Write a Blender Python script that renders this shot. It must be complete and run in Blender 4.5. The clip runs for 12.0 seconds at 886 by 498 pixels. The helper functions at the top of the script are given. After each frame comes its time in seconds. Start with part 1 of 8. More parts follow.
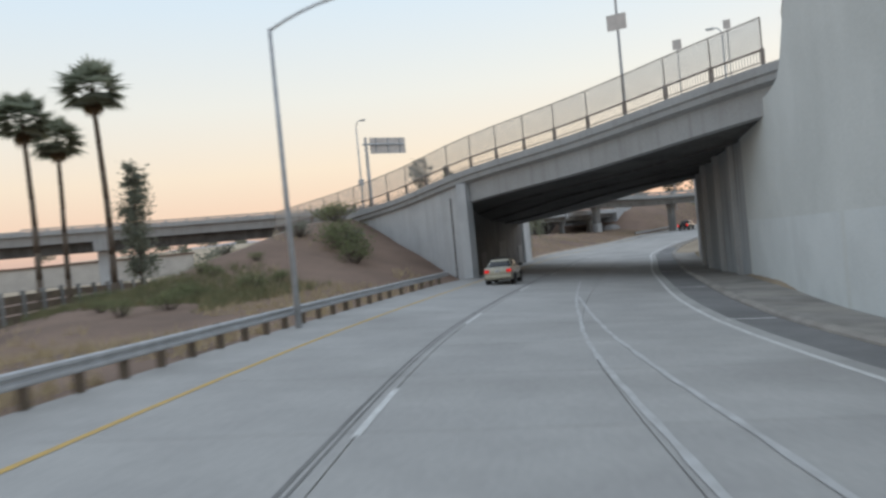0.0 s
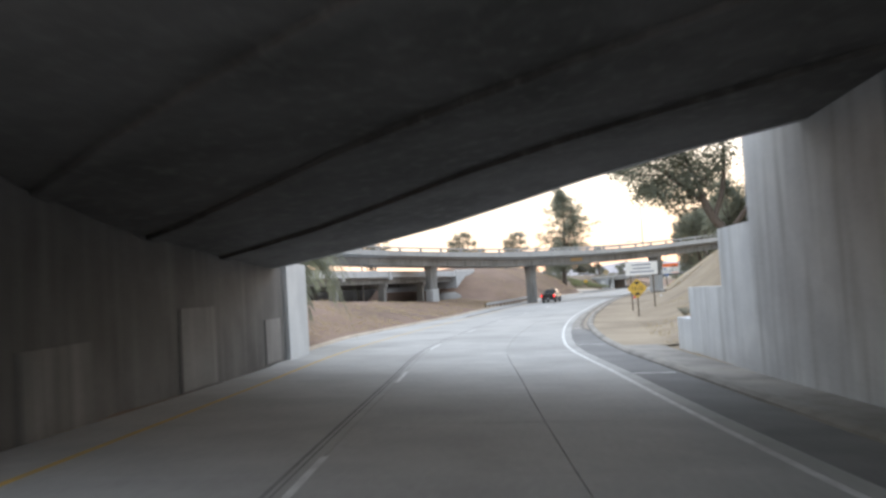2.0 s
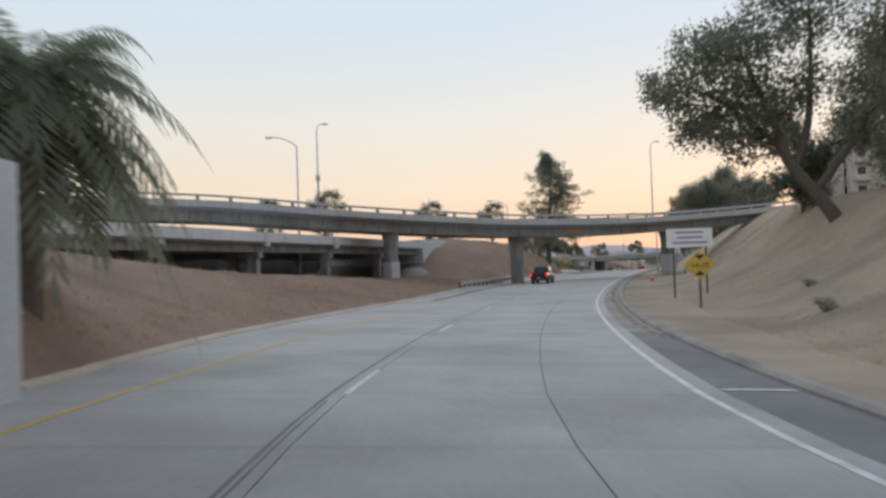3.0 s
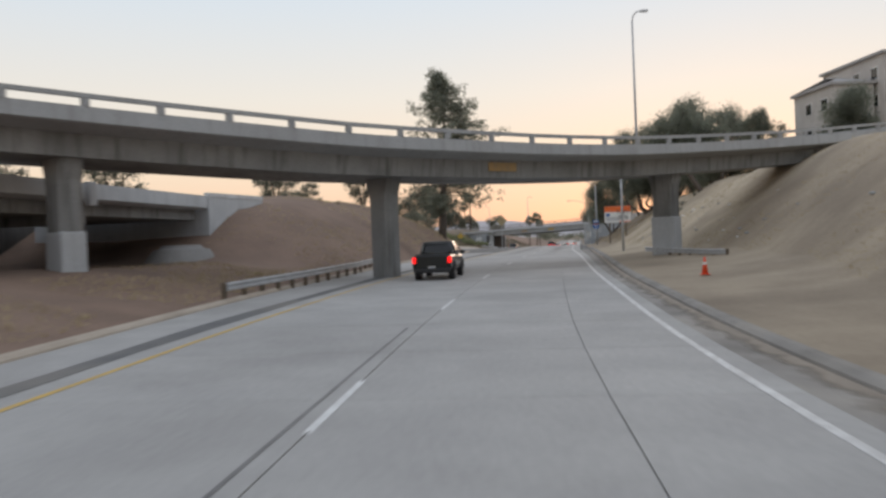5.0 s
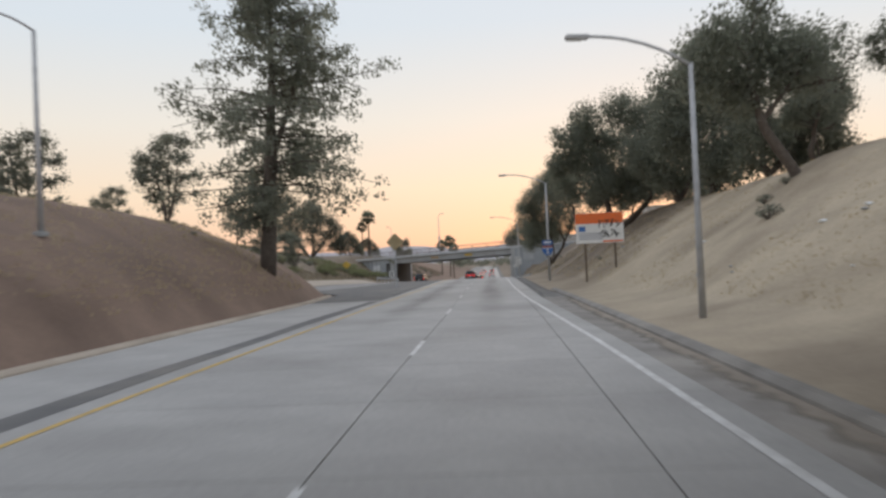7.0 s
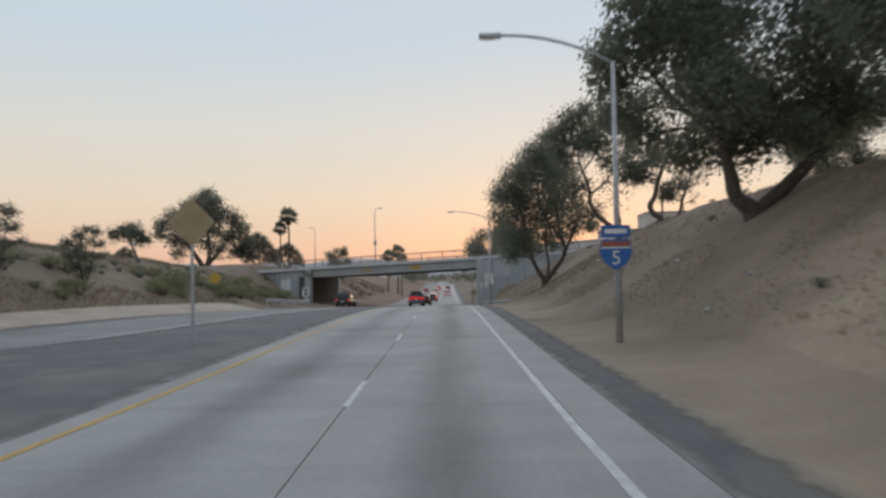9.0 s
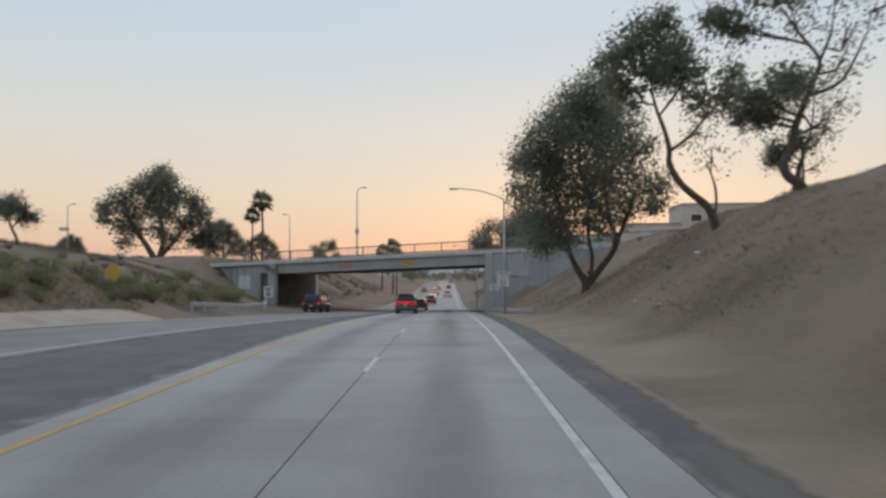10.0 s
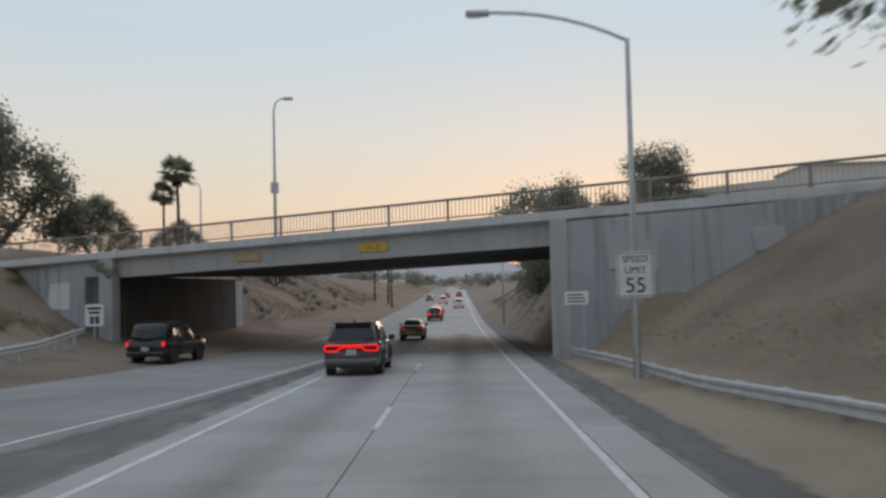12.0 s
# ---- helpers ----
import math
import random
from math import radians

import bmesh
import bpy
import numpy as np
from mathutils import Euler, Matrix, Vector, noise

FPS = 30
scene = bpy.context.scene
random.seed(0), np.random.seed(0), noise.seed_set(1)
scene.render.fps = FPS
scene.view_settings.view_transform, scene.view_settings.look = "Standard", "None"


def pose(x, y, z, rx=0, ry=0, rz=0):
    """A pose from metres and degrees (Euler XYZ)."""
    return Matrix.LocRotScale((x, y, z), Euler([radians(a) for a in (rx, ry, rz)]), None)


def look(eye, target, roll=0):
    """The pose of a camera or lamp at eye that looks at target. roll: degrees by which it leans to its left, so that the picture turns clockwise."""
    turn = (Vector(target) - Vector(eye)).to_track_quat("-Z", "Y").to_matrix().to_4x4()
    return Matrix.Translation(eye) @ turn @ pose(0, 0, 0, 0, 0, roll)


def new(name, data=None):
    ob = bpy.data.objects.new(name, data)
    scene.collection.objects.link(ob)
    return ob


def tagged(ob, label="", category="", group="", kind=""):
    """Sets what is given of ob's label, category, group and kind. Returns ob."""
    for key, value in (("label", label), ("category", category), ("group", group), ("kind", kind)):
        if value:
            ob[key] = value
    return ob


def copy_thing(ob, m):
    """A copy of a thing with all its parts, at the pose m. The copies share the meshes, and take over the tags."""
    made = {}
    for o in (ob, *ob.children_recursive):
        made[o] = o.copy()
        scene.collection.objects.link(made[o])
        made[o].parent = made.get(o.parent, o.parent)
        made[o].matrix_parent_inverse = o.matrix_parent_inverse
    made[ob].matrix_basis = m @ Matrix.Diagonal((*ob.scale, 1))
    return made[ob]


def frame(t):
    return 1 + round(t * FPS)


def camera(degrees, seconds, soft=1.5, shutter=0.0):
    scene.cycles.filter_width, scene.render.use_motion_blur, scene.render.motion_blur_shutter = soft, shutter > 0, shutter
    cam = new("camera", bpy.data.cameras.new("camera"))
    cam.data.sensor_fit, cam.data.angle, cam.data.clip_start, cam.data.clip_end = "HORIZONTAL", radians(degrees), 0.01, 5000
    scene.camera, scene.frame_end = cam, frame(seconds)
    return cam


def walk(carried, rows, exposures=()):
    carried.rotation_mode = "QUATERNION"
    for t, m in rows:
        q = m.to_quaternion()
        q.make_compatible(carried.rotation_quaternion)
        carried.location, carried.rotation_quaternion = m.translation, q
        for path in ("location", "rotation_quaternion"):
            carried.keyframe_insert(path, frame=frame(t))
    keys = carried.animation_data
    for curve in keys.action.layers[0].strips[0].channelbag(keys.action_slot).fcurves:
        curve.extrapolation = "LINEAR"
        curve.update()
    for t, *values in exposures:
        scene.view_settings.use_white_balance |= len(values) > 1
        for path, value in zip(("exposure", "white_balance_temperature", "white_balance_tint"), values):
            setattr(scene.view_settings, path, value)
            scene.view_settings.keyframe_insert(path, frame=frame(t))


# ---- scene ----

cam = camera(56.76, 12.0, soft=2.7, shutter=0.35)
# seconds, place, heading to the left of +y, pitch up, roll
PATH = [
    (0, 39.44, -286.62, 3.90, 32.06, -1.14, -5.46),
    (0.5, 33.74, -275.86, 3.40, 27.82, -0.13, -6.75),
    (1, 28.29, -264.31, 3.05, 22.45, 0.96, -6.14),
    (1.5, 23.88, -253.74, 2.82, 19.78, 1.61, -4.83),
    (2, 20.44, -242.31, 2.67, 19.55, 2.84, -3.62),
    (2.5, 16.94, -230.32, 2.38, 18.98, 2.69, -3.35),
    (3, 12.54, -218.87, 2.11, 17.38, 1.28, -1.97),
    (3.5, 8.97, -207.20, 2.02, 14.46, -0.17, -2.56),
    (3.7, 7.59, -202.67, 1.98, 13.21, -0.59, -2.11),
    (5.3, 2.04, -162.22, 1.88, 8.12, -0.45, -3.69),
    (5.5, 1.43, -157.36, 1.90, 7.48, 0.16, -5.35),
    (6, 0.90, -145.44, 2.02, 5.61, 0.90, -5.30),
    (6.5, 0.41, -133.46, 2.22, 4.25, 1.01, -3.32),
    (7, 0.17, -121.37, 2.35, 3.40, 0.88, -2.56),
    (7.2, 0.22, -116.56, 2.42, 3.16, 0.74, -2.84),
    (8.8, 0.03, -77.24, 2.46, 0.22, 2.03, -1.21),
    (9, -0.04, -72.37, 2.43, 0.31, 1.78, -1.10),
    (9.5, -0.03, -60.21, 2.42, 0.78, 1.31, -1.25),
    (10, 0.04, -47.80, 2.37, 0.41, 1.68, -0.16),
    (10.5, -0.02, -35.59, 2.38, 0.60, 2.14, 0.44),
    (11, -0.05, -23.55, 2.37, 1.19, 2.17, -0.10),
    (11.5, -0.12, -11.97, 2.13, 0.95, 2.05, -1.32),
    (12, -0.33, 0.00, 1.83, 1.00, 2.13, -1.32),
]


def aim(x, y, z, yaw, pitch, roll):
    a, p = radians(yaw), radians(pitch)
    way = Vector((-math.sin(a) * math.cos(p), math.cos(a) * math.cos(p), math.sin(p)))
    return look((x, y, z), Vector((x, y, z)) + way, roll)


walk(cam, [(t, aim(*row)) for t, *row in PATH],
     exposures=[(t, ev, 6250 if t < 1.2 else 6400 if t < 4 else 6650 if t < 8 else 6350, 9.5 if t < 1.2 else 12 if t < 4 else 14 if t < 8 else 11) for t, ev in ((0, 0.25), (1.0, 0.33), (1.5, 0.85), (2.0, 1.28), (2.5, 0.9), (2.8, 0.4), (3.0, 0.15), (3.5, 0.1), (5.3, 0.15), (6.0, 0.22), (6.4, 0.42), (7.0, 0.15), (9.0, -0.1), (12.0, -0.1))])

# ---- light: the afterglow of a sun just below the hills ahead ----
SUN_EL, SUN_AZ = radians(1.2), radians(-8)   # azimuth from +y towards +x is negative here
world = bpy.data.worlds.new("dusk_sky")
scene.world = world
world.use_nodes = True
wn = world.node_tree.nodes
wl = world.node_tree.links
sky = wn.new("ShaderNodeTexSky")
sky.sky_type, sky.sun_disc = "NISHITA", False
sky.sun_elevation, sky.sun_rotation = radians(1.0), radians(10)
sky.altitude, sky.air_density, sky.dust_density, sky.ozone_density = 60, 1.0, 0.4, 1.5
# the haze of the evening evens the clear sky out: pale blue overhead, peach at the rim
coord, split, ramp_node, blend = wn.new("ShaderNodeTexCoord"), wn.new("ShaderNodeSeparateXYZ"), wn.new("ShaderNodeValToRGB"), wn.new("ShaderNodeMix")
wl.new(coord.outputs["Generated"], split.inputs[0])
wl.new(split.outputs["Z"], ramp_node.inputs["Fac"])
el = ramp_node.color_ramp.elements
el[0].position, el[0].color = 0.0, (0.56, 0.41, 0.35, 1)
el[1].position, el[1].color = 1.0, (0.62, 0.70, 0.80, 1)
for where, colour in ((0.03, (0.74, 0.52, 0.41, 1)), (0.09, (0.79, 0.65, 0.51, 1)), (0.17, (0.735, 0.705, 0.635, 1)), (0.28, (0.615, 0.69, 0.735, 1)), (0.45, (0.62, 0.69, 0.77, 1))):
    e = el.new(where)
    e.color = colour
blend.data_type = "RGBA"
blend.inputs["Factor"].default_value = 0.95
wl.new(sky.outputs[0], blend.inputs[6])
wl.new(ramp_node.outputs[0], blend.inputs[7])
wl.new(blend.outputs[2], wn["Background"].inputs["Color"])
wn["Background"].inputs["Strength"].default_value = 1.0
sun_data = bpy.data.lights.new("sun", "SUN")
sun_data.energy, sun_data.angle, sun_data.color = 0.5, radians(25), (1.0, 0.80, 0.62)
sun = new("sun", sun_data)
sun.matrix_world = look((30, 200, 60), (0, 0, 30))


# ---- materials ----
def mat(name, base, rough=0.85, metal=0.0, var=None, scale=1.5, fine=None, bump=0.0, bscale=40.0, stain=None, sscale=0.25, rnd=0.0, streak=None, deep=0.02):
    """A surface: base colour, a second colour mixed in patches, a stain colour in larger ones, fine grain and bump."""
    m = bpy.data.materials.new(name)
    m.use_nodes = True
    nt = m.node_tree
    n, l = nt.nodes, nt.links
    b = n["Principled BSDF"]
    b.inputs["Roughness"].default_value, b.inputs["Metallic"].default_value = rough, metal
    geo = n.new("ShaderNodeNewGeometry")
    pos = geo.outputs["Position"]

    def noise_at(sc, detail=6.0):
        t = n.new("ShaderNodeTexNoise")
        t.inputs["Scale"].default_value, t.inputs["Detail"].default_value = sc, detail
        l.new(pos, t.inputs["Vector"])
        return t.outputs["Fac"]

    def ramp(f, lo, hi):
        r = n.new("ShaderNodeMapRange")
        r.inputs["From Min"].default_value, r.inputs["From Max"].default_value = lo, hi
        l.new(f, r.inputs["Value"])
        return r.outputs["Result"]

    def mix(f, a, c, kind="MIX"):
        x = n.new("ShaderNodeMix")
        x.data_type, x.blend_type = "RGBA", kind
        for sock, v in ((x.inputs["Factor"], f), (x.inputs[6], a), (x.inputs[7], c)):
            if isinstance(v, bpy.types.NodeSocket):
                l.new(v, sock)
            elif isinstance(v, float):
                sock.default_value = v
            else:
                sock.default_value = (*v, 1)
        return x.outputs[2]

    col = base
    if var:
        col = mix(ramp(noise_at(scale), 0.35, 0.65), col, var)
    if stain:
        col = mix(ramp(noise_at(sscale, 8.0), 0.48, 0.72), col, stain)
    if streak:   # rain streaks: patches drawn out downwards, in a band of their own
        mp = n.new("ShaderNodeMapping")
        mp.inputs["Scale"].default_value = (2.6, 2.6, 0.16)
        l.new(pos, mp.inputs["Vector"])
        t = n.new("ShaderNodeTexNoise")
        t.inputs["Scale"].default_value, t.inputs["Detail"].default_value = 1.0, 7.0
        l.new(mp.outputs[0], t.inputs["Vector"])
        col = mix(ramp(t.outputs["Fac"], 0.50, 0.74), col, streak)
    if fine:
        g = noise_at(fine, 3.0)
        col = mix(0.2, col, mix(g, (0.0, 0.0, 0.0), (1.0, 1.0, 1.0)), "OVERLAY")
    if rnd:
        info = n.new("ShaderNodeObjectInfo")
        hsv = n.new("ShaderNodeHueSaturation")
        mr = n.new("ShaderNodeMapRange")
        mr.inputs["To Min"].default_value, mr.inputs["To Max"].default_value = 1 - rnd, 1 + rnd
        l.new(info.outputs["Random"], mr.inputs["Value"])
        l.new(mr.outputs["Result"], hsv.inputs["Value"])
        if isinstance(col, bpy.types.NodeSocket):
            l.new(col, hsv.inputs["Color"])
        else:
            hsv.inputs["Color"].default_value = (*col, 1)
        col = hsv.outputs["Color"]
    if isinstance(col, bpy.types.NodeSocket):
        l.new(col, b.inputs["Base Color"])
    else:
        b.inputs["Base Color"].default_value = (*col, 1)
    if bump:
        bn = n.new("ShaderNodeBump")
        bn.inputs["Strength"].default_value = bump
        bn.inputs["Distance"].default_value = deep
        l.new(noise_at(bscale, 5.0), bn.inputs["Height"])
        l.new(bn.outputs["Normal"], b.inputs["Normal"])
    return m


def glow(name, colour, strength):
    m = bpy.data.materials.new(name)
    m.use_nodes = True
    b = m.node_tree.nodes["Principled BSDF"]
    b.inputs["Base Color"].default_value = (*colour, 1)
    b.inputs["Emission Color"].default_value = (*colour, 1)
    b.inputs["Emission Strength"].default_value = strength
    return m


M_SLAB = mat("concrete_pavement", (0.36, 0.35, 0.335), 0.8, 0, (0.41, 0.40, 0.38), 0.6, 9.0, 0.25, 30, (0.29, 0.28, 0.265), 0.16, 0.04)
M_ASPHALT = mat("asphalt", (0.125, 0.125, 0.125), 0.9, 0, (0.16, 0.158, 0.152), 0.8, 25.0, 0.4, 60, (0.21, 0.195, 0.175), 0.2)
M_PAINT = mat("white_road_paint", (0.72, 0.72, 0.70), 0.7, 0, (0.5, 0.49, 0.47), 4.0, 20.0)
M_YELLOW = mat("yellow_road_paint", (0.62, 0.40, 0.09), 0.7, 0, (0.45, 0.31, 0.12), 4.0, 20.0)
M_CONC = mat("bridge_concrete", (0.36, 0.368, 0.368), 0.85, 0, (0.40, 0.406, 0.404), 0.5, 12.0, 0.2, 20, (0.34, 0.34, 0.335), 0.3, streak=(0.31, 0.31, 0.305))
M_CONC_PALE = mat("pale_concrete", (0.54, 0.555, 0.56), 0.85, 0, (0.49, 0.505, 0.515), 0.6, 12.0, 0.2, 20, (0.43, 0.445, 0.455), 0.3, streak=(0.43, 0.44, 0.445))
# soot colour, darkened further to hold the shade below the decks
M_CONC_DARK = mat("soot_and_shade_concrete", (0.09, 0.086, 0.082), 0.9, 0, (0.13, 0.125, 0.12), 0.4, 10.0, 0.2, 20, (0.06, 0.058, 0.055), 0.3, streak=(0.15, 0.145, 0.138))


def bank_soil():
    """Dry tan soil that turns, where the ground says so, to dull grass soil with tree shade in its tint and to dark
    soil with a painted red glow.
    """
    m = mat("bank_soil", (0.43, 0.352, 0.255), 0.95, 0, (0.52, 0.43, 0.31), 0.42, 6.0, 0.45, 8, (0.27, 0.215, 0.155), 0.12, deep=0.06)
    n, l = m.node_tree.nodes, m.node_tree.links
    last = n["Principled BSDF"].inputs["Base Color"].links[0].from_socket
    for kind, tint in (("grass_shade", (0.48, 0.455, 0.455, 1)), ("reddish", (0.46, 0.375, 0.38, 1))):
        a, x = n.new("ShaderNodeAttribute"), n.new("ShaderNodeMix")
        a.attribute_name = kind
        x.data_type, x.blend_type = "RGBA", "MULTIPLY"
        l.new(a.outputs["Fac"], x.inputs["Factor"])
        l.new(last, x.inputs[6])
        x.inputs[7].default_value = tint
        last = x.outputs[2]
    l.new(last, n["Principled BSDF"].inputs["Base Color"])
    return m


M_SOIL = bank_soil()
M_CONC_WALL = mat("washed_grey_concrete", (0.60, 0.625, 0.61), 0.85, 0, (0.55, 0.575, 0.56), 0.3, 10.0, 0.2, 14, (0.50, 0.525, 0.51), 0.16)
M_STEEL = mat("galvanised_steel", (0.52, 0.53, 0.54), 0.6, 0.25, (0.42, 0.425, 0.43), 3.0)


M_VERGE = mat("dusty_concrete", (0.30, 0.28, 0.255), 0.9, 0, (0.20, 0.185, 0.165), 0.7, 10.0, 0.4, 18, (0.36, 0.33, 0.29), 0.3)
M_SLAB_WORN = mat("worn_side_pavement", (0.25, 0.243, 0.232), 0.85, 0, (0.29, 0.282, 0.27), 0.6, 9.0, 0.25, 30, (0.20, 0.195, 0.187), 0.16)
M_SHOULDER = mat("grey_shoulder_concrete", (0.175, 0.173, 0.17), 0.9, 0, (0.215, 0.21, 0.205), 0.7, 14.0, 0.3, 30, (0.145, 0.142, 0.14), 0.2)
M_PAINT_OLD = mat("worn_road_paint", (0.54, 0.54, 0.53), 0.75, 0, (0.42, 0.415, 0.40), 2.0, 15.0)
M_CONC_TAN = mat("tan_concrete", (0.47, 0.40, 0.325), 0.9, 0, (0.41, 0.345, 0.275), 0.8, 10.0, 0.3, 20, (0.34, 0.285, 0.225), 0.3)
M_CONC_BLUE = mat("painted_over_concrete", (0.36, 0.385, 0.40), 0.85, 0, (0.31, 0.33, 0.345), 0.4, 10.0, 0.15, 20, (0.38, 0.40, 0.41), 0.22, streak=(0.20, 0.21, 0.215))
M_RAIL = mat("weathered_rail_steel", (0.30, 0.27, 0.245), 0.7, 0.2, (0.20, 0.165, 0.14), 2.0)
M_WOOD = mat("treated_post_wood", (0.16, 0.12, 0.085), 0.85, 0, (0.11, 0.085, 0.06), 3.0, 30)
M_SIGN_Y = mat("yellow_sign_sheeting", (0.60, 0.38, 0.05), 0.5, 0, (0.50, 0.33, 0.07), 2.0)
# sign yellow dulled to tan, its backlit look put into the colour
M_SIGN_Y_BACKLIT = mat("backlit_yellow_sheeting", (0.42, 0.34, 0.20), 0.6, 0, (0.36, 0.28, 0.15), 2.0)
M_SIGN_W = mat("white_sign_sheeting", (0.78, 0.78, 0.76), 0.45, 0, (0.70, 0.70, 0.68), 2.0)
M_SIGN_K = mat("black_sign_paint", (0.02, 0.02, 0.02), 0.5)
M_SIGN_B = mat("blue_sign_sheeting", (0.03, 0.13, 0.42), 0.45, 0, (0.04, 0.15, 0.38), 2.0)
M_SIGN_R = mat("faded_red_sheeting", (0.36, 0.11, 0.08), 0.5, 0, (0.30, 0.10, 0.08), 2.0)
M_SIGN_O = mat("orange_sign_sheeting", (0.85, 0.17, 0.03), 0.45, 0, (0.75, 0.15, 0.04), 2.0)
M_SIGN_G = mat("green_sign_sheeting", (0.02, 0.22, 0.13), 0.45)
M_SIGN_BACK = mat("bare_sign_metal", (0.62, 0.58, 0.55), 0.55, 0.2, (0.53, 0.50, 0.47), 3.0)
M_CONE = mat("orange_cone_plastic", (0.80, 0.09, 0.03), 0.5)
M_BARK = mat("bark", (0.085, 0.068, 0.056), 0.95, 0, (0.125, 0.103, 0.085), 5.0, 20, 0.7, 15)
M_BARK_PALM = mat("palm_bark", (0.16, 0.125, 0.095), 0.95, 0, (0.11, 0.085, 0.065), 8.0, 20, 0.5, 15)


def leafy(name, a, b):
    m = mat(name, a, 0.65, 0, b, 1.1, None)
    n = m.node_tree.nodes
    t, x = n.new("ShaderNodeBsdfTranslucent"), n.new("ShaderNodeMixShader")
    t.inputs["Color"].default_value = (b[0] * 2.2, b[1] * 2.2, b[2] * 2.0, 1)
    x.inputs[0].default_value = 0.55
    m.node_tree.links.new(n["Principled BSDF"].outputs[0], x.inputs[1])
    m.node_tree.links.new(t.outputs[0], x.inputs[2])
    m.node_tree.links.new(x.outputs[0], n["Material Output"].inputs["Surface"])
    return m


M_LEAF = leafy("dark_foliage", (0.120, 0.131, 0.107), (0.148, 0.156, 0.129))
M_LEAF_GREY = leafy("grey_green_foliage", (0.120, 0.128, 0.110), (0.15, 0.156, 0.132))
M_LEAF_PALM = leafy("palm_foliage", (0.120, 0.136, 0.105), (0.155, 0.166, 0.13))
M_LEAF_DEAD = leafy("dead_palm_fronds", (0.16, 0.115, 0.07), (0.12, 0.085, 0.05))
M_STRAW = mat("straw_grass", (0.55, 0.44, 0.27), 0.9, 0, (0.42, 0.34, 0.20), 1.5)
M_WEED = mat("dull_weeds", (0.26, 0.21, 0.14), 0.9, 0, (0.19, 0.165, 0.105), 1.2)
M_GREEN = mat("rank_green_grass", (0.16, 0.175, 0.085), 0.85, 0, (0.24, 0.215, 0.11), 1.2)
M_SHRUB = leafy("scrub_foliage", (0.095, 0.112, 0.055), (0.135, 0.145, 0.08))


def lacquer(name, colour, rough=0.28, metal=0.35):
    m = mat(name, colour, rough, metal, tuple(c * 0.8 for c in colour), 2.5)
    m.node_tree.nodes["Principled BSDF"].inputs["Coat Weight"].default_value = 0.6
    m.node_tree.nodes["Principled BSDF"].inputs["Coat Roughness"].default_value = 0.08
    return m


M_CAR_GREY = lacquer("dark_grey_car_paint", (0.105, 0.095, 0.096))
M_CAR_GOLD = lacquer("champagne_car_paint", (0.42, 0.39, 0.30))
M_CAR_BLACK = lacquer("black_car_paint", (0.012, 0.014, 0.014))
M_CAR_WHITE = lacquer("white_car_paint", (0.62, 0.62, 0.60), 0.3, 0.0)
M_CAR_RED = lacquer("dark_red_car_paint", (0.25, 0.03, 0.03))
M_GLASS = mat("tinted_car_glass", (0.012, 0.013, 0.014), 0.06)
M_TYRE = mat("tyre_rubber", (0.018, 0.018, 0.018), 0.85)
M_RIM = mat("alloy_rim", (0.30, 0.30, 0.31), 0.35, 0.9)
M_TRIM = mat("black_plastic_trim", (0.02, 0.02, 0.021), 0.6)
M_PLATE = mat("number_plate", (0.60, 0.58, 0.54), 0.5)
M_LAMP_RED = glow("lit_red_lamp", (0.95, 0.008, 0.007), 1.3)
M_LAMP_DIM = glow("dim_red_lamp", (0.55, 0.012, 0.010), 0.35)
M_LENS = mat("lamp_lens", (0.55, 0.55, 0.52), 0.25)


def mesh_wire(name):
    """Chain-link: thin crossing wires with open air between."""
    m = mat(name, (0.42, 0.42, 0.41), 0.5, 0.6)
    n, l = m.node_tree.nodes, m.node_tree.links
    tc, mp = n.new("ShaderNodeTexCoord"), n.new("ShaderNodeMapping")
    l.new(tc.outputs["Object"], mp.inputs["Vector"])
    waves = []
    for turn in (45, -45):
        mp2 = n.new("ShaderNodeMapping")
        mp2.inputs["Rotation"].default_value = (0, radians(turn), 0)
        l.new(mp.outputs[0], mp2.inputs["Vector"])
        w = n.new("ShaderNodeTexWave")
        w.inputs["Scale"].default_value = 3.2
        l.new(mp2.outputs[0], w.inputs["Vector"])
        g = n.new("ShaderNodeMath")
        g.operation = "GREATER_THAN"
        g.inputs[1].default_value = 0.80
        l.new(w.outputs["Fac"], g.inputs[0])
        waves.append(g)
    mx = n.new("ShaderNodeMath")
    mx.operation = "MAXIMUM"
    l.new(waves[0].outputs[0], mx.inputs[0])
    l.new(waves[1].outputs[0], mx.inputs[1])
    l.new(mx.outputs[0], n["Principled BSDF"].inputs["Alpha"])
    return m


M_CHAIN = mesh_wire("chain_link_wire")


M_CONC_WHITE = mat("whitewashed_concrete", (0.66, 0.67, 0.67), 0.8, 0, (0.56, 0.57, 0.58), 0.7, 12.0, 0.15, 20, (0.50, 0.51, 0.52), 0.4, streak=(0.40, 0.405, 0.40))
M_CONC_SOOT = mat("soot_stained_concrete", (0.15, 0.144, 0.137), 0.9, 0, (0.20, 0.193, 0.184), 0.35, 10.0, 0.2, 20, (0.12, 0.115, 0.11), 0.22, streak=(0.27, 0.26, 0.245))
# old grey concrete; on girders and piers it also carries their shade
M_CONC_MID = mat("old_concrete_shade_grey", (0.25, 0.25, 0.245), 0.85, 0, (0.31, 0.31, 0.30), 0.5, 12.0, 0.2, 20, (0.16, 0.16, 0.155), 0.3, streak=(0.13, 0.128, 0.122))
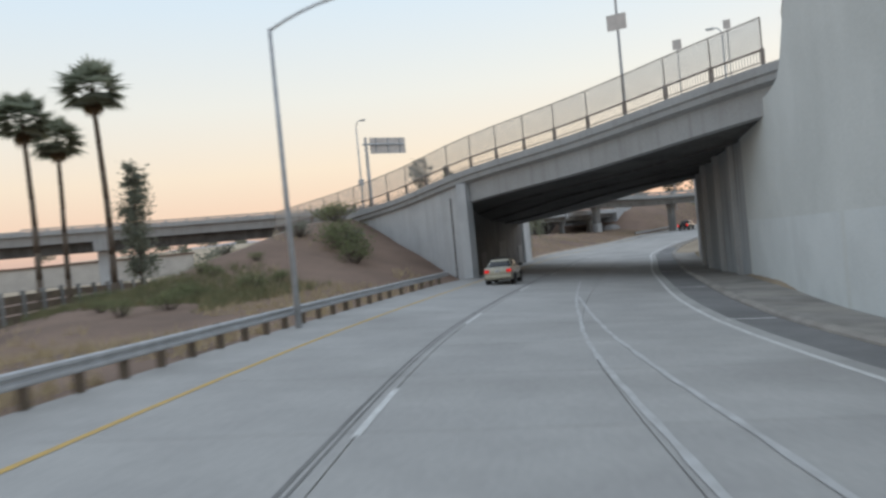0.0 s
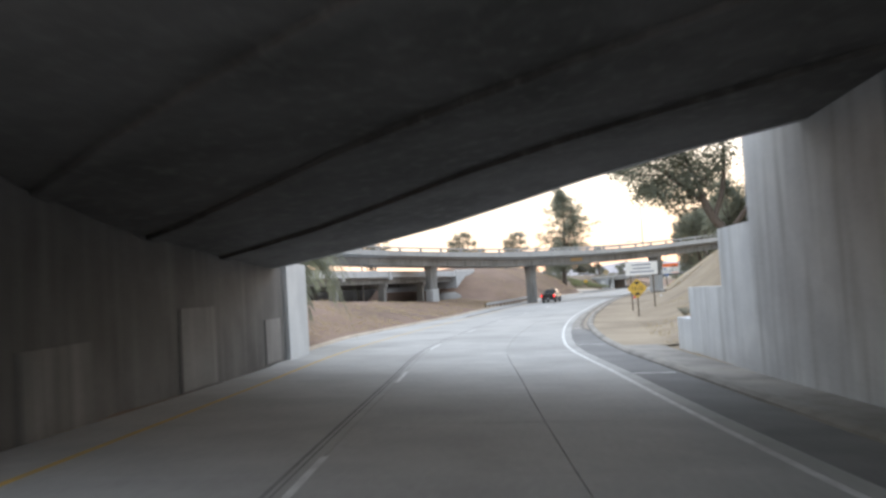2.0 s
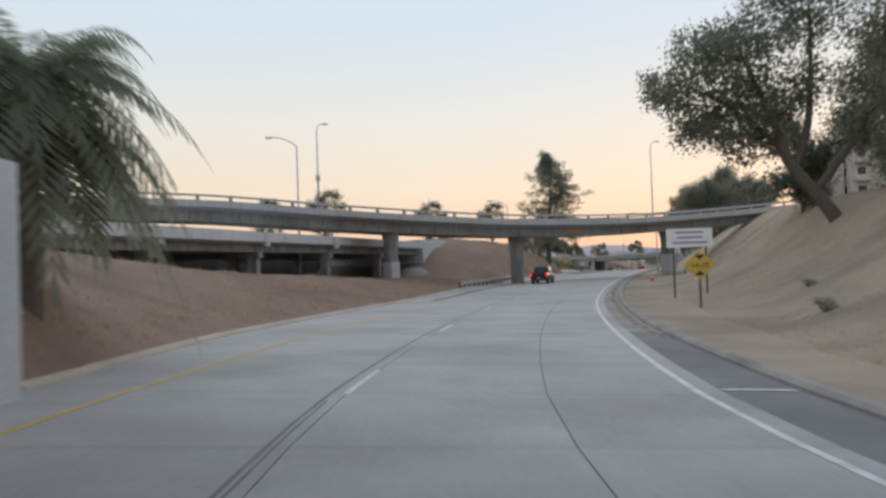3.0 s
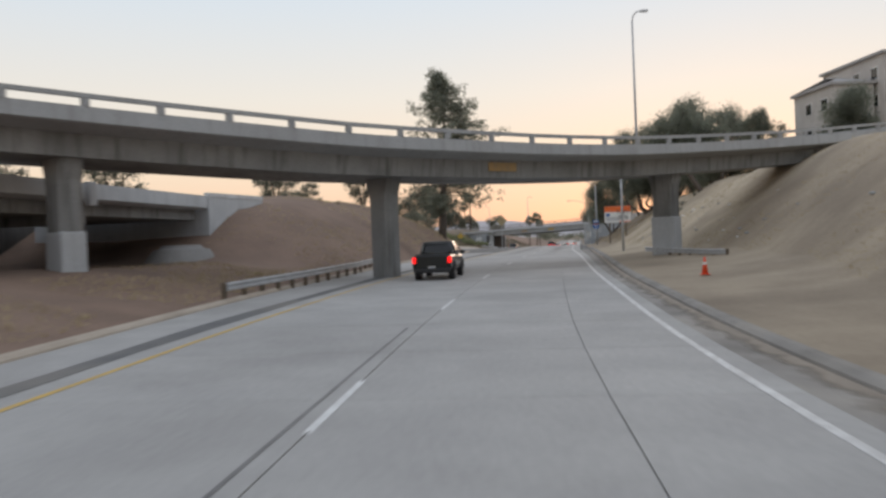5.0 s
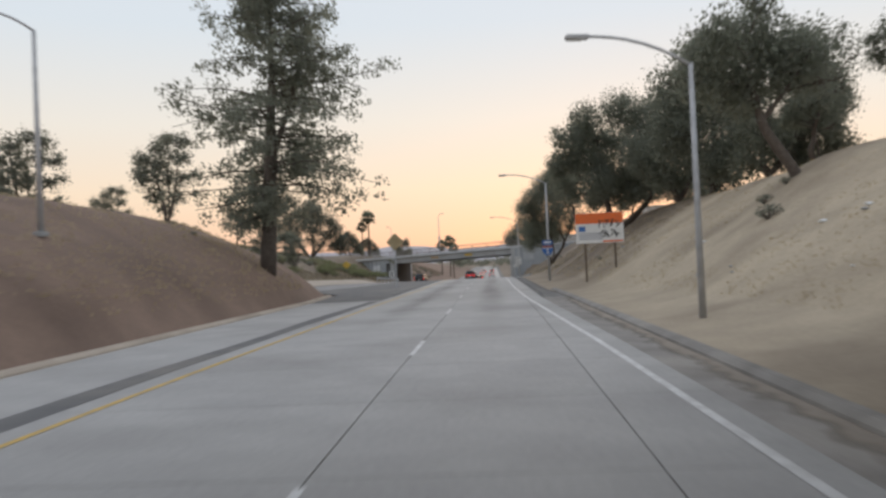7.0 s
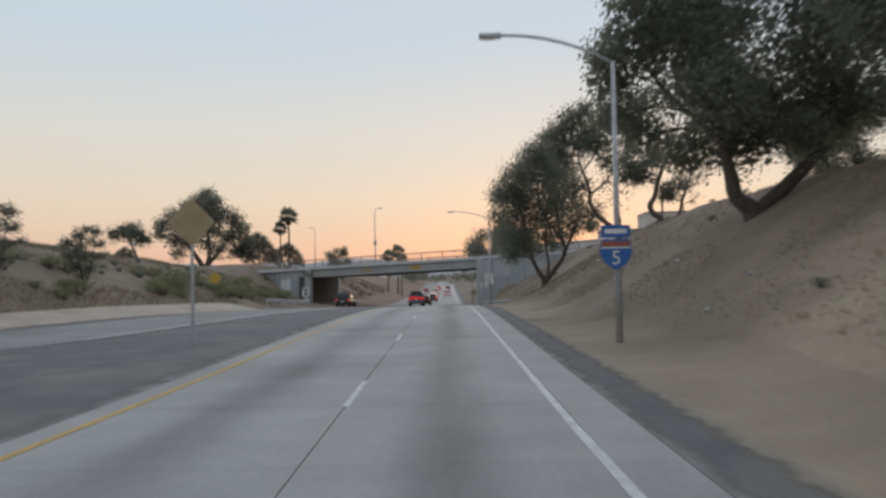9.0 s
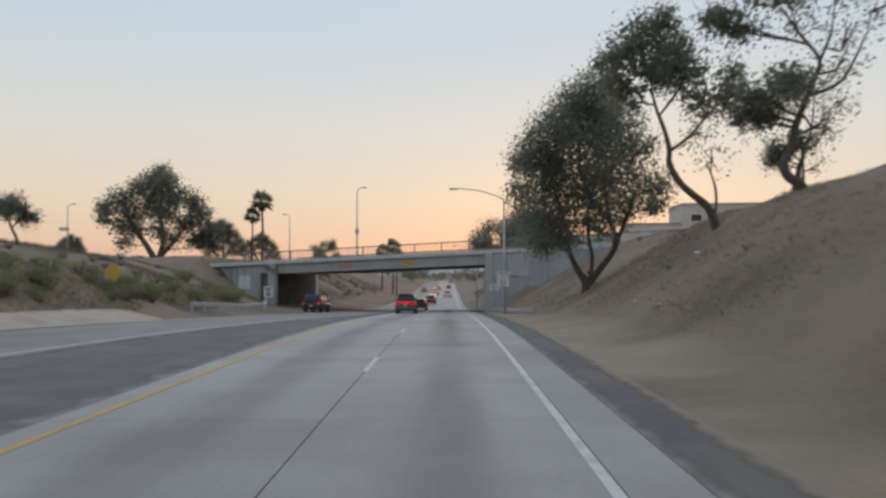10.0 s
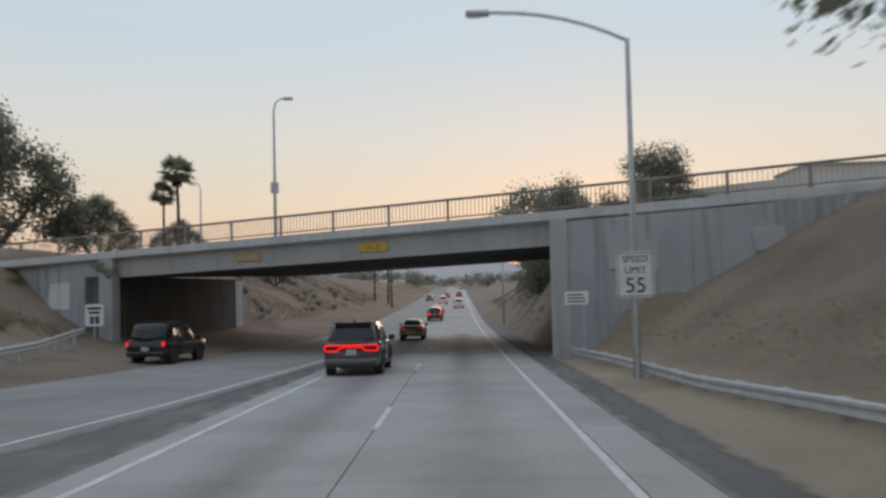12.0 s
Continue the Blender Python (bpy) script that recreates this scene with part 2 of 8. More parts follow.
M_SIGN_FADED = mat("faded_plate_paint", (0.48, 0.30, 0.12), 0.7, 0, (0.38, 0.27, 0.15), 3.0)
M_SIGN_TEXT = mat("grey_sign_text", (0.25, 0.27, 0.33), 0.5)
M_LAMP_HOUSE = mat("smoked_lamp_housing", (0.12, 0.008, 0.008), 0.2)
M_STUCCO = mat("pale_stucco", (0.55, 0.52, 0.48), 0.9, 0, (0.48, 0.45, 0.42), 0.5, 8.0, 0.1, 20)
M_ROOF = mat("roof_tiles", (0.20, 0.13, 0.10), 0.85, 0, (0.15, 0.10, 0.08), 1.0, 6.0)
M_ROOF_GREY = mat("pale_grey_roofing", (0.40, 0.39, 0.38), 0.85, 0, (0.34, 0.33, 0.32), 1.0, 6.0)
# hill colour paled, the haze of distance put into it
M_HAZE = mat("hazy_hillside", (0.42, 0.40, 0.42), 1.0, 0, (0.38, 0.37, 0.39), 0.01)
M_OIL = mat("oil_drip", (0.13, 0.127, 0.122), 0.7)
_n, _l = M_OIL.node_tree.nodes, M_OIL.node_tree.links
_g, _t, _r = _n.new("ShaderNodeNewGeometry"), _n.new("ShaderNodeTexNoise"), _n.new("ShaderNodeMapRange")
_t.inputs["Scale"].default_value, _t.inputs["Detail"].default_value = 0.45, 8.0
_r.inputs["From Min"].default_value, _r.inputs["From Max"].default_value = 0.38, 0.72
_r.inputs["To Min"].default_value, _r.inputs["To Max"].default_value = 0.12, 0.42
_m = _n.new("ShaderNodeMapping")
_m.inputs["Scale"].default_value = (1.0, 0.12, 1.0)
_l.new(_g.outputs["Position"], _m.inputs["Vector"])
_l.new(_m.outputs[0], _t.inputs["Vector"])
_l.new(_t.outputs["Fac"], _r.inputs["Value"])
_a, _k = _n.new("ShaderNodeAttribute"), _n.new("ShaderNodeMath")
_a.attribute_name, _k.operation = "fade", "MULTIPLY"
_l.new(_r.outputs["Result"], _k.inputs[0])
_l.new(_a.outputs["Fac"], _k.inputs[1])
_l.new(_k.outputs[0], _n["Principled BSDF"].inputs["Alpha"])

M_SEAL = mat("joint_sealant", (0.15, 0.146, 0.14), 0.8, 0, (0.22, 0.215, 0.205), 1.2)
M_PATCH = mat("grey_overpaint", (0.40, 0.41, 0.42), 0.8, 0, (0.36, 0.37, 0.38), 1.2)
M_WALL_PAINT = mat("pale_overpaint", (0.62, 0.655, 0.655), 0.8, 0, (0.575, 0.61, 0.61), 0.5, 12.0, 0.1, 20, (0.54, 0.57, 0.57), 0.25)


def patchy(name, colour, other, scale, low, high):
    """Loose dust that lies in patches and thins out where its ribbon fades."""
    m = mat(name, colour, 0.95, 0, other, 0.8, 12.0, 0.4, 16)
    n, l = m.node_tree.nodes, m.node_tree.links
    g, t, r, a = n.new("ShaderNodeNewGeometry"), n.new("ShaderNodeTexNoise"), n.new("ShaderNodeMapRange"), n.new("ShaderNodeAttribute")
    add, clear, mix = n.new("ShaderNodeMath"), n.new("ShaderNodeBsdfTransparent"), n.new("ShaderNodeMixShader")
    t.inputs["Scale"].default_value, t.inputs["Detail"].default_value = scale, 9.0
    a.attribute_name, add.operation = "fade", "ADD"
    r.inputs["From Min"].default_value, r.inputs["From Max"].default_value = low, high
    l.new(g.outputs["Position"], t.inputs["Vector"])
    l.new(t.outputs["Fac"], add.inputs[0])
    l.new(a.outputs["Fac"], add.inputs[1])
    l.new(add.outputs[0], r.inputs["Value"])
    l.new(r.outputs["Result"], mix.inputs[0])
    l.new(clear.outputs[0], mix.inputs[1])
    l.new(n["Principled BSDF"].outputs[0], mix.inputs[2])
    l.new(mix.outputs[0], n["Material Output"].inputs["Surface"])
    return m


M_DUST = patchy("drifted_dust", (0.33, 0.28, 0.225), (0.27, 0.23, 0.185), 1.6, 0.95, 1.35)
M_GREY_DUST = patchy("grey_grit", (0.27, 0.26, 0.245), (0.22, 0.213, 0.20), 1.1, 1.0, 1.5)

# ---- geometry helpers ----
def spline(xs, ys):
    """A smooth curve through points, straight beyond its ends."""
    xs, ys = np.array(xs, float), np.array(ys, float)
    n, h = len(xs), np.diff(xs)
    d = np.diff(ys) / h
    m = np.empty(n)
    m[0], m[-1] = d[0], d[-1]
    for i in range(1, n - 1):
        m[i] = 0 if d[i - 1] * d[i] <= 0 else 2 * d[i - 1] * d[i] / (d[i - 1] + d[i])

    def f(x):
        if x <= xs[0]:
            return float(ys[0] + m[0] * (x - xs[0]))
        if x >= xs[-1]:
            return float(ys[-1] + m[-1] * (x - xs[-1]))
        i = int(np.searchsorted(xs, x, "right") - 1)
        t = (x - xs[i]) / h[i]
        a, b = ys[i], ys[i + 1]
        return float(a * (1 + 2 * t) * (1 - t) ** 2 + m[i] * h[i] * t * (1 - t) ** 2 + b * t * t * (3 - 2 * t) + m[i + 1] * h[i] * t * t * (t - 1))
    return f


def table(rows):
    xs, ys = zip(*rows)
    return lambda v: float(np.interp(v, xs, ys))


# Middle of the lane that the walk keeps to, and the road's height along it
lane_x = spline([-340, -310, -286.6, -264.3, -242.3, -218.9, -202.7, -180, -162.2, -145.4, -121, -77, 0, 200],
                [69, 52.5, 39.4, 28.2, 20.2, 12.6, 7.8, 4.0, 2.0, 0.9, 0.2, 0.0, -0.1, -0.1])
lane_z = spline([-340, -286.6, -264.3, -242.3, -218.9, -202.7, -162.2, -133.5, -100, -72, -35, -20, 0, 15, 30, 45, 61, 80, 105, 180, 420],
                [3.4, 1.63, 0.8, 0.33, -0.1, -0.27, -0.36, -0.06, 0.15, 0.16, 0.11, 0.02, -0.40, -0.9, -1.42, -1.95, -2.5, -3.0, -3.4, -3.5, -2.0])
bank = table([(-330, 0.045), (-235, 0.045), (-205, 0.03), (-165, 0.01), (-120, 0.0)])


def heading(y):
    return math.atan2(-(lane_x(y + 1) - lane_x(y - 1)), 2.0)


def at(y, u, dz=0.0):
    """The place u metres to the right of the lane's middle, dz over the road's plane."""
    a = heading(y)
    z = lane_z(y) - bank(y) * max(-12.0, min(12.0, u)) + dz
    return Vector((lane_x(y) + u * math.cos(a), y + u * math.sin(a), z))


def link(name, bm, material=None, parent=None, label="", smooth=False):
    me = bpy.data.meshes.new(name)
    bm.normal_update()
    bm.to_mesh(me)
    bm.free()
    for p in me.polygons:
        p.use_smooth = smooth
    for m in (material if isinstance(material, (list, tuple)) else [material]):
        if m:
            me.materials.append(m)
    ob = new(name, me)
    if parent:
        ob.parent = parent
    if label:
        ob["label"] = label
    return ob


def part(name, bm, material, parent, label="", smooth=False):
    return link(name, bm, material, parent, label, smooth)


def thing(name, m, label, category, group="", kind=""):
    ob = new(name)
    ob.empty_display_size = 0.2
    ob.matrix_world = m
    return tagged(ob, label, category, group, kind)


def box(bm, x0, x1, y0, y1, z0, z1, bevel=0.0):
    r = bmesh.ops.create_cube(bm, size=1, matrix=Matrix.LocRotScale(((x0 + x1) / 2, (y0 + y1) / 2, (z0 + z1) / 2), None, (x1 - x0, y1 - y0, z1 - z0)))
    if bevel:
        es = list({e for v in r["verts"] for e in v.link_edges})
        bmesh.ops.bevel(bm, geom=es, offset=bevel, segments=2, affect="EDGES", profile=0.6)
    return bm


def tube(bm, a, b, r0, r1=None, sides=10):
    a, b = Vector(a), Vector(b)
    m = Matrix.Translation((a + b) / 2) @ (b - a).to_track_quat("Z", "Y").to_matrix().to_4x4()
    bmesh.ops.create_cone(bm, cap_ends=True, segments=sides, radius1=r0, radius2=r0 if r1 is None else r1, depth=(b - a).length, matrix=m)
    return bm


def pipe(bm, pts, r, sides=8):
    """One bent round bar through points."""
    pts = [Vector(p) for p in pts]
    rings = []
    for i, p in enumerate(pts):
        d = (pts[min(i + 1, len(pts) - 1)] - pts[max(i - 1, 0)]).normalized()
        side = d.cross(Vector((0.31, 0.87, 0.38))).normalized()
        up = side.cross(d)
        rings.append([bm.verts.new(p + (side * math.cos(6.2832 * k / sides) + up * math.sin(6.2832 * k / sides)) * r) for k in range(sides)])
    for a, b in zip(rings, rings[1:]):
        for k in range(sides):
            bm.faces.new((a[k], a[(k + 1) % sides], b[(k + 1) % sides], b[k]))
    bm.faces.new(rings[0][::-1])
    bm.faces.new(rings[-1])
    bmesh.ops.recalc_face_normals(bm, faces=bm.faces)
    return bm


def sweep(bm, pts, profile, closed=True, caps=True):
    """Carries a profile of (right, up) pairs along points, upright all the way. profile may be a function of the point's number."""
    rings = []
    for i, p in enumerate(pts):
        p = Vector(p)
        d = Vector(pts[min(i + 1, len(pts) - 1)]) - Vector(pts[max(i - 1, 0)])
        d.z = 0
        d.normalize()
        r = Vector((d.y, -d.x, 0))
        prof = profile(i) if callable(profile) else profile
        rings.append([bm.verts.new(p + r * a + Vector((0, 0, b))) for a, b in prof])
    k = len(rings[0])
    for a, b in zip(rings, rings[1:]):
        for j in range(k if closed else k - 1):
            bm.faces.new((a[j], a[(j + 1) % k], b[(j + 1) % k], b[j]))
    if caps and closed:
        bm.faces.new(rings[0][::-1])
        bm.faces.new(rings[-1])
    bmesh.ops.recalc_face_normals(bm, faces=bm.faces)
    return bm


def strip(bm, ys, u0, u1, dz):
    """A flat ribbon on the road between two offsets (numbers or tables)."""
    f0, f1 = (u if callable(u) else (lambda v, u=u: u) for u in (u0, u1))
    rows = [(bm.verts.new(at(y, f0(y), dz)), bm.verts.new(at(y, f1(y), dz))) for y in ys]
    for (a, b), (c, d) in zip(rows, rows[1:]):
        bm.faces.new((a, b, d, c))
    return bm


def steps(a, b, d):
    n = max(1, round(abs(b - a) / d))
    return [a + (b - a) * i / n for i in range(n + 1)]


# ---- offsets of the road's lines and edges ----
DASH = table([(-340, -2.1), (-200, -2.1), (-175, -2.3), (-120, -2.1), (-90, -1.85), (420, -1.8)])
EDGE_R = table([(-340, 6.2), (-270, 5.8), (-254, 5.2), (-234, 4.75), (-215, 4.7), (-195, 4.3), (-177, 3.9), (-146, 3.5), (-120, 3.1), (-100, 2.7), (-75, 1.95), (-60, 1.8), (420, 1.8)])
PAVE_R = table([(-340, 6.7), (-270, 6.3), (-254, 5.7), (-234, 5.25), (-215, 5.2), (-195, 4.8), (-177, 4.4), (-146, 4.0), (-120, 3.6), (-100, 3.3), (-75, 2.8), (420, 2.75)])   # outer edge of the lane slabs
KERB_R = table([(-340, 7.8), (-270, 7.6), (-254, 7.2), (-234, 6.8), (-205, 6.6), (-185, 5.6), (-135, 4.6), (-105, 4.4), (-60, 4.0), (420, 3.9)])
YELLOW = table([(-340, -6.0), (-260, -6.1), (-200, -6.4), (-150, -7.2), (-135, -7.1), (-104, -6.6), (-55, -5.7), (0, -5.3), (25, -4.9), (60, -4.6)])
KERB_L = table([(-340, -8.7), (-240, -8.4), (-232, -7.8), (-212, -7.8), (-192, -9.6), (-160, -9.9), (-140, -10.5), (-106, -11.2), (-72, -11.0), (-56, -12.0), (-45, -13.2)])
WALL_R = table([(-340, 9.6), (-262, 9.9), (-250, 10.3), (-243, 9.9), (-232, 8.6), (-212, 8.8)])

# ---- ground: one sheet to the horizon ----
# along y: foot of the bank, its crest and the crest's height over the road, on either side
R_FOOT = table([(-400, 10.6), (-246, 10.4), (-222, 10.0), (-213, 9.4), (-205, 8.8), (-180, 8.0), (-150, 8.6), (-135, 11.2), (-120, 11.0), (-112, 10.2), (-106, 9.2), (-100, 8.3), (-80, 6.9), (-60, 6.2), (0, 6.4), (20, 6.4), (34, 5.0), (36, 5.6), (60, 5.4), (420, 8)])
R_CREST = table([(-400, 12.4), (-224, 12.2), (-219, 12.5), (-205, 18), (-180, 21), (-110, 20.5), (-80, 18.3), (-60, 17.4), (-10, 16.8), (2, 17.6), (18, 19), (34, 15), (36, 9), (60, 9), (420, 30)])
R_HIGH = table([(-400, 9.0), (-260, 9.0), (-246, 9.2), (-219, 6.8), (-205, 4.5), (-180, 5.8), (-150, 7.2), (-110, 7.6), (-60, 7.0), (0, 7.0), (26, 7.2), (36, 6.6), (60, 6.6), (150, 5), (420, 1)])
L_FOOT = table([(-400, -12), (-262, -12), (-246, -10.5), (-238, -9.2), (-205, -8.8), (-195, -10.4), (-160, -10.8), (-140, -11.3), (-106, -11.8), (-72, -11.6), (-60, -13.0), (-50, -17), (-44, -23), (-30, -24.5), (-18, -23), (5, -18.8), (26, -17.0), (40, -19.8), (60, -20.5), (75, -17), (420, -20)])
L_CREST = table([(-400, -30), (-262, -27), (-246, -23), (-236, -21), (-228, -20), (-222, -13), (-205, -13), (-195, -21), (-165, -20), (-150, -18), (-134, -19.5), (-106, -21.5), (-75, -22.5), (-52, -26), (-30, -34), (30, -35), (46, -34), (52, -26), (60, -24), (75, -28), (420, -40)])
L_HIGH = table([(-400, 0.2), (-270, 0.2), (-256, 1.6), (-246, 4.0), (-236, 6.0), (-205, 5.2), (-192, 4.2), (-175, 2.8), (-160, 2.2), (-148, 1.6), (-140, 1.2), (-128, 1.1), (-121, 1.2), (-117, 3.0), (-113, 4.8), (-105, 5.8), (-98, 6.5), (-75, 6.7), (-50, 6.5), (-25, 6.5), (0, 5.8), (18, 5.2), (30, 4.5), (40, 4.0), (46, 3.9), (54, 4.7), (150, 4.2), (420, 1)])


L_STEEP = table([(-150, 1.0), (-130, 0.7), (-62, 0.62), (-44, 1.0)])   # under 1 the bank rises steeply at its foot


def ground_z(x, y):
    u = (x - lane_x(y)) * math.cos(heading(y)) if y > -400 else x - lane_x(y)
    base = lane_z(max(-340, min(420, y))) - bank(y) * max(-12, min(12, u))
    if u < -9:
        base *= max(0.0, min(1.0, 1 + (u + 9) / 25))
    fade = max(0.0, min(1.0, (700 - abs(u)) / 500, (900 - abs(y + 120)) / 400))
    if u >= 0:
        foot, crest, high = R_FOOT(y), R_CREST(y), R_HIGH(y)
        t = (u - foot) / max(0.3, crest - foot)
    else:
        foot, crest, high = L_FOOT(y), L_CREST(y), L_HIGH(y)
        t = (u - foot) / min(-0.3, crest - foot)
        t = t ** L_STEEP(y) if 0 < t < 1 else t
    if t <= 0:
        return base * fade - 0.07 - min(0.2, 0.25 * abs(u - foot))
    s = t if t < 0.85 else 1.0 - 0.15 * math.exp(-(t - 0.85) / 0.15)
    h = high * min(1.0, s)
    if u < crest and y < -140:   # the first embankments are narrow and fall away again
        h *= max(0.05, 1 + (u - crest) / 12.0 * min(1.0, (-140 - y) / 12.0))
    rough = 0.0 if t < 0.05 else min(1.0, t * 3) * (0.42 * noise.noise(Vector((x * 0.12, y * 0.12, 0))) + 0.10 * noise.noise(Vector((x * 0.26, y * 0.26, 3))))
    return (base + h) * fade - 0.07 + rough * fade


def make_ground():
    ys = [-4500, -3000, -2000, -1400, -1000, -700, -520, -430, -380, -350] + steps(-335, 130, 2.0) + steps(136, 200, 8) + [230, 270, 330, 420, 560, 800, 1200, 1700, 2400, 3300, 4500]
    near = steps(-60, 46, 1.25)
    us = [-4500, -3000, -2000, -1300, -900, -600, -420, -300, -220, -170, -130, -105, -90, -80, -70] + near + [52, 60, 70, 85, 105, 140, 190, 260, 380, 600, 900, 1300, 2000, 3000, 4500]
    verts = [(lane_x(max(-360, min(420, y))) + u, y, 0) for y in ys for u in us]
    verts = [(x, y, ground_z(x, y) if -900 < y < 800 else -0.07) for x, y, _ in verts]
    w = len(us)
    faces = [(j * w + i, j * w + i + 1, (j + 1) * w + i + 1, (j + 1) * w + i) for j in range(len(ys) - 1) for i in range(w - 1)]
    me = bpy.data.meshes.new("ground")
    me.from_pydata(verts, [], faces)
    for p in me.polygons:
        p.use_smooth = True
    me.materials.append(M_SOIL)

    def ease(a):
        a = max(0.0, min(1.0, a))
        return a * a * (3 - 2 * a)

    reddish, grass_shade = [], []
    for x, y, _ in verts:
        wob = 9 * noise.noise(Vector((x * 0.15, y * 0.15, 1))) + 4 * noise.noise(Vector((x * 0.4, y * 0.4, 1)))
        left = ease((lane_x(max(-340, min(420, y))) - 4 - x) / 2.0) * ease((x + 85) / 20)
        end = -52 + wob + 0.4 * (x + 20)
        # red tint holds glow on the bank, and past y 54 its backlit tone
        r = left * max(ease((y + 300) / 12) * ease((end + 5 - y) / 10), ease((y - 54) / 8) * ease((430 - y) / 40))
        # tint carries tree shade past y -68; before y -105 it only darkens
        g = ease((100 - abs(x)) / 40) * max(ease((y + 68 - wob) / 20), 0.5 * ease((-105 + 0.4 * wob - y) / 9) + 0.15 * ease((-138 + wob - y) / 24))
        reddish.append(r)
        grass_shade.append(g * (1 - r))
    for kind, values in (("reddish", reddish), ("grass_shade", grass_shade)):
        me.attributes.new(kind, "FLOAT", "POINT").data.foreach_set("value", values)
    return tagged(new("ground", me), "dry brown soil banks with sparse straw grass", "ground", kind="structure")


ground = make_ground()


def lettering(text, size, parent, where, material, turn=None):
    """Readable writing as a thin mesh, facing -y of its parent."""
    cu = bpy.data.curves.new("lettering", "FONT")
    cu.body, cu.size, cu.align_x, cu.extrude = text, size, "CENTER", 0.002
    tmp = bpy.data.objects.new("lettering", cu)
    me = bpy.data.meshes.new_from_object(tmp)
    bpy.data.objects.remove(tmp)
    me.materials.append(material)
    ob = new("lettering", me)
    ob.parent = parent
    ob.matrix_local = Matrix.Translation(where) @ Matrix.Rotation(radians(90), 4, "X")
    return ob


def frame_ring(w, z0, z1, t, y):
    """A thin rectangular border lying on a sign."""
    bm = bmesh.new()
    for a, b, c, d in ((-w / 2, w / 2, z0, z0 + t), (-w / 2, w / 2, z1 - t, z1), (-w / 2, -w / 2 + t, z0 + t, z1 - t), (w / 2 - t, w / 2, z0 + t, z1 - t)):
        box(bm, a, b, y - 0.002, y + 0.002, c, d)
    return bm
# ---- road ----
ALL = steps(-340, 420, 4.0)
SLAB_Y = (-300.0, 70.0)


def flat(name, bm, material, label, category, kind="structure"):
    return tagged(link(name, bm, material), label, category, kind=kind)


road = flat("road", strip(bmesh.new(), ALL, lambda y: PAVE_R(y), lambda y: YELLOW(min(60, y)) - 0.6, -0.03), M_SLAB, "worn pale grey concrete freeway lanes with dark joints", "road")
far_lanes = strip(bmesh.new(), steps(70, 420, 5), lambda y: PAVE_R(y), lambda y: YELLOW(60) - 0.6, 0.0)
strip(far_lanes, steps(-340, -300, 5), lambda y: PAVE_R(y), lambda y: YELLOW(y) - 0.6, 0.0)
part("far_pavement", far_lanes, M_SLAB, road)
for y0, y1, mm, lab in ((-340, -190, M_SHOULDER, "grey worn concrete outer shoulder"), (-190, -76, M_VERGE, "dusty grey concrete outer shoulder"), (-76, 420, M_ASPHALT, "dark patched asphalt outer shoulder")):
    flat("shoulder", strip(bmesh.new(), steps(y0, y1, 3.0), lambda y: KERB_R(y), lambda y: PAVE_R(y), -0.008), mm, lab, "shoulder")
flat("shoulder", strip(bmesh.new(), steps(-340, -72, 4), lambda y: YELLOW(y) - 0.6, KERB_L, -0.008), M_SLAB, "grey concrete inner shoulder", "shoulder")
side_road = flat("side_road", strip(bmesh.new(), steps(-72, 420, 4), lambda y: YELLOW(min(60, y)) - 0.6, lambda y: L_FOOT(y) + (0.4 if y > -44 or y < -60 else 1.5), -0.008), M_ASPHALT, "dark asphalt gore beside the joining roadway", "road")
SIDE_L = table([(-60, -27), (-40, -21.5), (0, -17.5), (40, -16.0), (60, -15.5), (420, -15.5)])
SIDE_R = table([(-60, -20.5), (-40, -14.0), (0, -9.6), (20, -7.0), (40, -5.6), (60, -5.4), (420, -5.4)])
side_lanes = flat("side_lanes", strip(bmesh.new(), steps(-58, 420, 4), SIDE_R, SIDE_L, 0.004), M_SLAB_WORN, "worn concrete lanes of the joining roadway", "road")


def verge_z(y, u):
    """The dusty verge lies flat at the kerb and curves up into the foot of the bank."""
    k, edge = KERB_R(y) - 0.05, R_FOOT(y) + 0.9
    p, q = at(y, u), at(y, edge)
    a = max(0.0, min(1.0, (u - k) / max(0.5, edge - k)))
    rise = max(0.0, ground_z(q.x, q.y) - q.z + 0.02 + 0.16 * noise.noise(Vector((y * 0.45, 2.0, 0))) + 0.08 * noise.noise(Vector((y * 1.7, 7.0, 0))))
    return p.z - 0.02 + rise * a ** 2.2


dust_bed = bmesh.new()
dull = dust_bed.verts.layers.float.new("grass_shade")
bed_rows = []
for y in steps(-206, 34, 1.5):
    row = []
    dulled = 0.3 + 0.3 * max(0.0, min(1.0, (y + 85) / 25), min(1.0, (-104 - y) / 20))
    for k in range(10):
        u = KERB_R(y) - 0.05 + (R_FOOT(y) + 0.95 - KERB_R(y)) * min(8, k) / 8 + (0.7 if k == 9 else 0)
        v = dust_bed.verts.new((at(y, u).x, at(y, u).y, verge_z(y, u) if k < 9 else ground_z(at(y, u).x, at(y, u).y) - 0.12))
        outer = max(0.0, min(1.0, (y + 68) / 20), 0.5 * min(1.0, (-105 - y) / 9))
        v[dull] = dulled + (outer - dulled) * (min(8, k) / 8) ** 2
        row.append(v)
    bed_rows.append(row)
for a, b in zip(bed_rows, bed_rows[1:]):
    for k in range(9):
        dust_bed.faces.new((a[k], a[k + 1], b[k + 1], b[k]))
tagged(link("verge", dust_bed, M_SOIL, smooth=True), "pale dusty verge curving up into the bank", "verge", kind="structure")
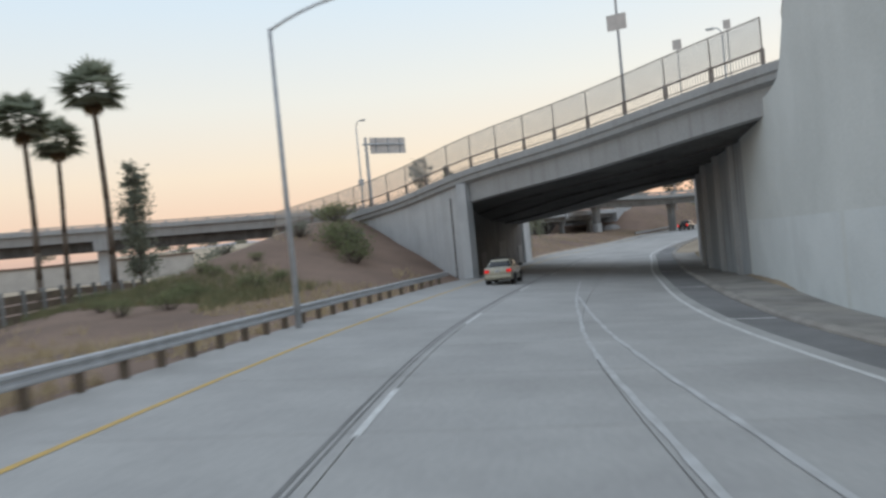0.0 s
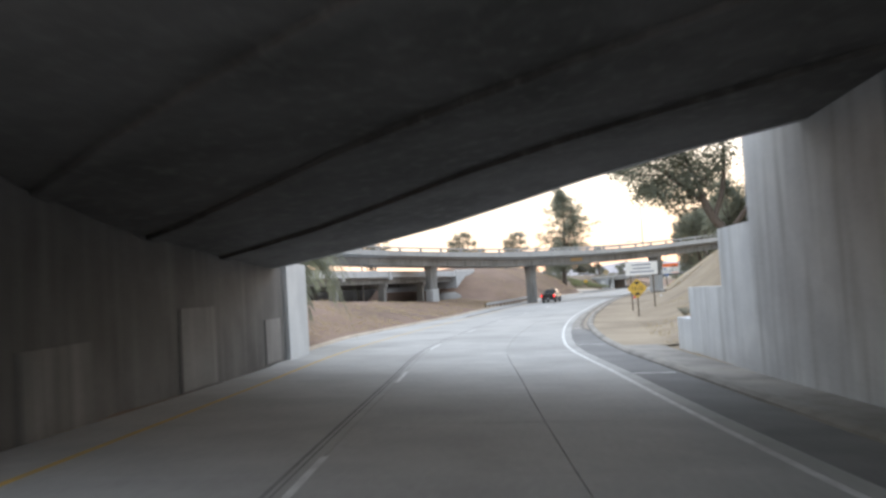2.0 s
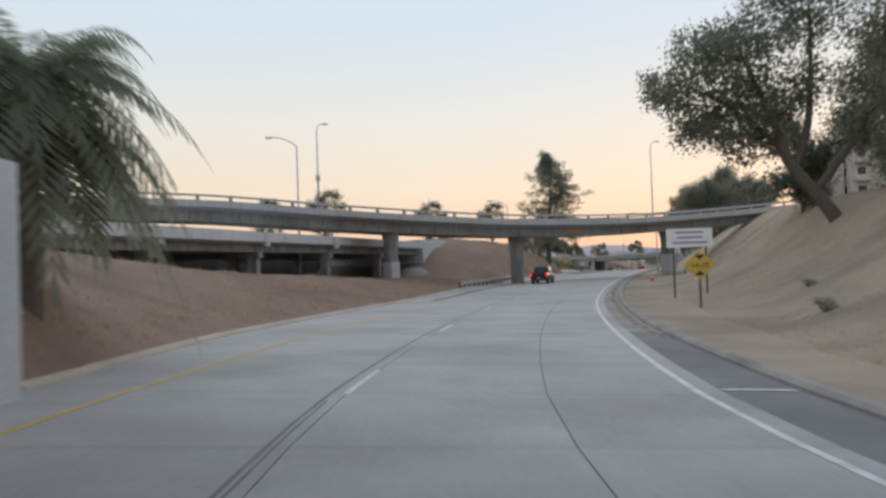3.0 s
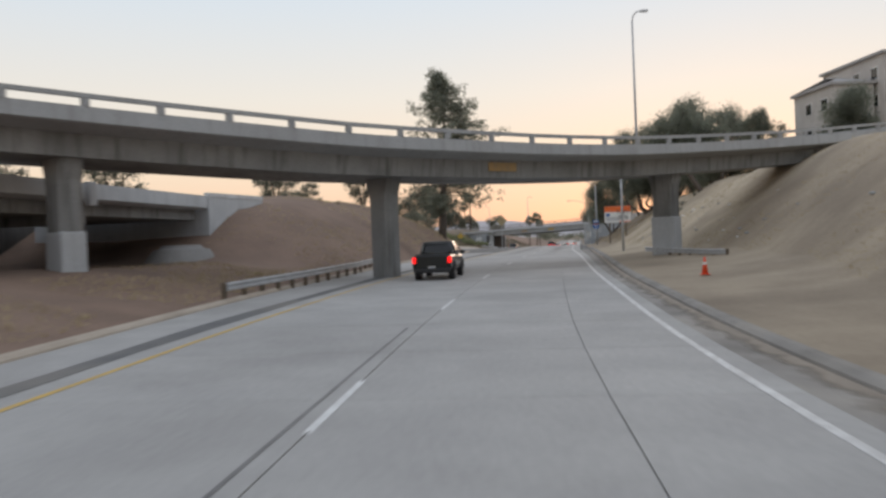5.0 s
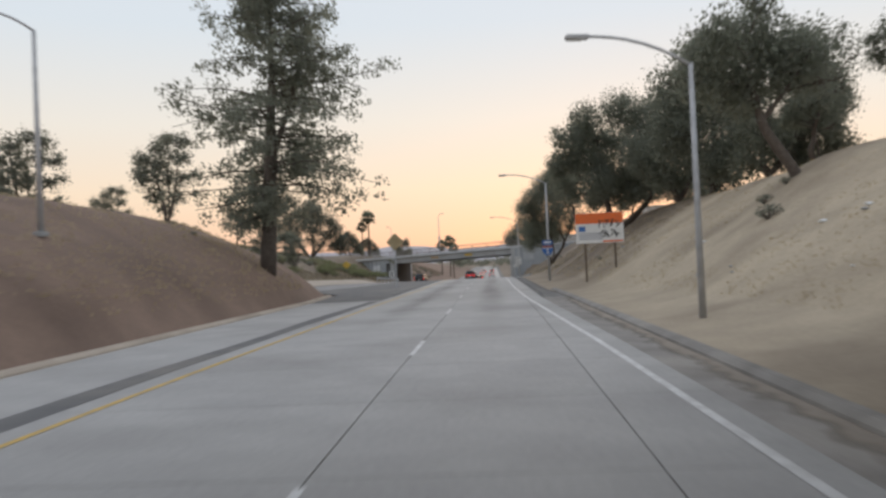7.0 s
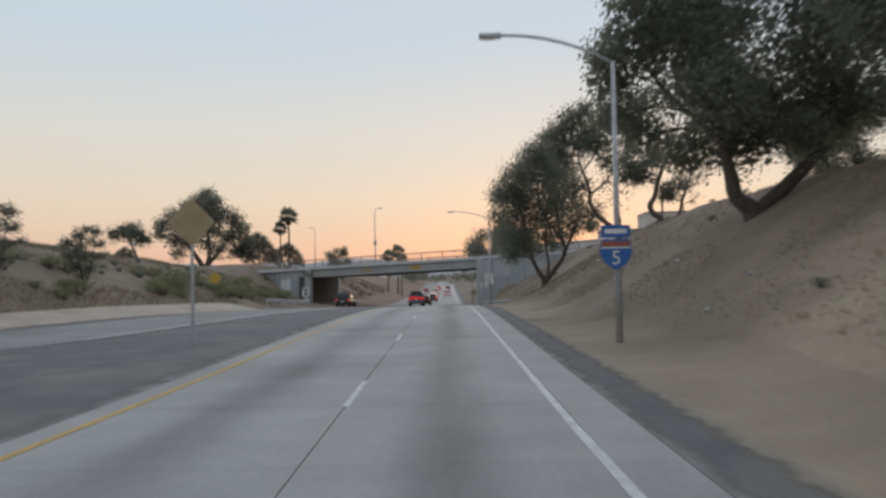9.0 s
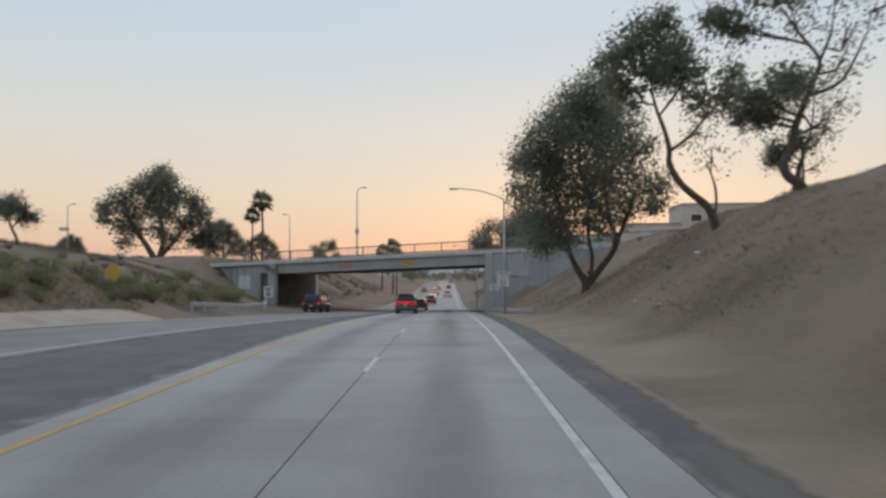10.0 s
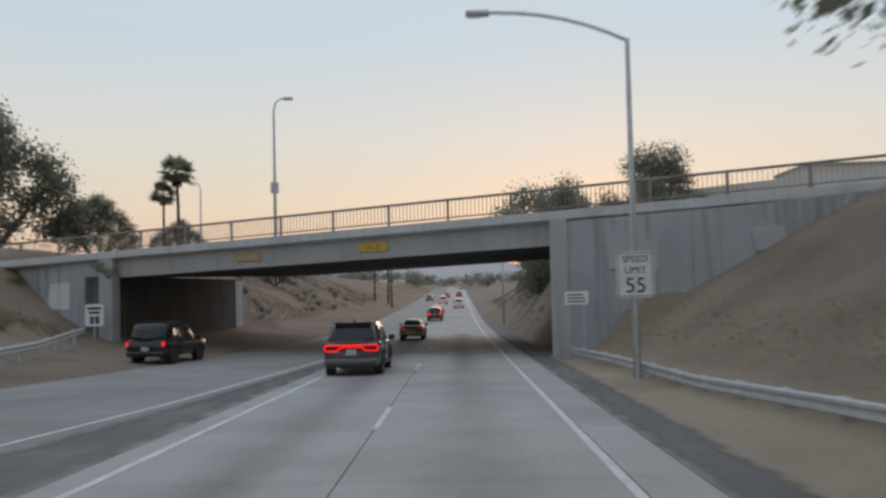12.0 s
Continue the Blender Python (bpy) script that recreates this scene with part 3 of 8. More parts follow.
flat("verge", strip(bmesh.new(), steps(-300, -205, 3), lambda y: WALL_R(y) + 0.05, KERB_R, 0.03), M_VERGE, "dusty cracked concrete verge below the wall", "pavement")

flat("edge_line", strip(bmesh.new(), ALL, lambda y: EDGE_R(y) + 0.09, lambda y: EDGE_R(y) - 0.06, 0.006), M_PAINT, "worn white edge line on the concrete", "road marking")
flat("edge_line", strip(bmesh.new(), steps(-340, 4, 4), lambda y: YELLOW(y) + 0.08, lambda y: YELLOW(y) - 0.07, 0.006), M_YELLOW, "faded yellow median edge line", "road marking")
flat("edge_line", strip(bmesh.new(), steps(4, 60, 4), lambda y: YELLOW(y) + 0.08, lambda y: YELLOW(y) - 0.07, 0.006), M_PAINT, "white gore line beside the joining roadway", "road marking")
flat("edge_line", strip(bmesh.new(), steps(-40, 40, 4), lambda y: SIDE_R(y) - 0.35, lambda y: SIDE_R(y) - 0.5, 0.012), M_PAINT, "white edge line of the joining roadway", "road marking")

lane_line = tagged(new("lane_line"), "white dashed lane line painted on the concrete", "road marking", kind="structure")
for k in range(-24, 24):
    y0 = 15.2 + 14.63 * k
    part("dash", strip(bmesh.new(), steps(y0, y0 + 3.4, 0.85), lambda y: DASH(y) + 0.07, lambda y: DASH(y) - 0.05, 0.007), M_PAINT, lane_line)
for y0, u0, u1 in ((-264, 5.9, 7.3), (-249.4, 5.3, 6.9), (-234.6, 5.0, 6.6), (-217.8, 5.2, 6.5), (-203.5, 5.0, 6.4), (-189, 4.4, 5.6)):
    bm = strip(bmesh.new(), steps(y0, y0 + 0.2, 0.2), u1, u0, 0.008)
    tagged(link("shoulder_stripe", bm, M_PAINT), "rubbed-out white stripe left on the pavement", "road marking", kind="structure")
for y0, y1, run_ in ((-290, -243, table([(-290, 1.85), (-277, 1.8), (-262, 1.6), (-254, 1.15), (-243, 0.6)])), (-290, -253, table([(-290, 3.0), (-277, 2.82), (-270, 2.55), (-264, 2.2), (-258, 1.7), (-253, 1.2)]))):
    bm = strip(bmesh.new(), steps(y0, y1, 1.0), lambda y, r=run_: r(y) + 0.06 + 0.015 * math.sin(y * 3.1), lambda y, r=run_: r(y) - 0.06 + 0.02 * math.sin(y * 2.3), 0.014)
    tagged(link("old_line", bm, M_PAINT_OLD), "scuffed white line left over from an older lane layout", "road marking", kind="structure")

# kerbs: a low rolled dike along both sides
DIKE = [(-0.22, -0.05), (-0.2, 0.06), (-0.08, 0.13), (0.1, 0.13), (0.22, 0.04), (0.24, -0.05)]
tagged(link("kerb", sweep(bmesh.new(), [at(y, KERB_R(y) + 0.2) for y in steps(-300, -66, 3)], DIKE), M_VERGE), "low rolled grey concrete kerb", "kerb", kind="structure")
tagged(link("kerb", sweep(bmesh.new(), [at(y, KERB_L(y) - 0.2) for y in steps(-204, -62, 3)], DIKE), M_CONC_TAN), "low tan kerb with drifted soil", "kerb", kind="structure")
tagged(link("kerb", sweep(bmesh.new(), [at(y, L_FOOT(y) + 0.6) for y in steps(-40, 2.5, 2.5)], [(-3.2, 0.2), (-2.6, 0.75), (-1.2, 0.62), (0.6, 0.25), (1.5, 0.03), (1.5, -0.05)]), M_CONC_TAN), "tan concrete apron along the side road", "kerb", kind="structure")

# dark oil drips and tyre wear down the middle of the lanes
def drip_band(mid, y0, y1):
    """A ribbon along a lane that fades out towards its sides and its start."""
    bm = bmesh.new()
    fade = bm.verts.layers.float.new("fade")
    rows = []
    for y in steps(y0, y1, 4):
        row = []
        for k in range(9):
            f = k / 4 - 1
            v = bm.verts.new(at(y, mid(y) + f * 1.05, 0.004))
            v[fade] = (math.cos(f * math.pi) * 0.5 + 0.5) * min(1.0, (y - y0) / 30.0)
            row.append(v)
        rows.append(row)
    for a, b in zip(rows, rows[1:]):
        for k in range(8):
            bm.faces.new((a[k], b[k], b[k + 1], a[k + 1]))
    return bm


for mid_ in (lambda y: 0.0, lambda y: (DASH(y) + YELLOW(y)) / 2):
    tagged(link("oil_stain", drip_band(mid_, -100, 68), M_OIL), "faint dark oil drip band along the lane", "stain", kind="structure")

# dust and grit that drift over the edges of the shoulders
def drift(u0, u1, y0, y1, dz):
    """A ribbon from one edge, where the dust lies thick, to the other, where it thins out."""
    bm = bmesh.new()
    fade = bm.verts.layers.float.new("fade")
    rows = []
    for y in steps(y0, y1, 3):
        row = []
        for k in range(5):
            v = bm.verts.new(at(y, u0(y) + (u1(y) - u0(y)) * k / 4, dz))
            v[fade] = (1 - k / 4) * min(1.0, (y - y0) / 12.0, (y1 - y) / 12.0)
            row.append(v)
        rows.append(row)
    for a, b in zip(rows, rows[1:]):
        for k in range(4):
            bm.faces.new((a[k], b[k], b[k + 1], a[k + 1]))
    return bm


for u0_, u1_, y0_, y1_, m_, lab_ in ((lambda y: KERB_R(y) - 0.02, lambda y: KERB_R(y) - 0.75, -78, 60, M_DUST, "tan dust drifted over the shoulder's edge"),
                                     (lambda y: PAVE_R(y), lambda y: PAVE_R(y) + 0.7, -84, 70, M_GREY_DUST, "grey grit along the edge of the lane"),
                                     (lambda y: KERB_R(y) - 0.02, lambda y: KERB_R(y) - 1.0, -200, -70, M_DUST, "tan dust drifted over the shoulder's edge"),
                                     (lambda y: YELLOW(y) - 0.6, lambda y: YELLOW(y) - 1.9, -74, 40, M_GREY_DUST, "grey grit over the gore's edge"),
                                     (lambda y: SIDE_R(y), lambda y: SIDE_R(y) + 1.0, -50, 40, M_GREY_DUST, "grey grit along the joining lanes")):
    tagged(link("dust", drift(u0_, u1_, y0_, y1_, 0.0025), m_), lab_, "dust", kind="structure")

# sealed joints along the lane line and the dark gutter strip beside the median line
for off, y0, y1, wide in ((-0.30, -300, -150, 0.032), (-0.19, -286, -205, 0.02)):
    tagged(link("sealed_joint", strip(bmesh.new(), steps(y0, y1, 3), lambda y, o=off, w=wide: DASH(y) + o + w, lambda y, o=off, w=wide: DASH(y) + o - w, 0.0065), M_SEAL), "dark tar-sealed joint along the lane line", "joint", kind="structure")
tagged(link("gutter_strip", strip(bmesh.new(), steps(-162, -73, 3), lambda y: YELLOW(y) - 0.62 + 0.05 * math.sin(y * 0.5), lambda y: YELLOW(y) - 1.25 + 0.08 * math.sin(y * 0.31), 0.001), M_ASPHALT), "dark asphalt strip beside the median line", "gutter", kind="structure")

# ---- bridges ----
def line_pts(a, b, n):
    a, b = Vector(a), Vector(b)
    return [a.lerp(b, i / n) for i in range(n + 1)]


def railing(parent, pts, h, gap, bars=True, post=0.09, mid=0.15):
    """Posts, a top and a bottom rail, and upright bars, along points on a deck's edge."""
    pts = [Vector(p) for p in pts]
    up = Vector((0, 0, 1))
    for p in pts:
        part("post", box(bmesh.new(), p.x - post, p.x + post, p.y - post, p.y + post, p.z, p.z + h, 0.015), M_RAIL, parent)
    for a, b in zip(pts, pts[1:]):
        part("top_rail", tube(bmesh.new(), a + up * (h - 0.06), b + up * (h - 0.06), 0.06, sides=6), M_RAIL, parent)
        part("bottom_rail", tube(bmesh.new(), a + up * mid, b + up * mid, 0.035, sides=6), M_RAIL, parent)
        if bars:
            n = max(2, round((b - a).length / gap))
            bm = bmesh.new()
            for i in range(1, n):
                q = a.lerp(b, i / n)
                tube(bm, q + up * mid, q + up * (h - 0.08), 0.016, sides=4)
            tagged(part("bar", bm, M_RAIL, parent), kind="stuff")


def fence(parent, pts, z0, z1, post=0.035):
    """Chain-link panels between thin steel posts, with a top rail."""
    pts = [Vector(p) for p in pts]
    up = Vector((0, 0, 1))
    for p in pts:
        part("fence_post", tube(bmesh.new(), p, p + up * z1, post, sides=6), M_RAIL, parent)
    for a, b in zip(pts, pts[1:]):
        part("fence_rail", tube(bmesh.new(), a + up * z1, b + up * z1, 0.03, sides=6), M_RAIL, parent)
        bm = bmesh.new()
        d = (b - a)
        ln = math.hypot(d.x, d.y)
        v = [bm.verts.new(c) for c in ((0, 0, z0), (ln, 0, z0 + d.z), (ln, 0, z1 + d.z), (0, 0, z1))]
        bm.faces.new(v)
        ob = part("fence_panel", bm, M_CHAIN, parent)
        ob.matrix_local = Matrix.Translation(a) @ Matrix.Rotation(math.atan2(d.y, d.x), 4, "Z")


# first overpass
b1 = thing("overpass", Matrix.Identity(4), "grey concrete street overpass with fenced steel railing", "bridge")
F1 = Vector((21.71, -9.41, 0)).normalized()
b1_z = spline([-60, -20, -9, 0, 11.5, 23.7, 40], [4.4, 6.1, 6.95, 8.1, 8.95, 10.15, 11.2])


def b1_at(s, back=0.0, dz=0.0):
    return Vector((10.43, -236.75, b1_z(s) + dz)) + F1 * s + Vector((-F1.y, F1.x, 0)) * back


near = [b1_at(s) for s in steps(-34, 36, 2.5)]
part("deck", sweep(bmesh.new(), near, [(0.15, 0), (0.15, -0.42), (0.02, -0.5), (0.0, -0.78), (-0.45, -0.95), (-20.0, -0.95), (-20.4, -0.5), (-20.4, 0), (-20.0, 0), (-20.0, -0.35), (-0.2, -0.35), (-0.2, 0)]), M_CONC, b1)
span = [b1_at(s, 0, -0.95) for s in steps(-0.3, 24.2, 2.45)]
whole = [b1_at(s, 0, -0.95) for s in steps(-32, 25, 3)]
part("girder", sweep(bmesh.new(), span, [(-0.45, 0), (-0.5, -1.25), (-1.0, -1.3), (-1.0, 0)]), M_CONC, b1)
part("girder", sweep(bmesh.new(), whole, [(-19.2, 0), (-19.2, -1.3), (-19.7, -1.25), (-19.8, 0)]), M_CONC, b1)
# the underside's shade is put into its near-black colour
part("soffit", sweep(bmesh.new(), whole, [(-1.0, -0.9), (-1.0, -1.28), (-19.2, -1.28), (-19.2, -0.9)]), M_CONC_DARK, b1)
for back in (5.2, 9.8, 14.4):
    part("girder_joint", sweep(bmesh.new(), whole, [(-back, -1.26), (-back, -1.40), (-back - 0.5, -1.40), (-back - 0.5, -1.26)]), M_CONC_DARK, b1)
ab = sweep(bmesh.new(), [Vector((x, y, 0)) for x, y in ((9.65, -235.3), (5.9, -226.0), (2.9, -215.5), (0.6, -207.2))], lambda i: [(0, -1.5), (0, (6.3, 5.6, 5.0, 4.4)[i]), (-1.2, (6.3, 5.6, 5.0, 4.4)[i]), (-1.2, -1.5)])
part("abutment", ab, M_CONC_DARK, b1, "concrete abutment darkened by soot and by shade in its colour")
pale_end = sweep(bmesh.new(), [Vector((x, y, 0)) for x, y in ((1.62, -210.4), (0.62, -206.9))], [(0.05, -1.5), (0.05, 4.3), (-1.25, 4.3), (-1.25, -1.5)])
part("end_post", pale_end, M_CONC_PALE, b1, "pale end of the abutment")
for k_, (y_, h_, w_) in enumerate(((-229.0, 2.0, 3.4), (-220.5, 2.6, 3.0), (-212.4, 1.9, 2.2))):
    f_ = float(np.interp(y_, (-235.3, -226.0, -215.5, -207.2), (9.65, 5.9, 2.9, 0.6)))
    a_ = math.atan2(1.0, float(np.interp(y_ + 0.2, (-235.3, -226.0, -215.5, -207.2), (9.65, 5.9, 2.9, 0.6)) - f_) / 0.2)
    part("paint_patch", box(bmesh.new(), -w_ / 2, w_ / 2, -0.02, 0.02, 0.1, h_, 0.01), M_CONC_SOOT, b1, "rectangle of overpaint").matrix_local = Matrix.Translation((f_ + 0.03, y_, 0.0)) @ Matrix.Rotation(a_, 4, "Z")
wing = bmesh.new()
sweep(wing, [b1_at(s, 0.25, 0) for s in (-22, -16, -10.6, -5, -0.2)], lambda i: [(0, -4.6 - 0.9 * i), (0, -0.86), (-0.45, -0.86), (-0.45, -4.6 - 0.9 * i)])
part("wing_wall", wing, M_CONC_PALE, b1, "pale painted concrete wing wall")
part("pilaster", box(bmesh.new(), 9.75, 10.5, -236.75, -235.9, 0.2, b1_z(0) - 0.9, 0.03), M_CONC_PALE, b1)
edge_rail = [b1_at(s, 0.02) for s in steps(-33.4, 24.0, 2.8)]
railing(b1, edge_rail, 0.78, 0.16)
fence(b1, edge_rail, 0.8, 2.2)
far_rail = [b1_at(s, 20.2) for s in steps(-30, 30, 4)]
railing(b1, far_rail, 0.78, 0.3, bars=False)

# retaining wall with the stepped end, and the fence on top
rw = tagged(new("retaining_wall"), "tall pale grey concrete retaining wall, streaked and patched", "wall", kind="structure")
rw_z = spline([-330, -268, -257, -253, -243, -218], [15.0, 14.2, 12.2, 9.0, 8.5, 7.0])
for y0, y1, mm, lab in ((-330, -243, M_CONC_WALL, ""), (-243, -227, M_CONC_BLUE, "darker wall under the bridge with overpainted patches")):
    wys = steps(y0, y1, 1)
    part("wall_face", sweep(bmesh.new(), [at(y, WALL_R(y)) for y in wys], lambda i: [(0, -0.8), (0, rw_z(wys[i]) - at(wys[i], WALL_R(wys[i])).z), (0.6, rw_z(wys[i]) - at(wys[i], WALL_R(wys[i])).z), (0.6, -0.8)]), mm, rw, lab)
# past the deck: whitewash, with the skylight on it put into the white
wye = steps(-227, -218.7, 1.4)
part("wall_face", sweep(bmesh.new(), [at(y, WALL_R(y)) for y in wye], lambda i: [(0, -0.8), (0, rw_z(wye[i]) - at(wye[i], WALL_R(wye[i])).z), (0.6, rw_z(wye[i]) - at(wye[i], WALL_R(wye[i])).z), (0.6, -0.8)]), M_CONC_WHITE, rw, "whitewashed end of the wall, sky brightness in its colour")
for y0, y1, top in ((-218.7, -214.2, 4.7), (-214.2, -209.7, 2.65), (-209.7, -207.2, 1.35)):
    part("wall_step", sweep(bmesh.new(), [at(y0, 9.25), at(y1, 9.25)], lambda i, top=top: [(0, -0.8), (0, top), (0.5, top), (0.5, -0.8)]), M_CONC_WHITE, rw, "whitewashed concrete step")
for y in (-241.0, -237.0, -233.0, -229.0):
    q = at(y, WALL_R(y) - 0.05)
    part("pilaster", box(bmesh.new(), -0.22, 0.45, -0.35, 0.35, -1.2, 7.4, 0.04), M_CONC, rw).matrix_local = Matrix.Translation(q) @ Matrix.Rotation(heading(y), 4, "Z")
fence(rw, [at(y, WALL_R(y) + 0.2).xy.to_3d() + Vector((0, 0, rw_z(y))) for y in steps(-300, -254.4, 3)], 0.0, 1.6)

part("overpaint", sweep(bmesh.new(), [at(y, WALL_R(y) - 0.004) for y in steps(-300, -243.5, 1)], [(0, 0.0), (0, 3.1), (0.05, 3.1), (0.05, 0.0)]), M_WALL_PAINT, rw, "paler overpainted lower band")

# second overpass: the curved ramp
b2 = thing("overpass", Matrix.Identity(4), "curved grey concrete ramp bridge on flared piers", "bridge")
B2 = spline([-110, -75, -51, -31, -20, -12, -6, 0, 6, 10, 14, 20, 28, 40, 70], [-262, -208, -178.5, -155.5, -144.3, -136.2, -130, -124, -118.3, -114.8, -111.5, -107, -102, -95.5, -82])
B2Z = spline([-110, -75, -51, -31, -20, -12, -6, 0, 6, 10, 14, 20, 28, 40, 70], [11.0, 10.3, 9.95, 9.5, 8.5, 7.9, 7.62, 7.6, 7.75, 8.0, 8.3, 8.8, 9.6, 10.8, 13])
pts2 = [Vector((x, B2(x), B2Z(x) - 0.5)) for x in steps(-110, -51, 4)[:-1] + steps(-51, 34, 1.7) + steps(34, 70, 4)[1:]]
part("deck", sweep(bmesh.new(), pts2, [(-a, b) for a, b in ((0, 0), (-0.06, -0.62), (0.1, -0.68), (1.3, -0.9), (1.3, -0.6), (6.2, -0.6), (6.2, -0.9), (7.3, -0.68), (7.46, -0.62), (7.4, 0), (7.1, 0), (7.1, -0.4), (0.3, -0.4), (0.3, 0))]), M_CONC, b2)
# overhang shade is part of this girder's grey
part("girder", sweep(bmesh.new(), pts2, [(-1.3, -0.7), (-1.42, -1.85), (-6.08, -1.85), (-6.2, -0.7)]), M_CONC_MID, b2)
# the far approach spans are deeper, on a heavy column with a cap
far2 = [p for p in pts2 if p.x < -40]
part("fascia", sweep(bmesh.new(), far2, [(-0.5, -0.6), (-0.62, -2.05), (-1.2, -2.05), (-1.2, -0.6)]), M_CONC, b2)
# dark colour stands for the shade under these far spans
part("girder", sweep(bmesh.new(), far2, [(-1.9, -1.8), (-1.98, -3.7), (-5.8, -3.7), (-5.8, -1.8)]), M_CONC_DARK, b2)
rail2 = [Vector((x, B2(x), B2Z(x) - 0.5)) for x in steps(-80, 50, 2.05)]
for o in (0.12,):
    for p in rail2:
        part("post", box(bmesh.new(), p.x - 0.22, p.x + 0.08, p.y - 0.05, p.y + 0.15, p.z - 0.02, p.z + 0.36, 0.02), M_CONC, b2)
    part("rail", sweep(bmesh.new(), rail2, [(0.0, 0.34), (0.0, 0.52), (-0.24, 0.52), (-0.24, 0.34)]), M_CONC, b2)
part("rail", sweep(bmesh.new(), pts2, [(-7.15, 0.34), (-7.15, 0.52), (-7.4, 0.52), (-7.4, 0.34)]), M_CONC, b2)


def pier(x, y, top, parent, wide=1.25, deep=0.75, foot=-1.6, turn=0.0):
    bm = bmesh.new()
    sec = [(foot, wide, deep), (top - 1.7, wide, deep), (top - 0.9, wide * 1.06, deep), (top - 0.35, wide * 1.28, deep * 1.03), (top, wide * 1.4, deep * 1.06)]
    rings = []
    for z, w, d in sec:
        c = min(0.25, d * 0.4)
        rings.append([bm.verts.new((a, b, z)) for a, b in ((-w + c, -d), (w - c, -d), (w, -d + c), (w, d - c), (w - c, d), (-w + c, d), (-w, d - c), (-w, -d + c))])
    for r0, r1 in zip(rings, rings[1:]):
        for j in range(8):
            bm.faces.new((r0[j], r0[(j + 1) % 8], r1[(j + 1) % 8], r1[j]))
    bm.faces.new(rings[0][::-1])
    bm.faces.new(rings[-1])
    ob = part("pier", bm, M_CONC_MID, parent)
    ob.matrix_local = Matrix.Translation((x, y, 0)) @ Matrix.Rotation(turn, 4, "Z")
    return ob


for x, y, w, near_x in ((-18.3, -138.6, 0.8, -16.0), (-7.5, -126.6, 0.76, -4.6), (8.7, -112.0, 0.82, 11.0)):
    q = pier(x, y, B2Z(near_x) - 2.3, b2, w, 0.5, turn=radians(-34))
    if x == -7.5:
        continue
    s0 = bmesh.new()
    box(s0, -w - 0.04, w + 0.04, -0.54, 0.54, -1.6, 2.85, 0.12)
    part("pier_paint", s0, M_CONC_PALE, q, "paler repainted lower part")
for x in (-98.0, -73.5):
    d_ = Vector((1.0, (B2(x + 1) - B2(x - 1)) / 2, 0)).normalized()
    q = Vector((x, B2(x), 0)) + Vector((-d_.y, d_.x, 0)) * 3.4
    t_ = math.atan2(d_.y, d_.x)
    col = part("pier", box(bmesh.new(), -0.95, 0.95, -1.2, 1.2, -7.0, B2Z(x) - 4.1, 0.12), M_CONC_PALE, b2)
    col.matrix_local = Matrix.Translation(q) @ Matrix.Rotation(t_, 4, "Z")
    part("cap", box(bmesh.new(), -1.4, 1.4, -3.0, 3.0, B2Z(x) - 4.15, B2Z(x) - 2.5, 0.1), M_CONC, col)
plate2 = part("clearance_plate", box(bmesh.new(), -1.0, 1.0, -0.02, 0.02, -0.24, 0.24), M_SIGN_FADED, b2, "small faded orange clearance plate")
tang = Vector((2.0, B2(0.6) - B2(-1.4), 0)).normalized()
plate2.matrix_local = Matrix.Translation(Vector((-0.4, B2(-0.4), B2Z(-0.4) - 1.75)) + Vector((-tang.y, tang.x, 0)) * 1.3) @ Matrix.Rotation(math.atan2(tang.y, tang.x), 4, "Z")

# the lower viaduct beside the freeway, passing under the ramp
b4 = thing("low_bridge", Matrix.Identity(4), "low grey concrete viaduct crossing below the ramp", "bridge")
low = line_pts((-20.6, -200.0, 5.5), (-22.0, -117.5, 5.5), 24)
part("deck", sweep(bmesh.new(), low, [(0, 0), (0.03, -0.8), (-0.35, -0.95), (-12.6, -0.95), (-13.0, -0.8), (-13.0, 0), (-12.7, 0), (-12.7, -0.7), (-0.3, -0.7), (-0.3, 0)]), M_CONC_PALE, b4)
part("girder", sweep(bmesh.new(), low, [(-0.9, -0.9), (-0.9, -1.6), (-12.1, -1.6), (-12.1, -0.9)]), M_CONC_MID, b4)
for y in (-132, -145.5, -159, -173, -187):
    for x in (-22.6, -32.8):
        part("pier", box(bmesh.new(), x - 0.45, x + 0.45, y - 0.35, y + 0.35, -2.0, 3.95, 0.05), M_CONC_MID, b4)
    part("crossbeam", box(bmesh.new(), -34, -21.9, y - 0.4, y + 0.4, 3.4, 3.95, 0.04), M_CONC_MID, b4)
    part("bearing_post", box(bmesh.new(), -21.45, -21.15, y - 0.3, y + 0.3, 4.3, 5.5, 0.03), M_CONC_PALE, b4)
part("abutment", sweep(bmesh.new(), [(-22.0, -117.4, 5.45), (-21.9, -108.0, 5.6)], [(0.05, 0.0), (0.05, -7), (-13.2, -7), (-13.2, 0.0)]), M_CONC_PALE, b4, "pale concrete abutment")
part("parapet", sweep(bmesh.new(), [(-22.0, -117.4, 5.45), (-21.9, -108.0, 5.6)], [(0.09, 0.0), (0.09, 0.28), (-0.25, 0.28), (-0.25, 0.0)]), M_CONC_WHITE, b4)
# dark wall added so that the space below the deck looks shaded
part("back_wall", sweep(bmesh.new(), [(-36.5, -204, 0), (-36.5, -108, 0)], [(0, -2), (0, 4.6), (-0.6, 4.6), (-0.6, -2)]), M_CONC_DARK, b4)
apron = bmesh.new()
bmesh.ops.create_cone(apron, cap_ends=True, segments=36, radius1=3.7, radius2=1.7, depth=2.3)
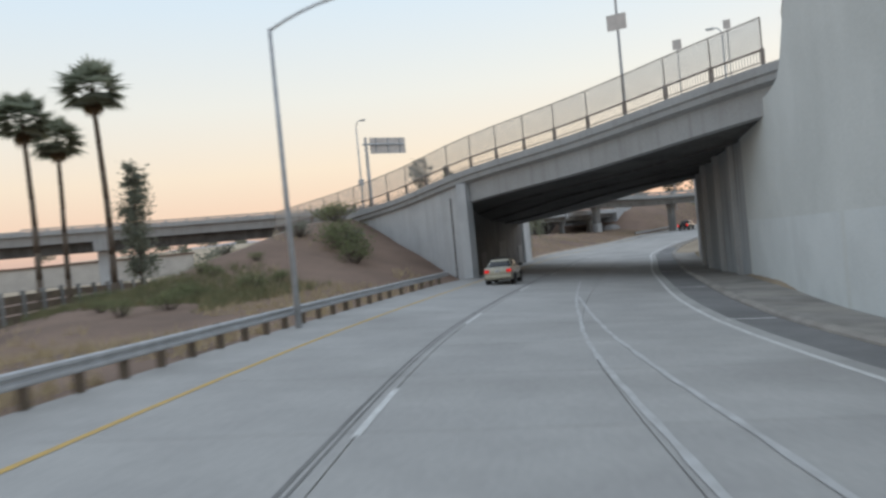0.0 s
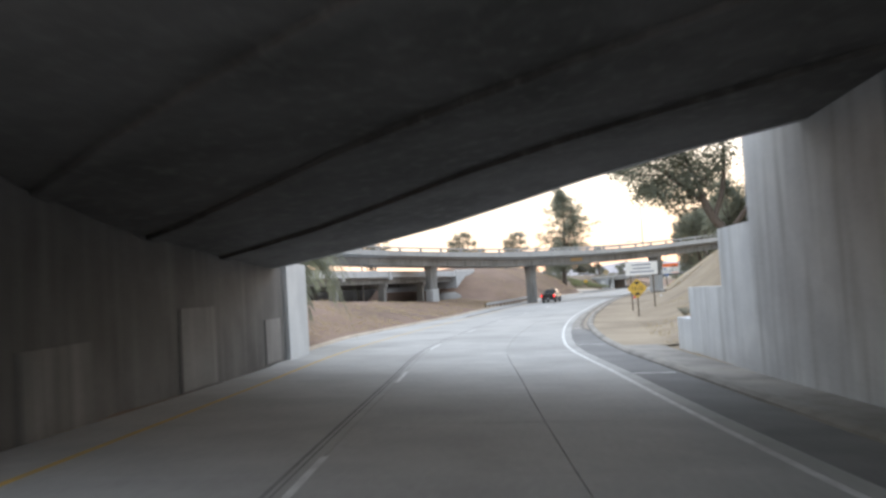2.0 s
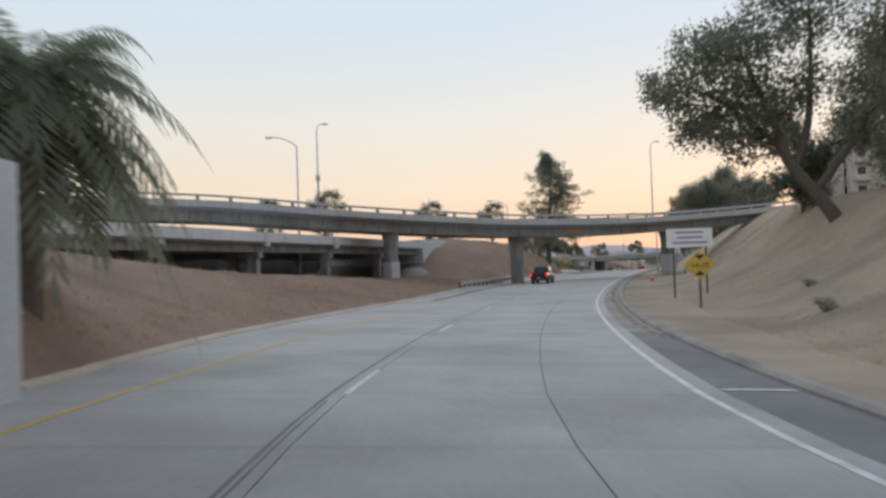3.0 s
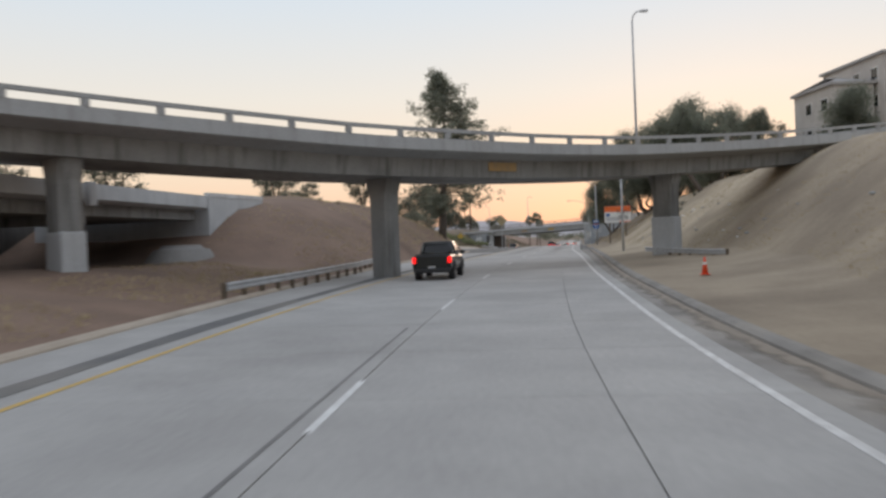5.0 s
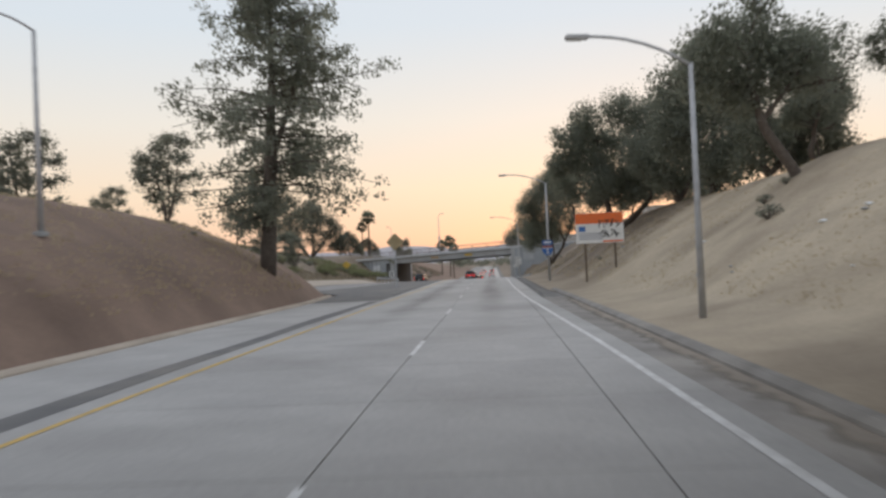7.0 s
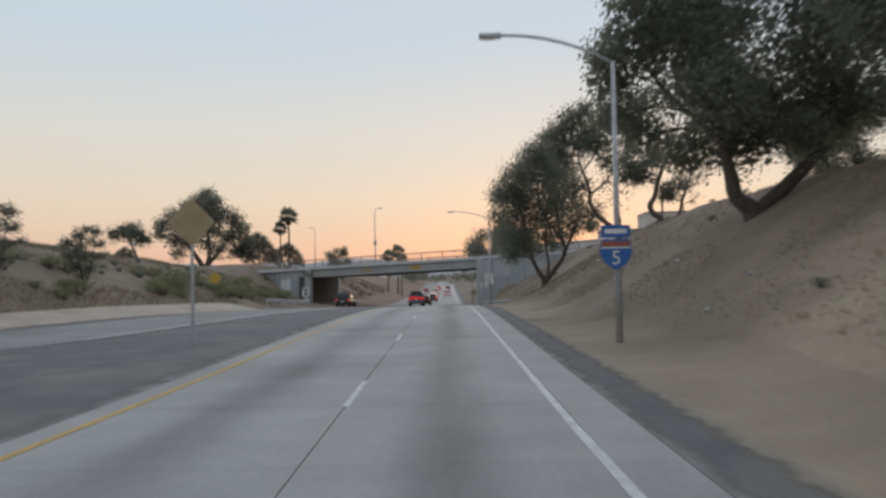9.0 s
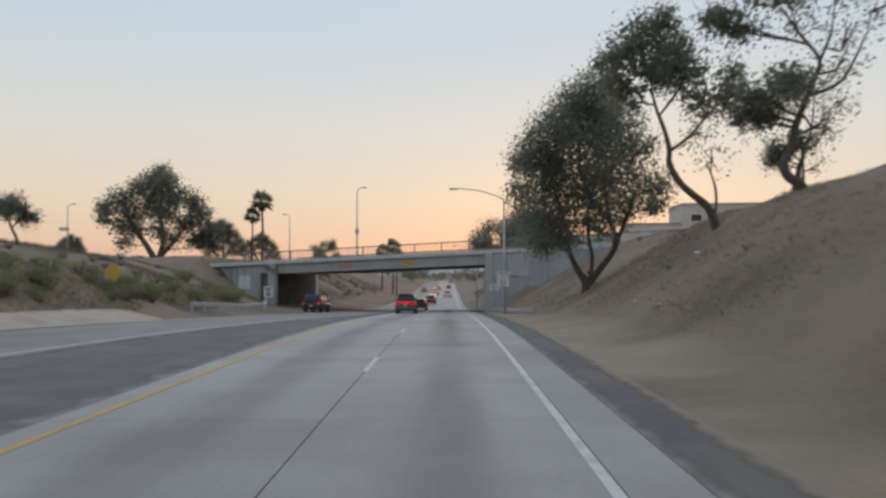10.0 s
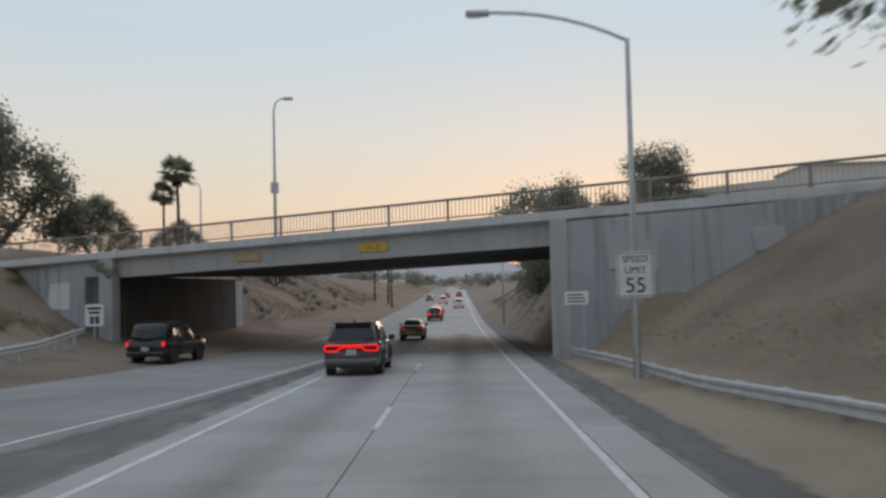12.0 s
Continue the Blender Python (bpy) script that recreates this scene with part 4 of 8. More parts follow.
bmesh.ops.bevel(apron, geom=[e for e in apron.edges if e.verts[0].co.z > 1 and e.verts[1].co.z > 1], offset=0.35, segments=3, affect="EDGES")
for v in apron.verts:
    v.co = Vector((-22.2 + 0.85 * v.co.x, -121.0 + 1.0 * v.co.y, 1.05 + v.co.z))
part("slope_paving", apron, M_SLAB_WORN, b4, "rounded grey concrete slope paving")

# third overpass
b3 = thing("overpass", Matrix.Identity(4), "low grey concrete street bridge with a barred railing", "bridge")
F3 = Vector((24.6, -10.1, 0)).normalized()
N3 = Vector((-F3.y, F3.x, 0))


def b3_at(s, back=0.0, dz=0.0):
    """s along the near face from its left corner."""
    return Vector((-20.3, 46.3, 3.85 + 0.034 * s + dz)) + F3 * s + N3 * back


pts3 = [b3_at(s) for s in steps(-30, 52, 2.0)]
part("deck", sweep(bmesh.new(), pts3, [(0.12, 0), (0.12, -0.38), (0, -0.45), (-0.3, -0.5), (-21, -0.5), (-21.1, 0), (-20.8, 0), (-20.8, -0.3), (-0.25, -0.3), (-0.25, 0)]), M_CONC_PALE, b3)
sp3 = [b3_at(s, 0, -0.5) for s in steps(-0.2, 26.8, 2.25)]
part("girder", sweep(bmesh.new(), sp3, [(-0.3, 0.02), (-0.35, -1.0), (-0.8, -1.0), (-0.8, 0.02)]), M_CONC, b3)
# soffit and abutments: the dark colour holds shade as well as soot
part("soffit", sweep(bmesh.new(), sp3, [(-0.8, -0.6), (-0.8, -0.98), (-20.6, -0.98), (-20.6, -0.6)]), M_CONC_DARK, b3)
part("abutment", sweep(bmesh.new(), [b3_at(26.6, 0.25, -8), b3_at(20.0, 21.5, -8)], [(0, 0), (0, 6.6), (1.5, 6.6), (1.5, 0)]), M_CONC_DARK, b3, "concrete abutment, soot and shade in its colour")
part("abutment", sweep(bmesh.new(), [b3_at(0, 0.25, -8), b3_at(-7.0, 21.5, -8)], [(0, 0), (0, 6.6), (-1.5, 6.6), (-1.5, 0)]), M_CONC_DARK, b3, "concrete abutment, soot and shade in its colour")
# pale concrete stands for the light on the abutment's far end
part("end_post", sweep(bmesh.new(), [b3_at(-6.5, 20.0, -8), b3_at(-7.05, 21.65, -8)], [(0.05, 0), (0.05, 6.5), (-1.55, 6.5), (-1.55, 0)]), M_CONC_PALE, b3, "pale end of the abutment")
part("wing_wall", sweep(bmesh.new(), [b3_at(26.5, 0.0, -0.5), b3_at(34, -0.6, -0.5), b3_at(47, -2.0, -0.2)], [(0.02, -7), (0.02, 0), (-0.4, 0), (-0.4, -7)]), M_CONC_BLUE, b3, "blue-grey painted concrete wing wall")
part("wing_wall", sweep(bmesh.new(), [b3_at(-22, 2.5, -0.5), b3_at(-8, 0.6, -0.5), b3_at(0.1, 0.1, -0.5)], [(0.02, -7), (0.02, 0), (-0.4, 0), (-0.4, -7)]), M_CONC_BLUE, b3, "blue-grey wing wall with painted-over patches")
part("pilaster", box(bmesh.new(), -0.35, 0.45, -0.12, 0.5, -7.4, -0.35, 0.03), M_CONC, b3).matrix_local = Matrix.Translation(b3_at(26.4)) @ Matrix.Rotation(math.atan2(F3.y, F3.x), 4, "Z")
part("pilaster", box(bmesh.new(), -0.7, 0.3, -0.12, 0.5, -7.4, -0.35, 0.03), M_CONC, b3).matrix_local = Matrix.Translation(b3_at(0.2)) @ Matrix.Rotation(math.atan2(F3.y, F3.x), 4, "Z")
railing(b3, [b3_at(s, 0.1) for s in steps(-10, 46, 3.1)], 1.05, 0.2, post=0.06)
railing(b3, [b3_at(s, 20.9) for s in steps(-10, 40, 5)], 1.05, 0.2, bars=False)
for s, lab, txt in ((9.6, "faded yellow clearance plate", ""), (17.0, "yellow clearance plate with black figures", "15- 2")):
    pp = part("clearance_plate", box(bmesh.new(), -0.8, 0.8, -0.03, 0.0, -0.22, 0.22), M_SIGN_FADED if not txt else M_SIGN_Y, b3, lab)
    pp.matrix_local = Matrix.Translation(b3_at(s, 0.28, -0.92)) @ Matrix.Rotation(math.atan2(F3.y, F3.x), 4, "Z")
    if txt:
        lettering(txt, 0.34, pp, (0, -0.036, -0.12), M_SIGN_K)
    else:
        for i in range(4):
            part("worn_mark", box(bmesh.new(), -0.6 + 0.32 * i, -0.4 + 0.32 * i, -0.036, -0.031, -0.1, 0.1), M_CONC_TAN, pp)

# overpainted patches on the wing walls
turn3 = Matrix.Rotation(math.atan2(F3.y, F3.x), 4, "Z")
for s, back, dz, w, h, mm in ((-3.6, 0.30, -2.3, 2.4, 1.5, M_CONC_WHITE), (-5.8, 0.40, -3.0, 1.6, 1.0, M_PATCH), (-10.0, 0.86, -2.4, 2.2, 1.1, M_PATCH), (30.0, -0.34, -2.2, 3.0, 1.3, M_PATCH), (35.5, -0.78, -2.0, 2.2, 1.0, M_PATCH)):
    bm = bmesh.new()
    box(bm, -w / 2, w / 2, -0.02, 0.02, -h / 2, h / 2)
    for v in bm.verts:
        v.co.x += 0.22 * math.sin(v.co.z * 5 + s)
        v.co.z += 0.12 * math.sin(v.co.x * 3 + s)
    part("paint_patch", bm, mm, b3, "rectangle of overpaint").matrix_local = Matrix.Translation(b3_at(s, back, dz)) @ turn3

# ---- street lamps ----
def cobra_lamp(x, y, z, high, arm, yaw, label, group="cobra lamps by the freeway"):
    """A tapered steel pole with a curved mast arm and a flat luminaire."""
    e = thing("street_lamp", pose(x, y, z, 0, 0, yaw), label, "street lamp", group)
    part("base", box(bmesh.new(), -0.2, 0.2, -0.2, 0.2, 0, 0.18, 0.03), M_CONC, e)
    part("pole", tube(bmesh.new(), (0, 0, 0.1), (0, 0, high), 0.115, 0.07, 12), M_STEEL, e, smooth=True)
    pts = [Vector((-arm * t, 0, high - 0.05 + 0.95 * (1 - (1 - t) ** 2.2))) for t in (0, 0.15, 0.3, 0.45, 0.6, 0.75, 0.9, 1.0)]
    part("arm", pipe(bmesh.new(), pts, 0.05, 8), M_STEEL, e, smooth=True)
    hd = bmesh.new()
    q = pts[-1]
    box(hd, q.x - 0.62, q.x + 0.1, -0.15, 0.15, q.z - 0.09, q.z + 0.06, 0.05)
    lamp = part("luminaire", hd, M_STEEL, e)
    part("lens", box(bmesh.new(), q.x - 0.55, q.x - 0.12, -0.11, 0.11, q.z - 0.115, q.z - 0.092), M_LENS, lamp)
    return e


def davit_lamp(x, y, z, high, yaw, label, plate=False, group="slim lamps on the bridges"):
    """A slim pole whose short arm bends over, with a box half way up on some."""
    e = thing("street_lamp", pose(x, y, z, 0, 0, yaw), label, "street lamp", group)
    part("pole", tube(bmesh.new(), (0, 0, 0), (0, 0, high - 0.6), 0.10, 0.06, 10), M_STEEL, e, smooth=True)
    part("arm", pipe(bmesh.new(), [(0, 0, high - 0.6), (0.1, 0, high - 0.2), (0.32, 0, high), (0.6, 0, high + 0.05)], 0.045, 8), M_STEEL, e, smooth=True)
    lm = part("luminaire", box(bmesh.new(), 0.55, 1.1, -0.13, 0.13, high - 0.03, high + 0.1, 0.04), M_STEEL, e)
    part("lens", box(bmesh.new(), 0.6, 1.02, -0.1, 0.1, high - 0.05, high - 0.032), M_LENS, lm)
    part("base", box(bmesh.new(), -0.17, 0.17, -0.17, 0.17, 0, 0.25, 0.03), M_STEEL, e)
    if plate:
        part("service_box", box(bmesh.new(), -0.2, 0.2, -0.2, 0.2, high * 0.36, high * 0.36 + 0.6, 0.03), M_STEEL, e)
    return e


def gz(x, y):
    return ground_z(x, y)


cobra_lamp(4.9, 24.4, gz(4.9, 24.4), 10.4, 4.2, 0, "tall galvanised street lamp with a curved mast arm")
cobra_lamp(5.3, -46.6, gz(5.3, -46.6), 9.2, 3.6, 0, "galvanised street lamp carrying a route shield")
cobra_lamp(6.6, -95.5, gz(6.6, -95.5), 8.3, 3.3, 8, "galvanised street lamp standing on the soil bank")
cobra_lamp(4.9, 96, gz(4.9, 96), 9.8, 3.6, 0, "distant galvanised street lamp beyond the bridge")
cobra_lamp(-16.2, -92.4, gz(-16.2, -92.4), 7.6, 2.6, 0, "galvanised street lamp on the planted bank")
cobra_lamp(-24.9, -146.3, gz(-24.9, -146.3), 13.65, 2.4, 20, "street lamp rising behind the ramp bridge")
cobra_lamp(20.0, -265.4, gz(20.0, -265.4), 10.5, 4.0, 205, "tall galvanised street lamp beside the guard rail")
for x, y, top, yaw, pl_ in ((7.0, -110.9, 17.2, 0, False), (-22.75, -146.2, 16.5, 30, True)):
    davit_lamp(x, y, B2Z(x) - 1.0, top - B2Z(x) + 1.0, yaw, "slim steel lamp on the ramp bridge", pl_)
davit_lamp(-10.4, 45.3, b3_at(10, 3).z - 0.3, 8.2, 0, "slim steel lamp on the street bridge", True)
davit_lamp(-23.8, 74.7, 3.4, 7.8, 180, "slim steel lamp behind the street bridge")
davit_lamp(-7.0, -225.6, 5.6, 9.3, 0, "slim steel lamp by the overpass approach", True)
davit_lamp(26.5, -226.5, b1_z(16) - 0.4, 7.4, 180, "slim steel lamp on the far side of the overpass")
board_lamp = davit_lamp(-51.2, 61.9, gz(-51.2, 61.9), 7.3, 0, "slim steel lamp with a street board behind the grass bank")
part("board", box(bmesh.new(), -1.1, 0.3, -0.16, -0.11, 3.7, 4.2, 0.01), M_SIGN_BACK, board_lamp, "dull street name board")

# plain mast with a small sign on the first overpass
mast = thing("sign_mast", pose(24.5, -242.6, b1_z(15.6) - 0.3), "tall steel mast with a small sign plate", "mast")
part("pole", tube(bmesh.new(), (0, 0, 0), (0, 0, 8.5), 0.10, 0.06, 10), M_STEEL, mast)
part("sign_plate", box(bmesh.new(), -0.55, 0.55, -0.16, -0.11, 5.0, 5.85), M_SIGN_BACK, mast, "bare metal back of a sign")
for s, w, h in ((19.2, 0.45, 0.5), (22.2, 0.34, 0.42)):
    q = b1_at(s, 0.1)
    sm = thing("small_sign", pose(*q), "small pale sign plate on a fence post", "sign")
    part("pole", tube(bmesh.new(), (0, 0, 0), (0, 0, 2.7), 0.03, sides=6), M_STEEL, sm)
    part("sign_plate", box(bmesh.new(), -w / 2, w / 2, -0.05, -0.02, 2.3, 2.3 + h), M_SIGN_BACK, sm)

# cantilever sign seen from behind, over the street
gantry = thing("cantilever_sign", pose(-3.6, -228.9, 5.6, 0, 0, 68), "steel cantilever carrying a sign seen from behind", "sign")
part("pole", tube(bmesh.new(), (0, 0, 0), (0, 0, 7.2), 0.18, 0.13, 10), M_STEEL, gantry)
part("arm", tube(bmesh.new(), (-0.3, 0, 6.6), (4.0, 0, 6.6), 0.09, sides=8), M_STEEL, gantry)
gs = part("sign_plate", box(bmesh.new(), 0.5, 4.2, 0.12, 0.18, 5.8, 7.2), M_SIGN_BACK, gantry)
for x in (1.1, 2.35, 3.6):
    part("stiffener", box(bmesh.new(), x - 0.05, x + 0.05, 0.05, 0.118, 5.8, 7.2), M_STEEL, gs)


# ---- road signs ----
def sign_on_post(name, x, y, z, yaw, posts, high, label, group=""):
    e = thing(name, pose(x, y, z, 0, 0, yaw), label, "road sign", group)
    for px, m, r in posts:
        bm = bmesh.new()
        (box(bm, px - r, px + r, 0.02, 0.02 + 2 * r, -0.3, high, 0.01) if m is M_WOOD else tube(bm, (px, 0.05, -0.3), (px, 0.05, high), r, sides=8))
        part("post", bm, m, e)
    return e


def plate(parent, w, z0, z1, material, round_=0.06, y=0.0, name="sign_plate", label=""):
    bm = bmesh.new()
    box(bm, -w / 2, w / 2, y - 0.012, y + 0.012, z0, z1)
    es = [e for e in bm.edges if abs(e.verts[0].co.y - e.verts[1].co.y) > 0.01]
    bmesh.ops.bevel(bm, geom=es, offset=round_, segments=4, affect="EDGES")
    return part(name, bm, material, parent, label)


s55 = sign_on_post("speed_limit_sign", 4.75, 23.6, gz(4.75, 23.6), 0, ((0.0, M_STEEL, 0.045),), 3.9, "white speed limit sign on a post before the bridge")
face = plate(s55, 1.08, 2.65, 3.98, M_SIGN_W)
part("border", frame_ring(1.0, 2.69, 3.94, 0.02, -0.016), M_SIGN_K, face)
for txt, size, z in (("SPEED", 0.27, 3.67), ("LIMIT", 0.27, 3.35), ("55", 0.62, 2.8)):
    lettering(txt, size, face, (0, -0.018, z), M_SIGN_K)
ws = sign_on_post("notice_sign", 4.6, 34.4, gz(4.95, 34.2) + 0.3, 0, ((-0.3, M_STEEL, 0.03), (0.3, M_STEEL, 0.03)), 2.5, "small white notice board beside the abutment")
wf = plate(ws, 0.98, 2.0, 2.55, M_SIGN_W, 0.02)
for i in range(3):
    part("text_bar", box(bmesh.new(), -0.4, 0.38 - 0.06 * i, -0.018, -0.013, 2.1 + 0.14 * i, 2.15 + 0.14 * i), M_SIGN_K, wf)
l65 = sign_on_post("speed_limit_sign", -20.4, 44.9, gz(-20.4, 44.9) - 0.2, 8, ((0.0, M_STEEL, 0.045),), 2.2, "white regulatory sign facing the side road")
lf = plate(l65, 0.98, 0.95, 2.15, M_SIGN_W)
part("text_bar", box(bmesh.new(), -0.36, 0.36, -0.018, -0.013, 1.85, 2.0), M_SIGN_K, lf)
part("text_bar", box(bmesh.new(), -0.3, 0.3, -0.018, -0.013, 1.62, 1.76), M_SIGN_K, lf)
for x in (-0.22, 0.06):
    part("figure_bar", box(bmesh.new(), x, x + 0.2, -0.018, -0.013, 1.08, 1.5), M_SIGN_K, lf)

# route shield hung on the second lamp pole
shield = thing("route_shield", pose(5.2, -46.85, gz(5.3, -46.6)), "blue interstate route shield with direction panel on a lamp pole", "road sign")
dp = plate(shield, 0.92, 3.62, 4.0, M_SIGN_B, 0.03, name="direction_panel")
part("text_bar", box(bmesh.new(), -0.34, 0.34, -0.018, -0.013, 3.74, 3.88), M_SIGN_W, dp)
sh = bmesh.new()
outline = [(-0.46, 3.52), (-0.3, 3.58), (-0.15, 3.54), (0, 3.56), (0.15, 3.54), (0.3, 3.58), (0.46, 3.52), (0.5, 3.25), (0.46, 3.02), (0.34, 2.82), (0.17, 2.68), (0, 2.6), (-0.17, 2.68), (-0.34, 2.82), (-0.46, 3.02), (-0.5, 3.25)]
vs = [sh.verts.new((a, 0.0, b)) for a, b in outline]
f = sh.faces.new(vs)
ex = bmesh.ops.extrude_face_region(sh, geom=[f])
bmesh.ops.translate(sh, vec=(0, 0.02, 0), verts=[v for v in ex["geom"] if isinstance(v, bmesh.types.BMVert)])
bmesh.ops.recalc_face_normals(sh, faces=sh.faces)
sf = part("shield_plate", sh, M_SIGN_B, shield)
part("red_band", box(bmesh.new(), -0.45, 0.45, -0.006, -0.001, 3.33, 3.5), M_SIGN_R, sf)
part("white_band", box(bmesh.new(), -0.46, 0.46, -0.006, -0.001, 3.28, 3.325), M_SIGN_W, sf)
lettering("5", 0.62, sf, (0, -0.012, 2.78), M_SIGN_W)


def diamond(name, x, y, z, yaw, half, centre, label, wood=True, face=None):
    e = sign_on_post(name, x, y, z, yaw, ((0.0, M_WOOD if wood else M_STEEL, 0.06),), centre - 0.1, label)
    bm = bmesh.new()
    box(bm, -half, half, -0.012, 0.012, -half, half)
    es = [q for q in bm.edges if abs(q.verts[0].co.y - q.verts[1].co.y) > 0.01]
    bmesh.ops.bevel(bm, geom=es, offset=0.07, segments=3, affect="EDGES")
    pl0 = part("sign_plate", bm, face or M_SIGN_Y, e)
    pl0.matrix_local = Matrix.Translation((0, 0, centre)) @ Matrix.Rotation(radians(45), 4, "Y")
    return e, pl0


clear, cp = diamond("clearance_sign", 12.5, -172.0, gz(12.5, -172.0), 12, 0.60, 2.35, "yellow diamond low clearance sign on a wooden post")
back45 = Matrix.Rotation(radians(-45), 4, "Y")
lt = lettering("14-10", 0.42, cp, (0, 0, 0), M_SIGN_K)
lt.matrix_local = back45 @ Matrix.Translation((0, -0.018, -0.14)) @ Matrix.Rotation(radians(90), 4, "X")
for s_ in (1, -1):
    bm = bmesh.new()
    vs = [bm.verts.new((a, 0, b * s_)) for a, b in ((-0.2, 0.56), (0.2, 0.56), (0.2, 0.42), (0.1, 0.42), (0, 0.26), (-0.1, 0.42), (-0.2, 0.42))]
    bm.faces.new(vs)
    part("arrow", bm, M_SIGN_K, cp).matrix_local = back45 @ Matrix.Translation((0, -0.016, 0))
diamond("warning_sign", -9.0, -43.7, at(-43.7, -9.0).z, 0, 0.60, 4.3, "yellow diamond warning sign beside the gore, toned as if backlit", False, M_SIGN_Y_BACKLIT)
diamond("warning_sign", -23.1, 8.7, gz(-23.1, 8.7), 0, 0.5, 1.25, "small yellow warning sign on the shrubby bank", False)

info = sign_on_post("information_sign", 11.9, -162.0, gz(11.9, -162.0), 12, ((-1.05, M_WOOD, 0.06), (1.05, M_WOOD, 0.06)), 4.3, "long white information board on two wooden posts")
info_face = plate(info, 3.0, 3.3, 4.55, M_SIGN_W, 0.03)
for i, (a, b) in enumerate(((-0.9, 0.9), (-0.8, 0.85), (-1.1, 1.15))):
    part("text_bar", box(bmesh.new(), a, b, -0.018, -0.013, 4.22 - 0.34 * i, 4.36 - 0.34 * i), M_SIGN_TEXT, info_face)

board = sign_on_post("project_board", 7.55, -65.0, gz(7.55, -65.0), -4, ((-1.0, M_WOOD, 0.07), (1.0, M_WOOD, 0.07)), 3.6, "orange and white project board sprayed with black graffiti")
z0 = 5.2 - gz(7.55, -65.0) - 2.05
bf = plate(board, 3.2, z0, z0 + 2.05, M_SIGN_W, 0.02)
part("orange_band", box(bmesh.new(), -1.59, 1.59, -0.018, -0.013, z0 + 1.33, z0 + 2.04), M_SIGN_O, bf)
part("red_strip", box(bmesh.new(), 0.2, 1.55, -0.018, -0.013, z0 + 0.05, z0 + 0.16), M_SIGN_O, bf)
part("blue_emblem", box(bmesh.new(), -1.4, -0.95, -0.019, -0.013, z0 + 0.8, z0 + 1.15, 0.002), M_SIGN_B, bf)
for i in range(4):
    part("text_bar", box(bmesh.new(), -1.4, 0.2 + 0.3 * (i % 2), -0.018, -0.013, z0 + 0.25 + 0.13 * i, z0 + 0.30 + 0.13 * i), M_SIGN_TEXT, bf)
rg = random.Random(5)
scrawl = bmesh.new()
for row in range(2):
    for k in range(4):
        cx, cz = 0.15 + 0.36 * k, z0 + 0.62 + 0.68 * row
        pts = [Vector((cx + rg.uniform(-0.2, 0.2), -0.022, cz + rg.uniform(-0.3, 0.3))) for _ in range(7)]
        pipe(scrawl, pts, 0.028, 4)
part("graffiti", scrawl, M_SIGN_K, bf, "black sprayed scrawl")

panel_far = sign_on_post("guide_sign", -35.9, -160.6, B2Z(-35.9) - 0.6, 40, ((-0.8, M_STEEL, 0.06), (0.8, M_STEEL, 0.06)), 1.9, "teal green guide sign on the ramp bridge")
plate(panel_far, 2.2, 0.75, 2.05, M_SIGN_G, 0.05)

# ---- traffic cone ----
cone = thing("traffic_cone", pose(7.9, -134.6, verge_z(-134.6, 7.9) + 0.01), "orange traffic cone on the dusty verge", "traffic cone")
part("foot", box(bmesh.new(), -0.19, 0.19, -0.19, 0.19, 0, 0.04, 0.01), M_CONE, cone)
part("cone", tube(bmesh.new(), (0, 0, 0.03), (0, 0, 0.74), 0.14, 0.03, 16), M_CONE, cone, smooth=True)
part("collar", tube(bmesh.new(), (0, 0, 0.42), (0, 0, 0.52), 0.087, 0.074, 16), M_SIGN_W, cone)


# ---- guard rails ----
WBEAM = [(-0.02, -0.155), (0.045, -0.12), (0.045, -0.06), (-0.02, -0.02), (-0.02, 0.02), (0.045, 0.06), (0.045, 0.12), (-0.02, 0.155), (-0.035, 0.155), (-0.035, 0.02), (-0.035, -0.02), (-0.035, -0.155)]


def guard_rail(pts, side, label, gap=1.9, wood=True):
    """A steel W-beam on posts along points on the ground; side +1: the beam faces right of the run."""
    pts = [Vector(p) for p in pts]
    e = thing("guard_rail", Matrix.Translation(pts[0]), label, "guard rail", "guard rails along the freeway")
    inv = -pts[0]
    part("beam", sweep(bmesh.new(), [p + inv + Vector((0, 0, 0.56)) for p in pts], [(a * side, b) for a, b in WBEAM]), M_STEEL, e, "dull galvanised W-beam")
    run = 0.0
    for a, b in zip(pts, pts[1:]):
        d = b - a
        n = max(1, round(d.length / gap))
        for i in range(n):
            q = a.lerp(b, i / n) + inv
            r = Vector((d.y, -d.x, 0)).normalized() * (-0.14 * side)
            part("post", box(bmesh.new(), q.x + r.x - 0.08, q.x + r.x + 0.08, q.y + r.y - 0.08, q.y + r.y + 0.08, q.z - 0.4, q.z + 0.72, 0.01), M_WOOD if wood else M_STEEL, e)
    return e


def on_ground(x, y, dz=0.0):
    return Vector((x, y, ground_z(x, y) + dz))


guard_rail([at(y, -8.3, 0.0) for y in steps(-330, -238, 6)], 1, "weathered guard rail on wooden posts by the median")
guard_rail([on_ground(x, y, 0.22) for x, y in ((10.7, -122.6), (9.8, -119), (8.5, -114.2), (7.4, -109.8))], -1, "guard rail shielding the bridge pier", wood=True)
guard_rail([at(y, u, 0.0) for y, u in ((-141, -10.7), (-132, -10.4), (-122, -10.6), (-112, -11.6), (-108, -12.6))], 1, "guard rail shielding the slender bridge pier")
guard_rail([on_ground(x, y) for x, y in ((6.15, 12), (6.0, 14), (5.4, 20), (4.9, 28), (4.4, 35.2))], -1, "guard rail leading to the abutment", wood=False)
